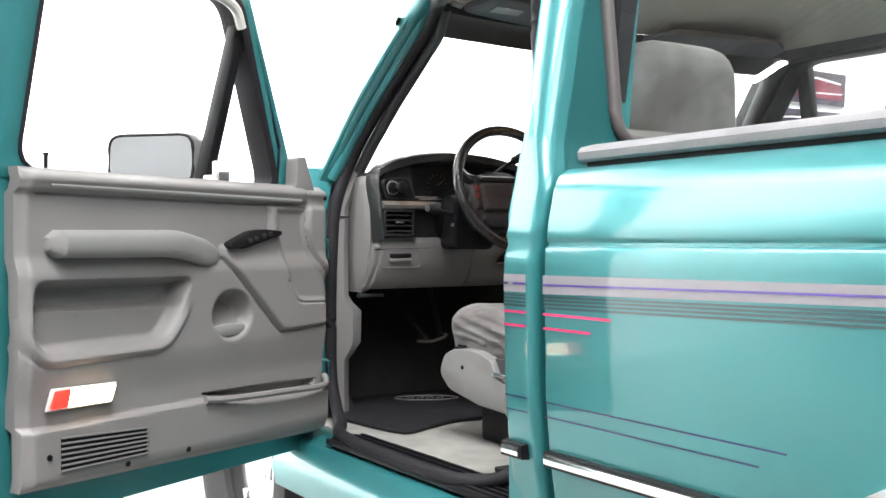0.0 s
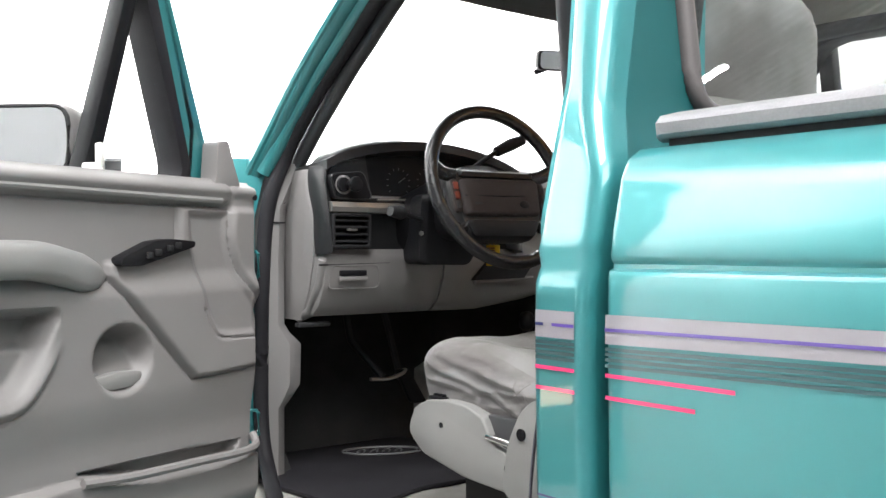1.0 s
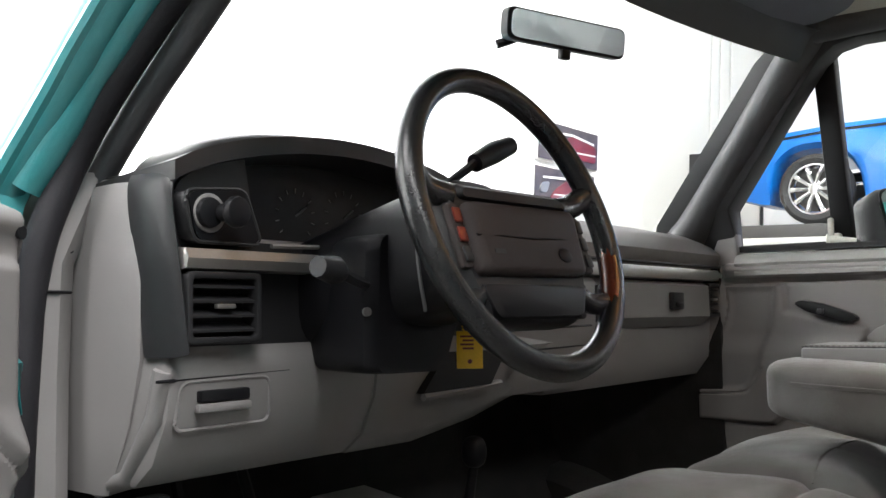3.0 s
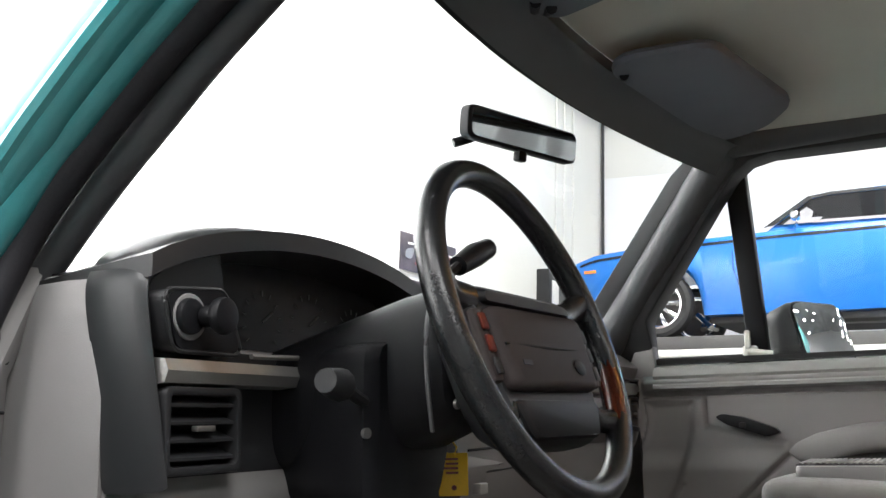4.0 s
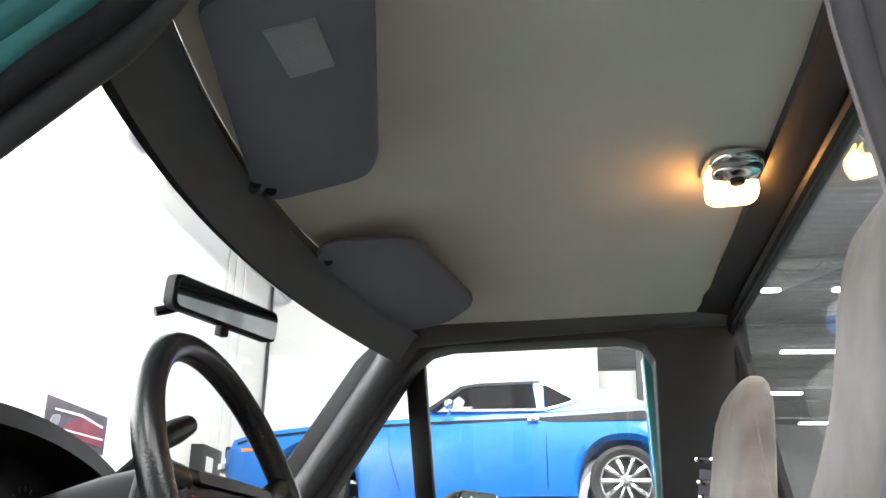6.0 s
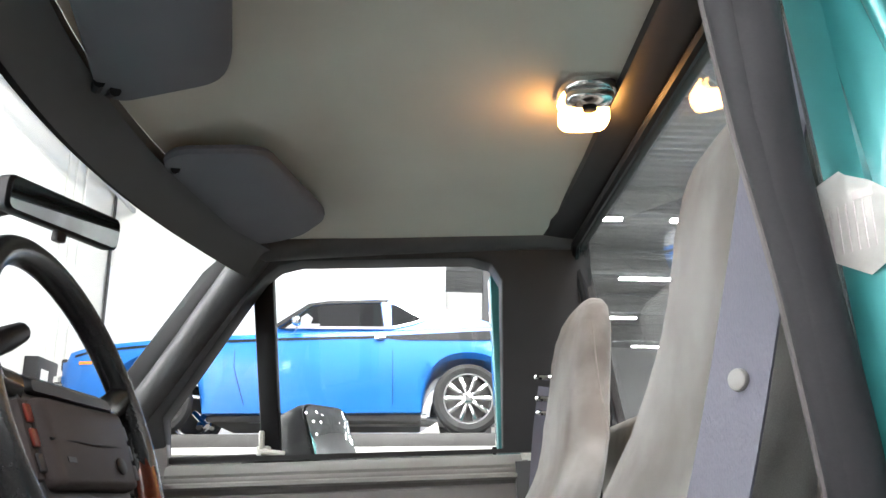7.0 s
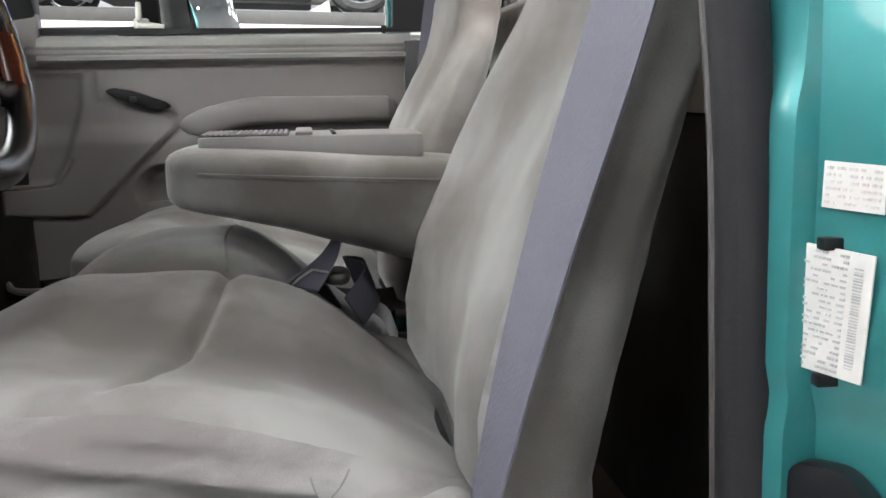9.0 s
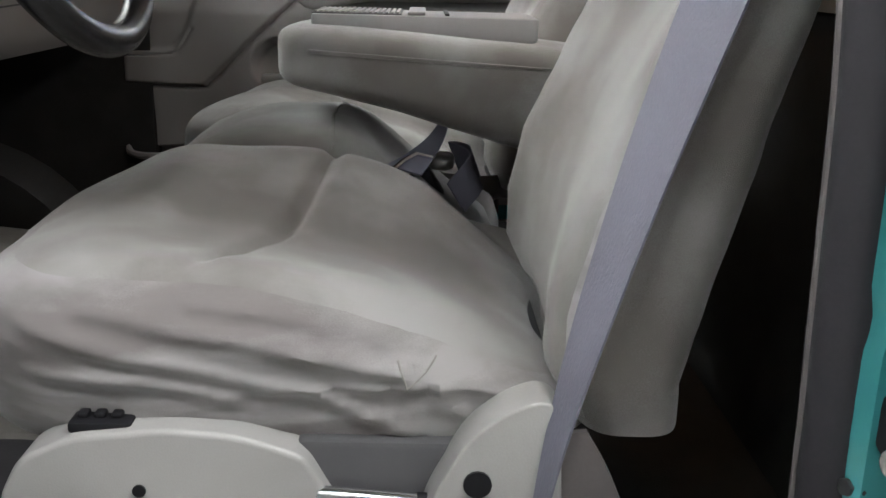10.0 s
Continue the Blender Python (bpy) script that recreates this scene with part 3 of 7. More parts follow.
# padded back panel below the window
part("back_panel", loft([[(x, y, z) for y, z in ((0.51, 1.14), (0.557, 1.14), (0.557, 1.22), (0.565, 1.27), (0.560, 1.31), (0.540, 1.33), (0.515, 1.333))] for x in (-0.77, -0.4, 0.0, 0.4, 0.77)]), CARPET, suv, "beige-grey padded back panel")
# near-black colour stands for the shade in the gap behind the seats
part("back_carpet", box((-0.77, 0.51, 0.632), (0.77, 0.553, 1.138), 0.004), SHADECARPET, suv, "carpet behind the seats, coloured near-black for the shade there")
# decals
for z0, z1, y0, y1, m, nm, k0, k1 in ((1.031, 1.0625, 0.445, -2.1, STRIPE, "lilac_stripe", 0.019, 0.009), (1.0445, 1.048, 0.445, -2.1, PURPLE, "purple_pinstripe", 0.014, 0.014), (0.994, 0.9985, 0.445, 0.279, PINK, "pink_pinstripe", 0, 0), (0.970, 0.9745, 0.445, 0.326, PINK, "pink_pinstripe", 0, 0), (0.845, 0.8475, 0.445, -0.045, NAVY, "navy_pinstripe", -0.004, -0.004), (0.820, 0.8225, 0.445, 0.001, NAVY, "navy_pinstripe", -0.004, -0.004)):
    part(nm, band(z0, z1, y0, y1, 0.0016 + (0.001 if m is PURPLE else 0), k0, k1), m, suv)
for z in (1.0255, 1.020, 1.014, 1.0075):
    part("dark_pinstripe", band(z - 0.0019, z + 0.0019, 0.445, -2.1, 0.0016, 0.018, 0.018), STRIPEDARK, suv)
for z0, z1, m, nm in ((1.031, 1.0625, STRIPE, "lilac_stripe"), (0.994, 0.9985, PINK, "pink_pinstripe"), (0.970, 0.9745, PINK, "pink_pinstripe"), (0.845, 0.8475, NAVY, "navy_pinstripe"), (0.820, 0.8225, NAVY, "navy_pinstripe"), (1.0236, 1.0274, STRIPEDARK, "dark_pinstripe"), (1.0181, 1.0219, STRIPEDARK, "dark_pinstripe"), (1.0121, 1.0159, STRIPEDARK, "dark_pinstripe"), (1.0056, 1.0094, STRIPEDARK, "dark_pinstripe")):
    part(nm, band(z0, z1, 0.555, 0.492), m, suv)
part("purple_pinstripe", band(1.0445, 1.048, 0.554, 0.541, 0.0026), NAVY, suv)
part("purple_pinstripe", band(1.0445, 1.048, 0.527, 0.492, 0.0026), PURPLE, suv)
# lower chrome moulding
for y0, y1 in ((0.440, -0.08), (0.560, 0.500)):
    part("chrome_strip", loft([[(-x, y, z) for x, z in ((0.985, 0.736), (1.004, 0.738), (1.007, 0.751), (1.004, 0.763), (0.985, 0.765))] for y in (y0, y1)]), BLACK, suv)
    part("chrome_band", loft([[(-x, y, z) for x, z in ((1.0, 0.742), (1.0095, 0.744), (1.0105, 0.751), (1.0095, 0.758), (1.0, 0.760))] for y in (y0 - 0.006, y1 + 0.006)]), CHROME, suv, "bright chrome strip")
# roof, glass and rear
part("roof", sheet(lambda u, v: (-0.83 + 1.66 * u, 0.545 + 0.745 * v + 0.1 * (1 - (2 * u - 1) ** 2) * (v > 0.95), 1.79 + 0.06 * (1 - (2 * u - 1) ** 6) * min(1, 0.3 + 3 * v)), 24, 24, 0.02, (0, 0, 1)), TEAL, suv)
part("roof_edge", box((-0.845, 0.56, 1.745), (-0.79, 1.27, 1.80), 0.02), TEAL, suv)
part("roof_edge", box((0.79, 0.56, 1.745), (0.845, 1.27, 1.80), 0.02), TEAL, suv)


def head_edge(x):
    """How far forward the top of the windshield lies across the cab."""
    return 1.418 - 0.19 * (x + 0.09) ** 2


part("headliner", sheet(lambda u, v: (-0.74 + 1.48 * u, 0.60 + (head_edge(-0.74 + 1.48 * u) - 0.05 - 0.60) * v, 1.735 + 0.04 * (1 - abs(2 * u - 1) ** 5) * (1 - max(0, v - 0.8) ** 1.3 * 3)), 36, 16, -0.01, (0, 0, 1)), HEADLINING, suv, "beige-grey headliner cloth")
part("tailgate", box((-0.92, -2.25, 0.6), (0.92, -2.2, 1.25), 0.01), TEAL, suv)
part("windshield", sheet(lambda u, v: ((-0.80 + 1.6 * u) * (1 - 0.14 * v), 1.74 + 0.13 * (1 - (2 * u - 1) ** 2) + (head_edge((-0.80 + 1.6 * u) * 0.86) + 0.03 - 1.74 - 0.13 * (1 - (2 * u - 1) ** 2)) * v, 1.27 + 0.46 * v), 16, 8), GLASS, suv).visible_shadow = False
part("hood", sheet(lambda u, v: (-0.9 + 1.8 * u, 1.80 + 1.2 * v, 1.20 + 0.03 * (1 - (2 * u - 1) ** 4) - 0.05 * v), 10, 8, 0.03, (0, 0, 1)), TEAL, suv)
part("nose", box((-0.93, 2.96, 0.55), (0.93, 3.02, 1.17), 0.02), TEAL, suv)
for a, b in (((-0.35, 1.95, 1.285), (0.35, 1.90, 1.30)), ((0.15, 1.93, 1.29), (0.80, 1.80, 1.295))):
    part("wiper", join(tube([a, b], 0.006, 6), tube([(b[0] - 0.3, b[1] + 0.03, b[2] + 0.006), b], 0.004, 6)), BLACK, suv)
# floor, footwell
part("cab_floor", box((-0.86, 0.47, 0.55), (0.93, 1.95, 0.62)), CARPET, suv, "pale grey carpet")
# toe board, side and rear carpets carry their shade in the colour
part("toe_board", prism([(1.85, 0.62), (2.05, 0.62), (2.05, 1.25), (1.98, 1.25), (1.96, 0.85)], "x", -0.90, 0.93), SHADECARPET, suv)
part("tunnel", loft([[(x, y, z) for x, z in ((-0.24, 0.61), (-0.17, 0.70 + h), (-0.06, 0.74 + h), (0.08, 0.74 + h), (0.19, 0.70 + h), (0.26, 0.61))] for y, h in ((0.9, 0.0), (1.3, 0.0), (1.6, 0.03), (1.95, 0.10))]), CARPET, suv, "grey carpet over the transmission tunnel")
part("side_carpet", box((-0.80, 1.77, 0.6), (-0.72, 1.98, 1.2)), SHADECARPET, suv)
part("side_carpet", box((0.80, 1.52, 0.6), (0.93, 1.98, 1.26)), SHADECARPET, suv)
part("rear_carpet", box((-0.80, 0.50, 0.62), (0.80, 0.86, 0.632), 0.004), SHADECARPET, suv)
# door sill
part("rocker", loft([[(x, y, z) for x, z in ((-0.86, 0.60), (-0.93, 0.612), (-0.965, 0.60), (-0.985, 0.565), (-0.995, 0.52), (-0.985, 0.47), (-0.93, 0.45), (-0.86, 0.46))] for y in (0.50, 1.60)]), TEAL, suv)
part("sill_plate", join(box((-0.955, 0.57, 0.612), (-0.85, 1.36, 0.628), 0.004), *[box((-0.945 + 0.02 * i, 0.58, 0.628), (-0.938 + 0.02 * i, 1.34, 0.633)) for i in range(5)]), BLACK, suv, "ribbed black sill plate")
part("inner_rocker", box((-0.93, 0.5, 0.45), (-0.86, 1.6, 0.612)), TEAL, suv)
part("right_rocker", box((0.86, 0.5, 0.45), (0.985, 1.6, 0.61), 0.02), TEAL, suv)
# hinge pillar: teal edge, black seal, grey trim
part("hinge_pillar", loft([[(x + k, y, z) for x, y in ((-0.798, 1.668), (-0.82, 1.672), (-0.90, 1.70), (-0.95, 1.72), (-0.95, 1.80), (-0.798, 1.80))] for z, k in ((0.58, 0.0), (0.62, 0.0), (0.8, 0.0), (1.0, 0.0), (1.2, 0.0), (1.28, 0.02), (1.33, 0.04))]), TEAL, suv)
part("kick_trim", loft([[(-0.785 + k, 1.70, z), (-0.772 + k, 1.652 - q, z), (-0.752 + k + b * 0.6, 1.646 - q - b * 0.4, z), (-0.732 + k + b, 1.655 - q - b * 0.3, z), (-0.722 + k + b, 1.675 - q, z), (-0.722 + k + b, 1.77, z), (-0.785 + k, 1.77, z)] for z, k, b, q in ((0.62, 0.0, 0.0, 0.0), (0.78, 0.0, 0.0, 0.0), (0.80, 0.0, 0.015, 0.0), (0.83, 0.0, 0.034, 0.0), (0.92, 0.0, 0.036, 0.0), (0.945, 0.0, 0.012, 0.0), (0.965, 0.0, 0.0, 0.0), (1.1, 0.0, 0.0, 0.0), (1.22, 0.004, 0.0, 0.0), (1.27, 0.022, 0.0, 0.008), (1.32, 0.042, 0.0, 0.012))]), GREYPLASTIC, suv, "grey kick panel trim")
part("trim_seam", tube([(-0.775, 1.651, 1.19), (-0.752, 1.6445, 1.19), (-0.731, 1.654, 1.19)], 0.0016, 5), BLACK, suv)
part("trim_hole", disc((-0.737, 1.650, 1.236), (0.3, -1, 0), 0.0045, 0.003, 10), BLACK, suv)
SEAL = [(-0.765, 0.785, 1.738), (-0.755, 0.95, 1.745), (-0.735, 1.12, 1.738), (-0.695, 1.235, 1.722), (-0.676, 1.315, 1.672), (-0.682, 1.365, 1.63), (-0.697, 1.458, 1.545), (-0.707, 1.505, 1.50), (-0.726, 1.588, 1.405), (-0.742, 1.635, 1.33), (-0.772, 1.656, 1.22), (-0.784, 1.660, 1.05), (-0.786, 1.662, 0.85), (-0.79, 1.648, 0.725), (-0.805, 1.59, 0.658), (-0.86, 1.46, 0.64), (-0.93, 1.30, 0.634), (-0.945, 0.9, 0.632), (-0.925, 0.76, 0.636), (-0.86, 0.715, 0.650), (-0.795, 0.692, 0.71), (-0.780, 0.690, 0.82), (-0.777, 0.691, 0.92), (-0.776, 0.694, 1.03), (-0.775, 0.698, 1.14), (-0.771, 0.711, 1.29), (-0.768, 0.728, 1.41), (-0.765, 0.742, 1.55), (-0.760, 0.748, 1.70)]
seal_path = smooth_path(SEAL + [SEAL[0]], 7)[:-1]
FLANGE = [(-0.775, 1.668, 1.30), (-0.747, 1.610, 1.40), (-0.737, 1.569, 1.45), (-0.722, 1.506, 1.52), (-0.703, 1.424, 1.60), (-0.695, 1.362, 1.66), (-0.702, 1.275, 1.725), (-0.735, 1.13, 1.755), (-0.76, 0.98, 1.768)]
part("pillar_flange", tube(smooth_path(FLANGE, 6), 0.021, 12), TEAL, suv)
part("opening_seal", tube(seal_path, lambda t: 0.017, 12, True), RUBBER, suv, "black rubber door opening seal")
part("seal_base", tube([p + Vector((-0.014, -0.012, 0)) * step(1.28, 1.62, p.z) + Vector((-0.002, -0.002, 0)) for p in seal_path[-56:-4]], 0.0165, 12), RUBBER, suv)
part("seal_lip", tube([p + Vector((0.013, 0.012, 0)) for p in seal_path[-56:-2]], 0.0042, 8), GASKET, suv)
for s in (-1, 1):
    a_out = [(-0.80, 1.75, 1.22), (-0.785, 1.69, 1.31), (-0.765, 1.628, 1.40), (-0.757, 1.588, 1.45), (-0.745, 1.528, 1.52), (-0.728, 1.452, 1.60), (-0.716, 1.388, 1.66), (-0.712, 1.30, 1.722), (-0.735, 1.15, 1.768), (-0.77, 1.0, 1.785)] if s < 0 else [(s * 0.955, 1.72, 1.20), (s * 0.925, 1.65, 1.27), (s * 0.868, 1.495, 1.455), (s * 0.812, 1.378, 1.61), (s * 0.79, 1.30, 1.70), (s * 0.785, 1.20, 1.765), (s * 0.79, 1.0, 1.785)]
    part("a_pillar", tube(smooth_path(a_out, 6), 0.028, 16), TEAL, suv)
    part("pillar_ridge", tube([p + Vector((s * 0.018, -0.014, 0.0)) for p in smooth_path(a_out, 6)[3:]], 0.010, 8), TEAL, suv)
    part("pillar_gutter", tube([p + Vector((s * 0.008, 0.022, 0.006)) for p in smooth_path(a_out, 6)[3:]], 0.009, 8), TEAL, suv)
a_in = [(-0.718, 1.678, 1.25), (-0.706, 1.643, 1.317), (-0.692, 1.578, 1.40), (-0.684, 1.534, 1.447), (-0.674, 1.476, 1.508), (-0.664, 1.421, 1.56), (-0.654, 1.356, 1.62), (-0.649, 1.312, 1.66), (-0.665, 1.25, 1.72)]
part("pillar_trim", tube(smooth_path([(x + 0.003, y + 0.006, z) for x, y, z in a_in], 6), 0.018, 12), TRIMGREY, suv)
a_in = [(0.83, 1.70, 1.24), (0.82, 1.60, 1.33), (0.785, 1.462, 1.50), (0.74, 1.330, 1.67), (0.71, 1.275, 1.735)]
part("pillar_trim", tube(smooth_path(a_in, 6), lambda t: 0.056 - 0.016 * t, 16, False, 0.8), TRIMGREY, suv)
# right side trim round the passenger window
win = [(1.486, 1.304), (1.486, 1.385), (1.311, 1.622), (1.268, 1.676), (1.235, 1.700), (1.19, 1.709), (0.815, 1.705), (0.772, 1.692), (0.751, 1.655), (0.757, 1.300)]
out = [(1.70, 1.291), (1.66, 1.36), (1.40, 1.69), (1.335, 1.745), (1.27, 1.76), (1.2, 1.765), (0.78, 1.765), (0.66, 1.765), (0.555, 1.765), (0.535, 1.291)]
tr = ring_prism(out, win, "x", 0.795, 0.875, 0.008)
for v in tr.verts:
    v.co.x -= 0.17 * max(0, v.co.z - 1.28)
    if v.co.z < 1.312:
        v.co.x = max(v.co.x, 0.832)
part("side_trim", tr, DARKGREY, suv, "charcoal trim round the passenger window")
jm = box((0.865, 0.71, 1.29), (0.93, 0.765, 1.70), 0.005)
part("door_jamb", jm, TEAL, suv)
part("b_pillar_trim", loft([[(x, y, z) for x, y in ((0.80, 0.735 - k), (0.77, 0.70 - k), (0.765, 0.60), (0.78, 0.55), (0.86, 0.54), (0.86, 0.735 - k))] for z, k in ((0.62, 0.0), (1.0, 0.0), (1.27, 0.0))]), DARKGREY, suv)
part("roof_rail", tube(smooth_path([(0.73, 0.56, 1.75), (0.725, 0.8, 1.752), (0.72, 1.1, 1.748), (0.70, 1.30, 1.735)], 6), 0.034, 12), TRIMGREY, suv)
part("roof_rail", tube(smooth_path([(-0.755, 0.60, 1.75), (-0.75, 0.8, 1.752), (-0.73, 1.1, 1.748), (-0.69, 1.27, 1.735)], 6), 0.030, 12), TRIMGREY, suv)
part("windshield_header", sheet(lambda u, v: (-0.735 + 1.47 * u, head_edge(-0.735 + 1.47 * u) + 0.012 - 0.062 * v, 1.700 + 0.010 * (1 - (2 * u - 1) ** 2) + 0.05 * math.sin(v * 1.5)), 30, 6, 0.03, (0, 0.3, 1)), TRIMGREY, suv)
part("glass_band", sheet(lambda u, v: (-0.75 + 1.5 * u, head_edge(-0.75 + 1.5 * u) + 0.024 - 0.014 * v, 1.692 + 0.010 * (1 - (2 * u - 1) ** 2) + 0.012 * v), 30, 2, 0.008, (0, 0, 1)), BLACK, suv)
part("roof_bow", loft([[(x, y, z) for y, z in ((0.555, 1.738), (0.572, 1.733), (0.612 + k, 1.746), (0.630 + k, 1.758), (0.630 + k, 1.785), (0.555, 1.785))] for x, k in ((-0.79, 0.12), (-0.7, 0.06), (-0.58, 0.03), (-0.3, 0.015), (0.0, 0.012), (0.3, 0.008), (0.58, 0.012), (0.66, 0.03), (0.72, 0.06), (0.79, 0.12))]), DARKGREY, suv, "charcoal header above the rear window")
for bx in (-0.15, 0.60):
    part("bow_screw", disc((bx, 0.585, 1.741), (0, 0, -1), 0.008, 0.003, 12), BLACK, suv)
part("coat_hook", pillow((0.735, 0.57, 1.70), (0.765, 0.61, 1.725), 4), BLACK, suv)
# left door jamb with pressed steps, and the inner B pillar
JAMB = [(-0.755, 0.680), (-0.775, 0.687), (-0.788, 0.682), (-0.802, 0.674), (-0.805, 0.666), (-0.835, 0.650), (-0.862, 0.636), (-0.886, 0.626), (-0.92, 0.606), (-0.95, 0.590), (-0.982, 0.566), (-0.975, 0.535), (-0.755, 0.535)]


def jamb_ring(z):
    lean = 0.75 * (0.925 - upper_x(z)) if z > 1.25 else 0.0
    full = max(0.0, 0.985 - cab_x(z)) if z > 1.1 else 0.0
    raised = 0.008 / (1 + math.exp((z - 1.165) * 160)) - 0.004 * math.exp(-((z - 0.985) / 0.012) ** 2)
    dent = 0.010 / (1 + math.exp((z - 0.985) * 200))
    ring = []
    for i, (x, y) in enumerate(JAMB):
        k = min(1, max(0, (i - 3) / 5))
        out = raised if 0 < i < 4 else -dent if 3 < i < 7 else 0
        ring.append((x + lean * (1 - k) + full * k - 0.48 * out, y + 0.88 * out + (post_y(z) - 0.565) * k, z))
    return ring


part("door_jamb", loft([jamb_ring(0.62 + 1.13 * i / 120) for i in range(121)]), TEAL, suv, "pressed teal door jamb")
for k, r in ((6, 0.008), (8, 0.006)):
    part("jamb_rib", tube([Vector(jamb_ring(0.66 + 0.052 * i)[k]) + Vector((-0.001, 0.001, 0)) for i in range(21)], r, 10), TEAL, suv)
part("b_pillar_trim", loft([[(x + lean, y, z) for x, y in ((-0.775, 0.545), (-0.775, 0.675), (-0.76, 0.682), (-0.745, 0.66), (-0.735, 0.545))] for z, lean in ((0.62, 0), (1.25, 0), (1.5, 0.04), (1.76, 0.085))]), DARKGREY, suv)


def flat_label(cx, cy, cz, w, h, tilt, bars, seed):
    """A paper label on the jamb, facing out and forward, with grey bars for its print."""
    rng = random.Random(seed)
    M = Matrix.Translation((cx, cy, cz)) @ Matrix.Rotation(radians(28.5), 4, "Z") @ Matrix.Rotation(radians(tilt), 4, "Y")
    b = box((-w / 2, -0.0012, -h / 2), (w / 2, 0.0003, h / 2))
    b.transform(M)
    lab = part("label", b, PAPER, suv, "white printed paper label")
    b = bmesh.new()
    rows = []
    for i in range(bars):
        z = h / 2 - h * (i + 0.9) / (bars + 0.8)
        x = -w * (0.22 if bars > 10 else 0.44)
        while x < w * 0.42:
            k = rng.uniform(0.015, 0.09) * w
            rows.append(box((x, 0.0004, z - h / bars * 0.2), (min(x + k, w * 0.44), 0.0012, z + h / bars * 0.2)))
            x += k + w * rng.choice((0.02, 0.02, 0.06, 0.15))
    if bars > 10:
        rows += [box((-w * 0.40, 0.0012, -h * 0.40 + h * 0.8 * i / 34), (-w * 0.30, 0.0016, -h * 0.40 + h * 0.8 * (i + rng.uniform(0.25, 0.75)) / 34)) for i in range(34)]
    b = join(*rows)
    b.transform(M)
    part("print_bar", b, INK if bars > 10 else FAINTINK, lab)


flat_label(-0.8165, 0.6645, 1.041, 0.053, 0.073, -4, 20, 3)
flat_label(-0.8285, 0.6575, 1.112, 0.037, 0.026, -2, 6, 4)
hexa = bmesh.new()
M = Matrix.Translation((-0.780, 0.683, 1.338)) @ Matrix.Rotation(radians(28.5), 4, "Z") @ Matrix.Diagonal((0.8, 1, 0.9, 1))
vs = [hexa.verts.new(M @ Vector((x, 0.0025, z))) for x, z in ((0.032, 0.029), (0.020, 0.033), (0.003, 0.037), (-0.002, 0.033), (-0.022, 0.024), (-0.039, 0.012), (-0.043, -0.008), (-0.047, -0.025), (-0.030, -0.034), (-0.013, -0.041), (0.004, -0.033), (0.025, -0.023), (0.029, 0.005))]
hexa.faces.new(vs)
bmesh.ops.solidify(hexa, geom=hexa.faces[:], thickness=0.0008)
sticker = part("paper_tag", hexa, PAPER, suv, "torn white paper sticker")
bars = [box((-0.022 + 0.0075 * i, 0.0022, -0.022), (-0.0205 + 0.0075 * i, 0.0029, 0.012)) for i in range(6)] + [box((-0.024, 0.0022, 0.013), (-0.006, 0.0029, 0.019))]
bars = join(*bars)
bars.transform(M)
part("print_bar", bars, FAINTINK, sticker)
# striker and latch on the jamb
SM = Matrix.Translation((-0.826, 0.6605, 0.928)) @ Matrix.Rotation(radians(28.5), 4, "Z")
plate = prism(rounded([(0.032, -0.012), (0.026, 0.020), (-0.008, 0.024), (-0.030, 0.006), (-0.034, -0.022), (0.012, -0.030)], 0.010), "y", -0.012, 0.004, 0.002)
plate.transform(SM)
striker = part("striker", plate, BLACK, suv, "black striker plate on the jamb")
pin = disc((0.0, 0.004, -0.012), (0, 1, 0), 0.0075, 0.016, 16, 0.001)
pin.transform(SM)
part("striker_pin", pin, BRASS, striker, "yellow zinc-plated pin")
head = disc((0.0, 0.020, -0.012), (0, 1, 0), 0.0095, 0.004, 20, 0.001)
head.transform(SM)
part("striker_head", head, CHROME, striker, "bright round striker head")
bolt = join(disc((0.0, 0.0, 0.0), (0, 1, 0), 0.011, 0.006, 16, 0.002), disc((0.0, 0.006, 0.0), (0, 1, 0), 0.006, 0.004, 6, 0.001))
bolt.transform(Matrix.Translation((-0.794, 0.680, 0.881)) @ Matrix.Rotation(radians(28.5), 4, "Z"))
part("jamb_bolt", bolt, DARKGREY, suv)
for z in (1.080, 1.001):
    part("jamb_clip", box((-0.821, 0.656, z - 0.004), (-0.812, 0.669, z + 0.003), 0.001), BLACK, suv)
for z0, z1 in ((1.07, 1.126), (0.742, 0.797)):
    part("hinge", tube([(-0.90, 1.695, z0), (-0.849, 1.56, z0), (-0.847, 1.555, z0 + 0.005), (-0.847, 1.555, z1 - 0.005), (-0.849, 1.56, z1), (-0.90, 1.695, z1)], 0.0036, 8), TEAL, suv, "teal wire loop of the door check")



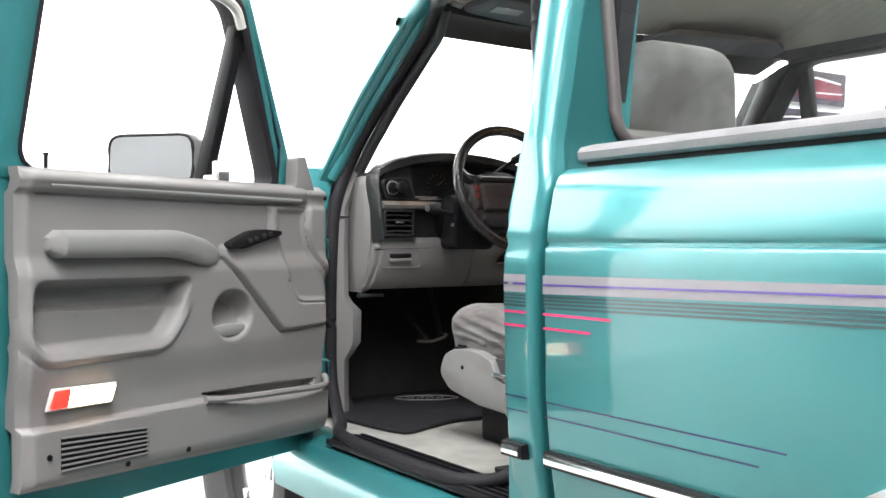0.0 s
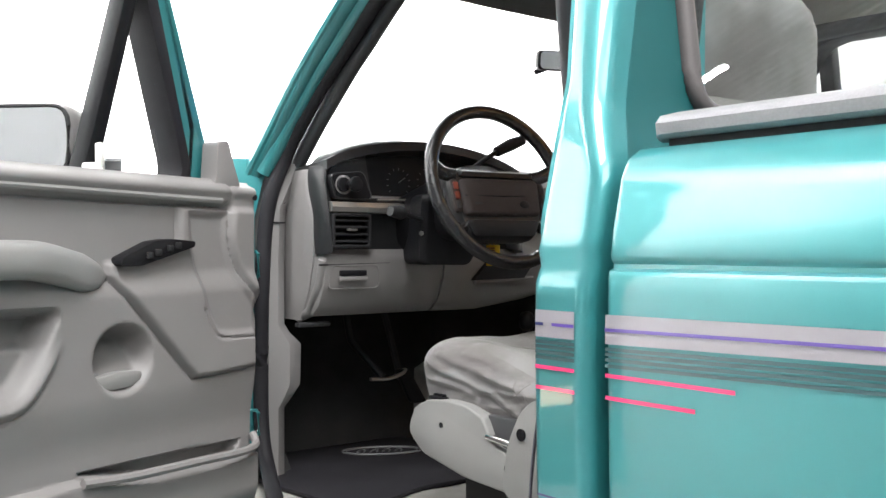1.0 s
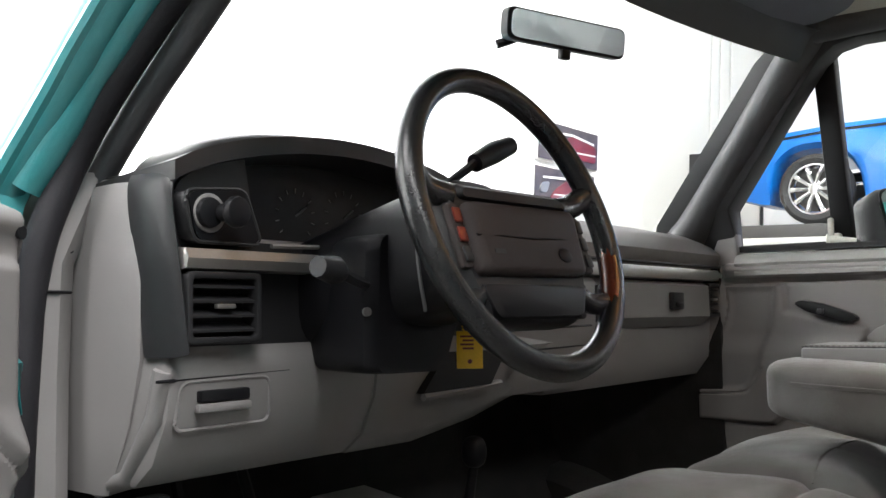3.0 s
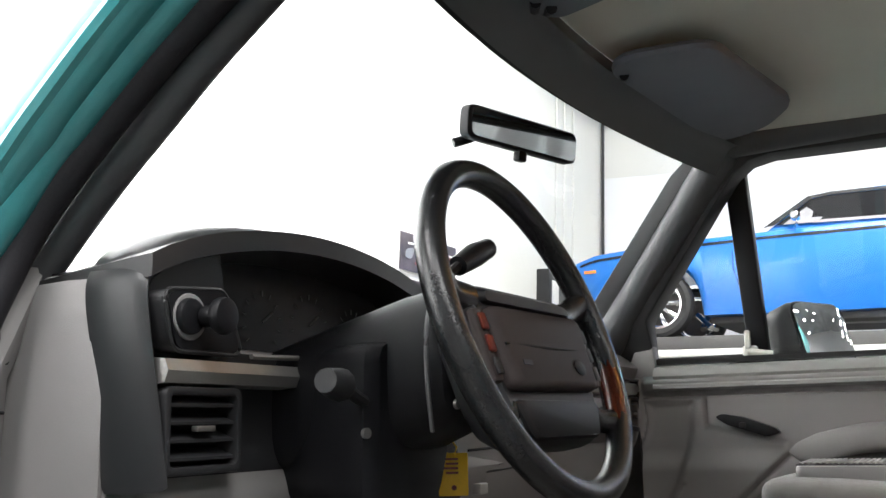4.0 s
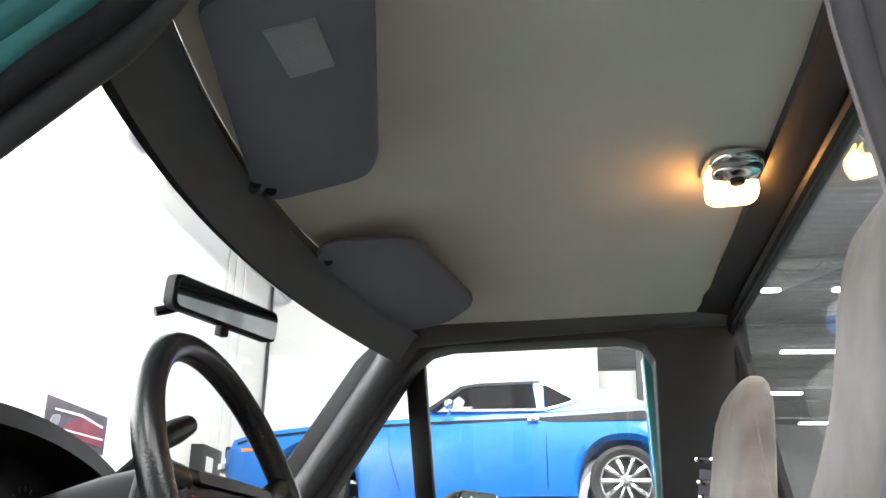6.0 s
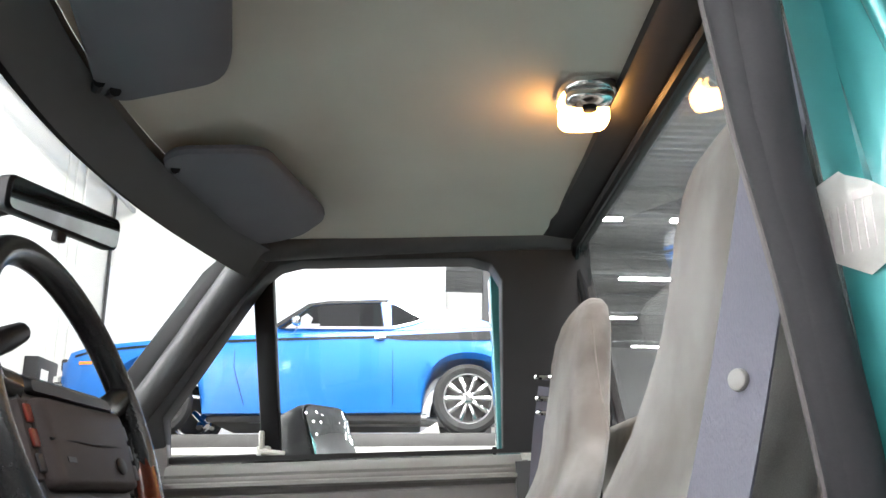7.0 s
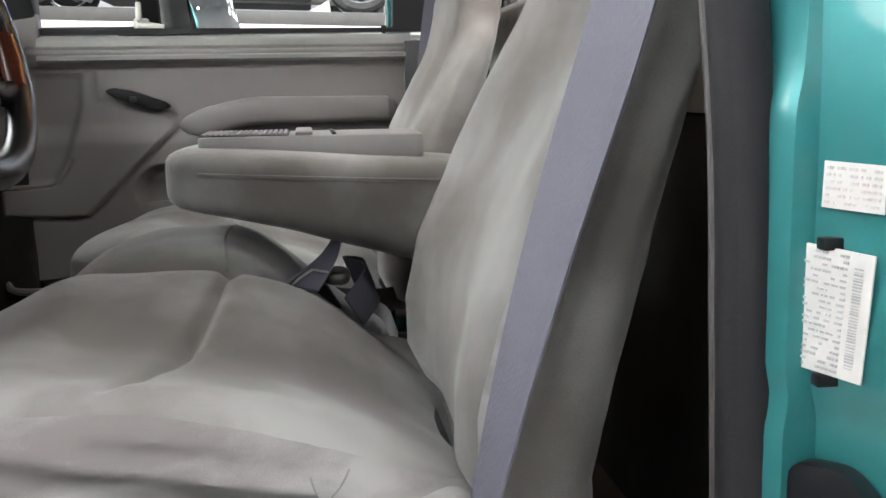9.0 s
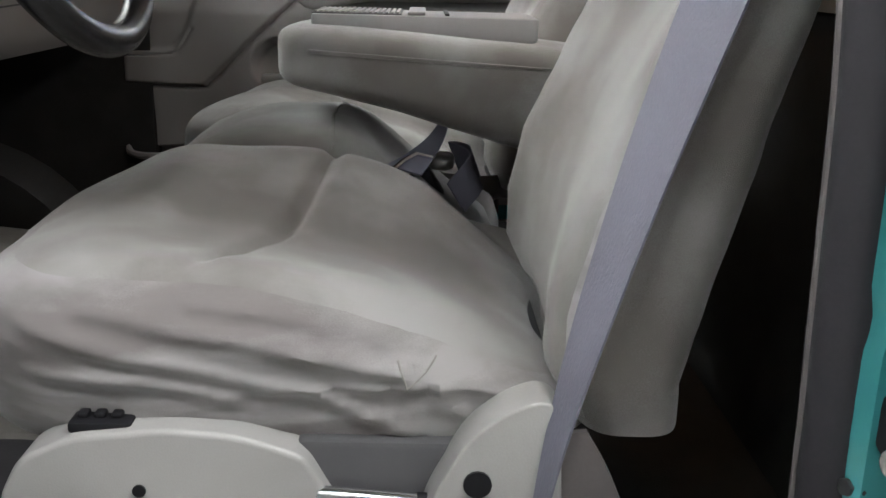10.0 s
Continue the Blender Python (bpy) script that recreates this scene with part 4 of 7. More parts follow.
def road_wheel(x, y, ground):
    """A tyre on a bright rim, with its lowest point on the ground."""
    r = 0.36
    s = 1 if x > 0 else -1
    prof = [(0.20, 0.10), (0.27, 0.13), (0.33, 0.125), (0.355, 0.09), (r, 0.04), (r, -0.04), (0.355, -0.09), (0.33, -0.125), (0.27, -0.13), (0.20, -0.10)]
    c = (x, y, ground + r)
    t = loft([[(c[0] + w, c[1] + q * math.cos(a * math.tau / 40), c[2] + q * math.sin(a * math.tau / 40)) for q, w in prof] for a in range(40)], False, True)
    ty = part("tyre", t, TYRE, suv)
    part("rim", join(disc((x + s * 0.03, c[1], c[2]), (s, 0, 0), 0.21, 0.05, 32, 0.01), *[box((x + s * 0.075 - 0.01, c[1] + 0.12 * math.cos(a) - 0.02, c[2] + 0.12 * math.sin(a) - 0.02), (x + s * 0.075 + 0.01, c[1] + 0.12 * math.cos(a) + 0.02, c[2] + 0.12 * math.sin(a) + 0.02), 0.005) for a in [k * math.tau / 6 for k in range(6)]]), CHROME, ty)


GROUND = lambda y: (y - 0.45) * math.tan(radians(3.0)) + 0.0
for wy in (REAR_AXLE, FRONT_AXLE):
    for wx in (-0.82, 0.82):
        road_wheel(wx, wy, GROUND(wy))

# ---- doors ----
DOORS = {"left": ((-0.90, 1.465), (-0.909, -0.417), (0.417, -0.909)), "right": ((0.82, 1.60), (0, -1), (-1, 0))}


def span(a, b, x):
    t = np.clip((x - a) / (b - a), 0, 1)
    return t * t * (3 - 2 * t)


def line_gap(U, Z, line):
    """Distance from a broken line."""
    best = np.full(np.shape(U), 9.0)
    for (a, b), (c, d) in zip(line, line[1:]):
        t = np.clip(((U - a) * (c - a) + (Z - b) * (d - b)) / ((c - a) ** 2 + (d - b) ** 2), 0, 1)
        best = np.minimum(best, np.hypot(U - a - t * (c - a), Z - b - t * (d - b)))
    return best


def depth_in(U, Z, poly):
    """Distance to an outline, positive inside."""
    ins = np.zeros(np.shape(U), bool)
    for (a, b), (c, d) in zip(poly, poly[1:] + poly[:1]):
        if b != d:
            ins ^= ((Z < b) != (Z < d)) & (U < (c - a) * (Z - b) / (d - b) + a)
    return line_gap(U, Z, poly + poly[:1]) * np.where(ins, 1, -1)


def curve2(pts, n=6):
    return [(p.x, p.y) for p in smooth_path([(a, b, 0) for a, b in pts], n)]


FRONT_EDGE = curve2([(0.087, 1.205), (0.091, 1.15), (0.065, 1.086), (0.0, 1.016)])
SMALL_EDGE = curve2([(0.169, 1.023), (0.146, 0.986), (0.120, 0.969), (0.020, 0.964)])
SWEEP = curve2([(0.386, 1.086), (0.327, 1.031), (0.258, 0.964), (0.204, 0.912), (0.173, 0.900), (0.02, 0.904)])
PULL = rounded([(0.474, 1.045), (0.515, 0.965), (0.56, 0.908), (0.85, 0.905), (0.878, 0.94), (0.874, 1.048)], 0.03)


def relief(U, Z):
    """How far the moulded trim stands proud at U along the door and height Z."""
    U, Z = np.asarray(U, float), np.asarray(Z, float)
    w = 0.014 * span(1.211, 1.224, Z) * span(0.08, 0.095, U) + 0.006 * np.exp(-((Z - 1.240) / 0.010) ** 2)
    w -= 0.006 * np.exp(-(line_gap(U, Z, [(0.86, 1.213), (0.124, 1.209), (0.087, 1.205)]) / 0.0028) ** 2)
    w += 0.013 * span(1.10, 1.05, Z) * span(0.80, 0.90, Z)
    # swept front field, its grooves and the rolled front end
    front = depth_in(U, Z, SWEEP + [(0.02, 1.21), (0.222, 1.21), (0.222, 1.146), (0.386, 1.11)])
    w += 0.011 * span(-0.004, 0.010, front)
    w -= 0.007 * np.exp(-(line_gap(U, Z, SWEEP) / 0.0035) ** 2)
    w -= 0.006 * np.exp(-(line_gap(U, Z, FRONT_EDGE) / 0.003) ** 2)
    w += 0.010 * span(-0.002, 0.012, depth_in(U, Z, FRONT_EDGE + [(-0.05, 1.0), (-0.05, 1.26), (0.087, 1.26)]))
    w -= 0.008 * span(0.0, 0.018, depth_in(U, Z, SMALL_EDGE + FRONT_EDGE[::-1] + [(0.205, 1.205), (0.200, 1.13)]))
    w -= 0.005 * np.exp(-(line_gap(U, Z, SMALL_EDGE) / 0.0026) ** 2)
    w -= 0.004 * np.exp(-(line_gap(U, Z, [(0.222, 1.206), (0.222, 1.15)]) / 0.0024) ** 2)
    # pull pocket: a deep upper trough over a sloping lower face, with a rolled lip
    d = depth_in(U, Z, PULL)
    w -= span(-0.002, 0.020, d) * (0.030 + 0.026 * span(0.982, 0.996, Z - 0.02 * (U - 0.73)))
    w += 0.008 * np.exp(-((d + 0.012) / 0.008) ** 2) * span(1.0, 0.95, Z)
    w -= 0.004 * np.exp(-((d + 0.026) / 0.003) ** 2) * span(0.95, 0.92, Z)
    # bowl round the inner handle
    q = np.hypot((U - 0.355) / 0.066, (Z - 0.951) / 0.060)
    w -= 0.060 * span(1.04, 0.66, q) * (0.35 + 0.65 * span(-0.7, 0.6, (Z - 0.951) / 0.060))
    # lower map pocket
    top = np.interp(U, [0.02, 0.14, 0.28, 0.45, 0.9], [0.742, 0.736, 0.742, 0.770, 0.770])
    w += 0.020 * span(top + 0.003, top - 0.008, Z) * span(0.61, 0.68, Z)
    w -= 0.030 * span(-0.004, 0.006, depth_in(U, Z, [(0.44, 0.778), (0.26, 0.774), (0.05, 0.766), (0.06, 0.744), (0.14, 0.738), (0.28, 0.744)]))
    # rounded outer border
    d = np.minimum(np.minimum(U, 0.895 - U), np.minimum(Z - (0.625 + 0.03 * U), 1.262 - Z))
    return w - 0.02 * (1 - span(0, 0.022, d)) ** 2


def trim_relief(u, z):
    return float(relief(u, z))


TRIM_U, TRIM_Z = 220, 190
GRID_U = np.linspace(0, 0.895, TRIM_U + 1)[:, None] + np.zeros((1, TRIM_Z + 1))
GRID_Z = 0.625 + 0.03 * GRID_U + (0.637 - 0.03 * GRID_U) * np.linspace(0, 1, TRIM_Z + 1)[None, :]
GRID_W = relief(GRID_U, GRID_Z)


def trim_point(a, b):
    i, j = round(a * TRIM_U), round(b * TRIM_Z)
    return GRID_U[i, j], GRID_W[i, j], GRID_Z[i, j]


def lean(z):
    return 0.10 * max(0, z - 1.25)


def build_door(side, label):
    M = door_matrix(side)

    def dp(name, bm, mat, lab="", parent=None, smooth=40):
        bm.transform(M)
        return part(name, bm, mat, parent or door, lab, smooth)
    rim_o, rim_i = [(-0.012, 0.578), (0.94, 0.578), (0.945, 1.248), (-0.012, 1.248)], [(0.012, 0.655), (0.88, 0.675), (0.88, 1.235), (0.012, 1.235)]
    shell = join(prism(rounded([(-0.015, 0.575), (0.94, 0.575), (0.945, 1.25), (-0.015, 1.25)], 0.02), "y", -0.125, -0.09, 0.012), ring_prism(rim_o, rim_i, "y", -0.089, -0.048, 0.006))
    shell.transform(M)
    door = part("car_door", shell, TEAL, suv, label)
    dp("trim_panel", sheet(trim_point, TRIM_U, TRIM_Z, 0.03, (0, 1, 0)), GREYPLASTIC, "moulded grey door trim")
    # armrest that sweeps down at its front end

    def arm(t):
        return 0.845 - 0.46 * t, 1.117 - 0.028 * step(0.62, 1.0, t)
    rings = []
    for i in range(25):
        t = i / 24
        u, z = arm(t)
        h = (0.027 + 0.004 * t) * (min(1, (1 - t) / 0.12) ** 0.5 * 0.9 + 0.1) * (min(1, (t + 0.004) / 0.03) ** 0.4)
        dep = 0.058 * (min(1, (1 - t) / 0.35) ** 0.7 * 0.92 + 0.08) * (min(1, (t + 0.004) / 0.03) ** 0.4)
        rings.append([(u, 0.8 * dep * (0.15 + 0.85 * max(0, math.sin(a)) ** 0.5) if 0 < a < math.pi else -0.01, z + h * math.copysign(abs(math.cos(a)) ** 0.7, math.cos(a))) for a in [math.pi * k / 12 for k in range(13)] + [4.7]])
    dp("armrest", loft(rings), LIGHTPLASTIC if side == "left" else GREYPLASTIC, "pale padded armrest")
    if side == "right":
        dp("sill_cap", loft([[(u, d, z) for d, z in ((-0.04, 1.2755), (-0.012, 1.2755), (0.004, 1.272), (0.016, 1.263), (0.020, 1.253), (0.017, 1.2465), (0.010, 1.2435), (0.010, 1.2415), (0.017, 1.2385), (0.0225, 1.233), (0.0225, 1.226), (0.014, 1.221), (-0.04, 1.221))] for u in (0.115, 0.125, 0.4, 0.87, 0.88)]), LIGHTPLASTIC, "pale grey padded window sill")
    else:
        dp("cap_strip", tube([(0.115, 0.012, 1.222), (0.84, 0.012, 1.229)], 0.006, 8, False, 1.0), LIGHTPLASTIC)
    # switch pod
    pod = rounded([(0.375, 1.104), (0.33, 1.104), (0.20, 1.136), (0.198, 1.146), (0.26, 1.15), (0.30, 1.146), (0.372, 1.118)], 0.008)
    if side == "right":
        pod = rounded([(0.374, 1.128), (0.345, 1.121), (0.268, 1.146), (0.243, 1.163), (0.258, 1.170), (0.30, 1.162), (0.366, 1.138)], 0.008)
    sp = dp("switch_pod", prism(pod, "y", -0.002, 0.026, 0.004), BLACK, "black window switch pod")
    for k in range(4 if side == "left" else 1):
        u = 0.245 + 0.02 * k + (0.008 if k > 1 else 0) if side == "left" else 0.300
        z = 1.142 - 0.24 * (u - 0.245) + (0.020 if side == "right" else 0)
        dp("switch_key", box((u - 0.007, 0.026, z - 0.009), (u + 0.007, 0.031, z + 0.002), 0.002), DARKGREY, "", sp)
    lv = dp("door_handle", prism(rounded([(0.412, 0.925), (0.36, 0.931), (0.31, 0.929), (0.308, 0.915), (0.335, 0.904), (0.395, 0.902), (0.41, 0.911)], 0.008), "y", -0.014, 0.006, 0.004), LIGHTPLASTIC, "pale grey release lever")
    dp("handle_base", box((0.335, -0.028, 0.90), (0.40, -0.012, 0.922), 0.004), DARKGREY, "", lv)
    # courtesy lamp
    lamp = dp("courtesy_lamp", prism([(0.852, 0.80), (0.70, 0.798), (0.686, 0.838), (0.838, 0.842)], "y", 0.006, 0.013, 0.002), WHITEPLASTIC)
    dp("white_lens", prism([(0.806, 0.804), (0.705, 0.802), (0.693, 0.834), (0.798, 0.838)], "y", 0.013, 0.021, 0.003), LAMPDOOR if side == "left" else WHITEPLASTIC, "lit warm white lens", lamp)
    dp("red_lens", prism([(0.846, 0.805), (0.808, 0.804), (0.80, 0.838), (0.834, 0.838)], "y", 0.013, 0.021, 0.003), LAMPRED if side == "left" else RED, "lit red lens", lamp)
    # speaker grille: black well, pale slats
    gr = dp("speaker_grille", prism([(0.825, 0.684), (0.62, 0.682), (0.62, 0.736), (0.825, 0.748)], "y", 0.019, 0.0235), BLACK, "slotted speaker grille")
    for k in range(7):
        f = k / 6
        dp("slat", prism([(0.828, 0.6845 + 0.0625 * f), (0.617, 0.6815 + 0.0525 * f), (0.617, 0.6845 + 0.0525 * f), (0.828, 0.6878 + 0.0625 * f)], "y", 0.0236, 0.0275), GREYPLASTIC, "", gr)
    # map pocket rail
    dp("pocket_rail", tube(smooth_path([(0.45, 0.022, 0.768), (0.35, 0.034, 0.762), (0.20, 0.036, 0.757), (0.08, 0.034, 0.752), (0.03, 0.024, 0.756), (0.022, 0.01, 0.775)], 6), 0.008, 8), GREYPLASTIC)
    for u, z in ((0.018, 1.232), (0.85, 0.715), (0.665, 0.668), (0.50, 0.668)):
        dp("trim_screw", disc((u, trim_relief(u, z) - 0.001, z), (0, 1, 0), 0.006, 0.003, 10), BLACK)
    # sail trim at the mirror corner
    dp("sail_trim", prism(rounded([(0.042, 1.24), (0.130, 1.242), (0.119, 1.262), (0.113, 1.332), (0.083, 1.337), (0.066, 1.292), (0.054, 1.264)], 0.009), "y", -0.035, 0.004, 0.006), GREYPLASTIC)
    if side == "left":
        outer = rounded([(0.055, 1.24), (0.955, 1.24), (0.925, 1.765), (0.31, 1.765)], 0.06)
        inner = rounded([(0.135, 1.25), (0.872, 1.262), (0.825, 1.70), (0.318, 1.70)], 0.05)
        fr = ring_prism(outer, inner, "y", -0.11, -0.045, 0.014)
        for v in fr.verts:
            v.co.y += lean(v.co.z)
        dp("window_frame", fr, TEAL)
        rub = ring_prism([(u + (0.008 if u < 0.5 else 0.004) * (1 if u > 0.5 else -1), z) for u, z in inner], [(u + (0.016 if u < 0.5 else -0.003), z - (0.012 if z > 1.6 else -0.002)) for u, z in inner], "y", -0.10, -0.04, 0.003)
        for v in rub.verts:
            v.co.y += lean(v.co.z)
        dp("window_rubber", rub, RUBBER)
        ln = tube(smooth_path([(0.80, -0.03 + lean(1.66), 1.672), (0.60, -0.03 + lean(1.68), 1.684), (0.42, -0.03 + lean(1.68), 1.68), (0.345, -0.03 + lean(1.66), 1.662), (0.315, -0.03 + lean(1.6), 1.62)], 6), 0.012, 8)
        dp("inner_reveal", ln, WHITEPLASTIC)
    bar = prism([(0.360, 1.245), (0.392, 1.245), (0.296, 1.70), (0.272, 1.67)] if side == "left" else [(0.312, 1.285), (0.354, 1.285), (0.338, 1.735), (0.290, 1.735)], "y", -0.085, -0.045, 0.006)
    for v in bar.verts:
        v.co.y += lean(v.co.z)
    dp("divider_bar", bar, BLACK, "black vent window divider")
    if side == "left":
        sl = prism([(0.268, 1.67), (0.296, 1.70), (0.194, 1.46), (0.150, 1.35), (0.146, 1.25), (0.130, 1.25), (0.132, 1.36)], "y", -0.085, -0.045, 0.004)
        for v in sl.verts:
            v.co.y += lean(v.co.z)
        dp("vent_rubber", sl, BLACK)
    else:
        vr = tube([(0.108, -0.03, 1.39), (0.108, -0.03, 1.288), (0.33, -0.03, 1.288)], 0.008, 8)
        dp("vent_rubber", vr, BLACK)
        vr = tube([(0.108, -0.03, 1.385), (0.29, -0.005, 1.635), (0.325, 0.0, 1.70)], 0.008, 8)
        dp("vent_rubber", vr, BLACK)
        rim = tube(smooth_path([(0.34, -0.02, 1.715), (0.42, -0.015, 1.733), (0.80, -0.015, 1.726), (0.855, -0.02, 1.70), (0.868, -0.025, 1.65), (0.866, -0.03, 1.30)], 6), 0.007, 8)
        dp("window_rubber", rim, BLACK)
    b0 = 1.0 if side == "left" else 1.03
    latch_u, latch_z = (0.375, 1.262) if side == "left" else (0.315, 1.30)
    lt = dp("vent_latch", join(box((latch_u - 0.012, -0.045, latch_z - 0.01), (latch_u + 0.018, -0.02, latch_z + 0.012), 0.004), box((latch_u - 0.006, -0.028, latch_z + 0.005), (latch_u + 0.006, -0.014, latch_z + 0.045), 0.004), tube([(latch_u, -0.02, latch_z), (latch_u + 0.05, -0.018, latch_z - 0.008)], 0.007, 8)), WHITEPLASTIC, "cream vent window latch")
    dp("lock_pin", join(tube([(0.825, -0.02, 1.255), (0.825, -0.02, 1.29)], 0.004, 8), disc((0.825, -0.02, 1.287), (0, 0, 1), 0.006, 0.006, 10, 0.001)), BLACK)
    pane = sheet(lambda a, b: (0.13 + 0.75 * a, -0.066 + lean(1.24 + 0.5 * b), 1.24 + 0.47 * b) if not (a < 0.01) else (0.13 + 0.19 * b, -0.066 + lean(1.24 + 0.5 * b), 1.24 + 0.47 * b), 8, 4)
    dp("window_pane", pane, GLASS).visible_shadow = False
    # exterior mirror, its glass turned back and towards the driver
    c, w, h, yaw = (Vector((0.40, -0.20, 1.315)), 0.22, 0.12, -70) if side == "left" else (Vector((0.442, -0.175, 1.338)), 0.195, 0.14, -63)
    R = Matrix.Translation(c) @ Matrix.Rotation(radians(yaw), 4, "Z") @ Matrix.Rotation(radians(0 if side == "left" else 15), 4, "X")
    face = rounded([(-w / 2, -h / 2), (w / 2, -h / 2), (w / 2, h / 2), (-w / 2, h / 2)], 0.035)
    hs = loft([[(px * k, d, pz * k) for px, pz in face] for d, k in ((0.012, 1.0), (0.0, 1.06), (-0.05, 1.02), (-0.09, 0.8), (-0.105, 0.5))])
    hs.transform(R)
    hs = dp("mirror_housing", hs, GREYPLASTIC if side == "left" else DARKGREY, "door mirror housing")
    if side == "left":
        gl = prism([(px * 0.96, pz * 0.95) for px, pz in face], "y", 0.008, 0.0135)
    else:      # convex glass
        rim = [(px * 0.96, pz * 0.95) for px, pz in face]
        gl = loft([[(0.0, 0.004, 0.0)] * len(rim)] + [[(px * k, 0.0325 - (px * px + pz * pz) * k * k / 0.64, pz * k) for px, pz in rim] for k in (1.0, 0.86, 0.72, 0.58, 0.44, 0.3, 0.16, 0.02)])
    gl.transform(R)
    dp("mirror_glass", gl, MIRROR, "", hs)
    bz = tube([(px * 0.985, 0.0125, pz * 0.98) for px, pz in face], 0.004, 6, True)
    bz.transform(R)
    dp("mirror_bezel", bz, BLACK, "", hs)
    dp("mirror_arm", tube([(0.27, -0.08, 1.27), (c[0] - 0.02, c[1], c[2] - 0.045)], 0.022, 8), DARKGREY, "", hs)
    return door


def door_matrix(side):
    h, d, n = DOORS[side]
    return Matrix(((d[0], n[0], 0, h[0]), (d[1], n[1], 0, h[1]), (0, 0, 1, 0.0 if side == "left" else 0.012), (0, 0, 0, 1)))


build_door("left", "open teal driver door with moulded grey trim")
build_door("right", "closed passenger door with moulded grey trim")

# ---- dashboard ----
dash = thing("dashboard", (0, 1.6, 0.98), "grey and charcoal moulded dashboard with gauges and vents", "dashboard")


def face_y(z):
    """The dashboard face leans forward towards the top."""
    return 1.535 - 0.16 * (1.36 - z) * (1 if z > 1.12 else 0.2)


# grey left end cap, rounded to the front
cap = []
for z, k, q in ((0.975, 0.006, 0.06), (1.0, 0.004, 0.045), (1.05, 0.002, 0.02), (1.12, 0.0, 0.0), (1.2, 0.0, 0.0), (1.27, 0.001, 0.004), (1.30, 0.004, 0.008), (1.312, 0.014, 0.016)):
    cap.append([(-0.716 + k, 1.80, z), (-0.720 + k, 1.68, z), (-0.7225 + k, 1.63 + q * 0.4, z), (-0.7235 + k, 1.59 + q * 0.7, z), (-0.7225 + k, 1.558 + q, z), (-0.7195 + k, 1.549 + q, z), (-0.7105, 1.549 + q, z), (-0.70, 1.56 + q, z), (-0.66, 1.80, z)])
part("end_cap", loft(cap), GREYPLASTIC, dash, "grey left end of the dashboard")
vents = [box((-0.706 + 0.018 * i, 1.595, 1.312), (-0.697 + 0.018 * i, 1.655, 1.3155), 0.001) for i in range(4)]
vb = join(*vents)
part("demist_slot", vb, BLACK, dash)
OUT = [(-0.719, 1.121), (-0.7195, 1.2), (-0.7225, 1.285), (-0.712, 1.315), (-0.682, 1.340), (-0.64, 1.358), (-0.56, 1.374), (-0.46, 1.380), (-0.35, 1.376), (-0.27, 1.362), (-0.21, 1.335), (-0.175, 1.29), (-0.165, 1.2), (-0.165, 1.121)]
INN = [(-0.7105, 1.131), (-0.711, 1.2), (-0.710, 1.28), (-0.698, 1.302), (-0.665, 1.325), (-0.625, 1.342), (-0.552, 1.358), (-0.455, 1.364), (-0.36, 1.360), (-0.29, 1.346), (-0.238, 1.32), (-0.21, 1.283), (-0.20, 1.2), (-0.20, 1.131)]


def frame_ring(outer, inner):
    """A rounded lip round the gauges, turned over from the outer edge into the recess."""
    profile = ((0.0, 0.045), (0.0, 0.016), (0.03, 0.004), (0.12, -0.008), (0.28, -0.016), (0.5, -0.020), (0.72, -0.0185), (0.88, -0.012), (0.97, -0.002), (1.0, 0.010), (1.0, 0.062))
    a, b = smooth_path([(x, 0, z) for x, z in outer], 5), smooth_path([(x, 0, z) for x, z in inner], 5)
    return loft([[Vector((p.x + (q.x - p.x) * k, face_y(p.z) + d, p.z + (q.z - p.z) * k)) for k, d in profile] for p, q in zip(a, b)], True)


part("gauge_bezel", frame_ring(OUT, INN), BEZEL, dash, "charcoal gauge surround", 60)
part("bezel_panel", prism([(-0.7105, 1.131), (-0.711, 1.2), (-0.710, 1.28), (-0.698, 1.302), (-0.665, 1.325), (-0.625, 1.340), (-0.610, 1.336), (-0.592, 1.243), (-0.20, 1.243), (-0.20, 1.131)], "y", 1.515, 1.56), BEZEL, dash)
part("hood_top", sheet(lambda u, v: (-0.715 + 0.545 * u, 1.500 + 0.295 * v, 1.304 + 0.070 * math.sin(math.pi * (0.03 + 0.94 * u)) ** 0.6 * (1 - 0.75 * v ** 1.5) - 0.02 * v), 24, 8, 0.02, (0, 0, 1)), BEZEL, dash)
part("gauge_lens", prism([(-0.610, 1.338), (-0.592, 1.243), (-0.25, 1.243), (-0.245, 1.315), (-0.30, 1.352), (-0.45, 1.371), (-0.62, 1.350)], "y", 1.556, 1.575), BLACK, dash, "dark gauge cluster lens")
for gx, gz, gr in ((-0.492, 1.283, 0.034), (-0.405, 1.286, 0.036), (-0.315, 1.283, 0.030)):
    ticks = []
    for k in range(11):
        a = radians(-40 + 260 * k / 10)
        p = Vector((gx - gr * math.cos(a), 1.555, gz + gr * math.sin(a)))
        q = p + Vector((math.cos(a), 0, -math.sin(a))) * 0.006
        ticks.append(tube([p, q], 0.0007, 4))
    g = part("gauge", join(*ticks), GAUGE, dash, "faint gauge markings")
    part("needle", tube([(gx, 1.5545, gz), (gx + 0.018, 1.5545, gz + 0.012)], 0.0012, 4), GAUGE, g)
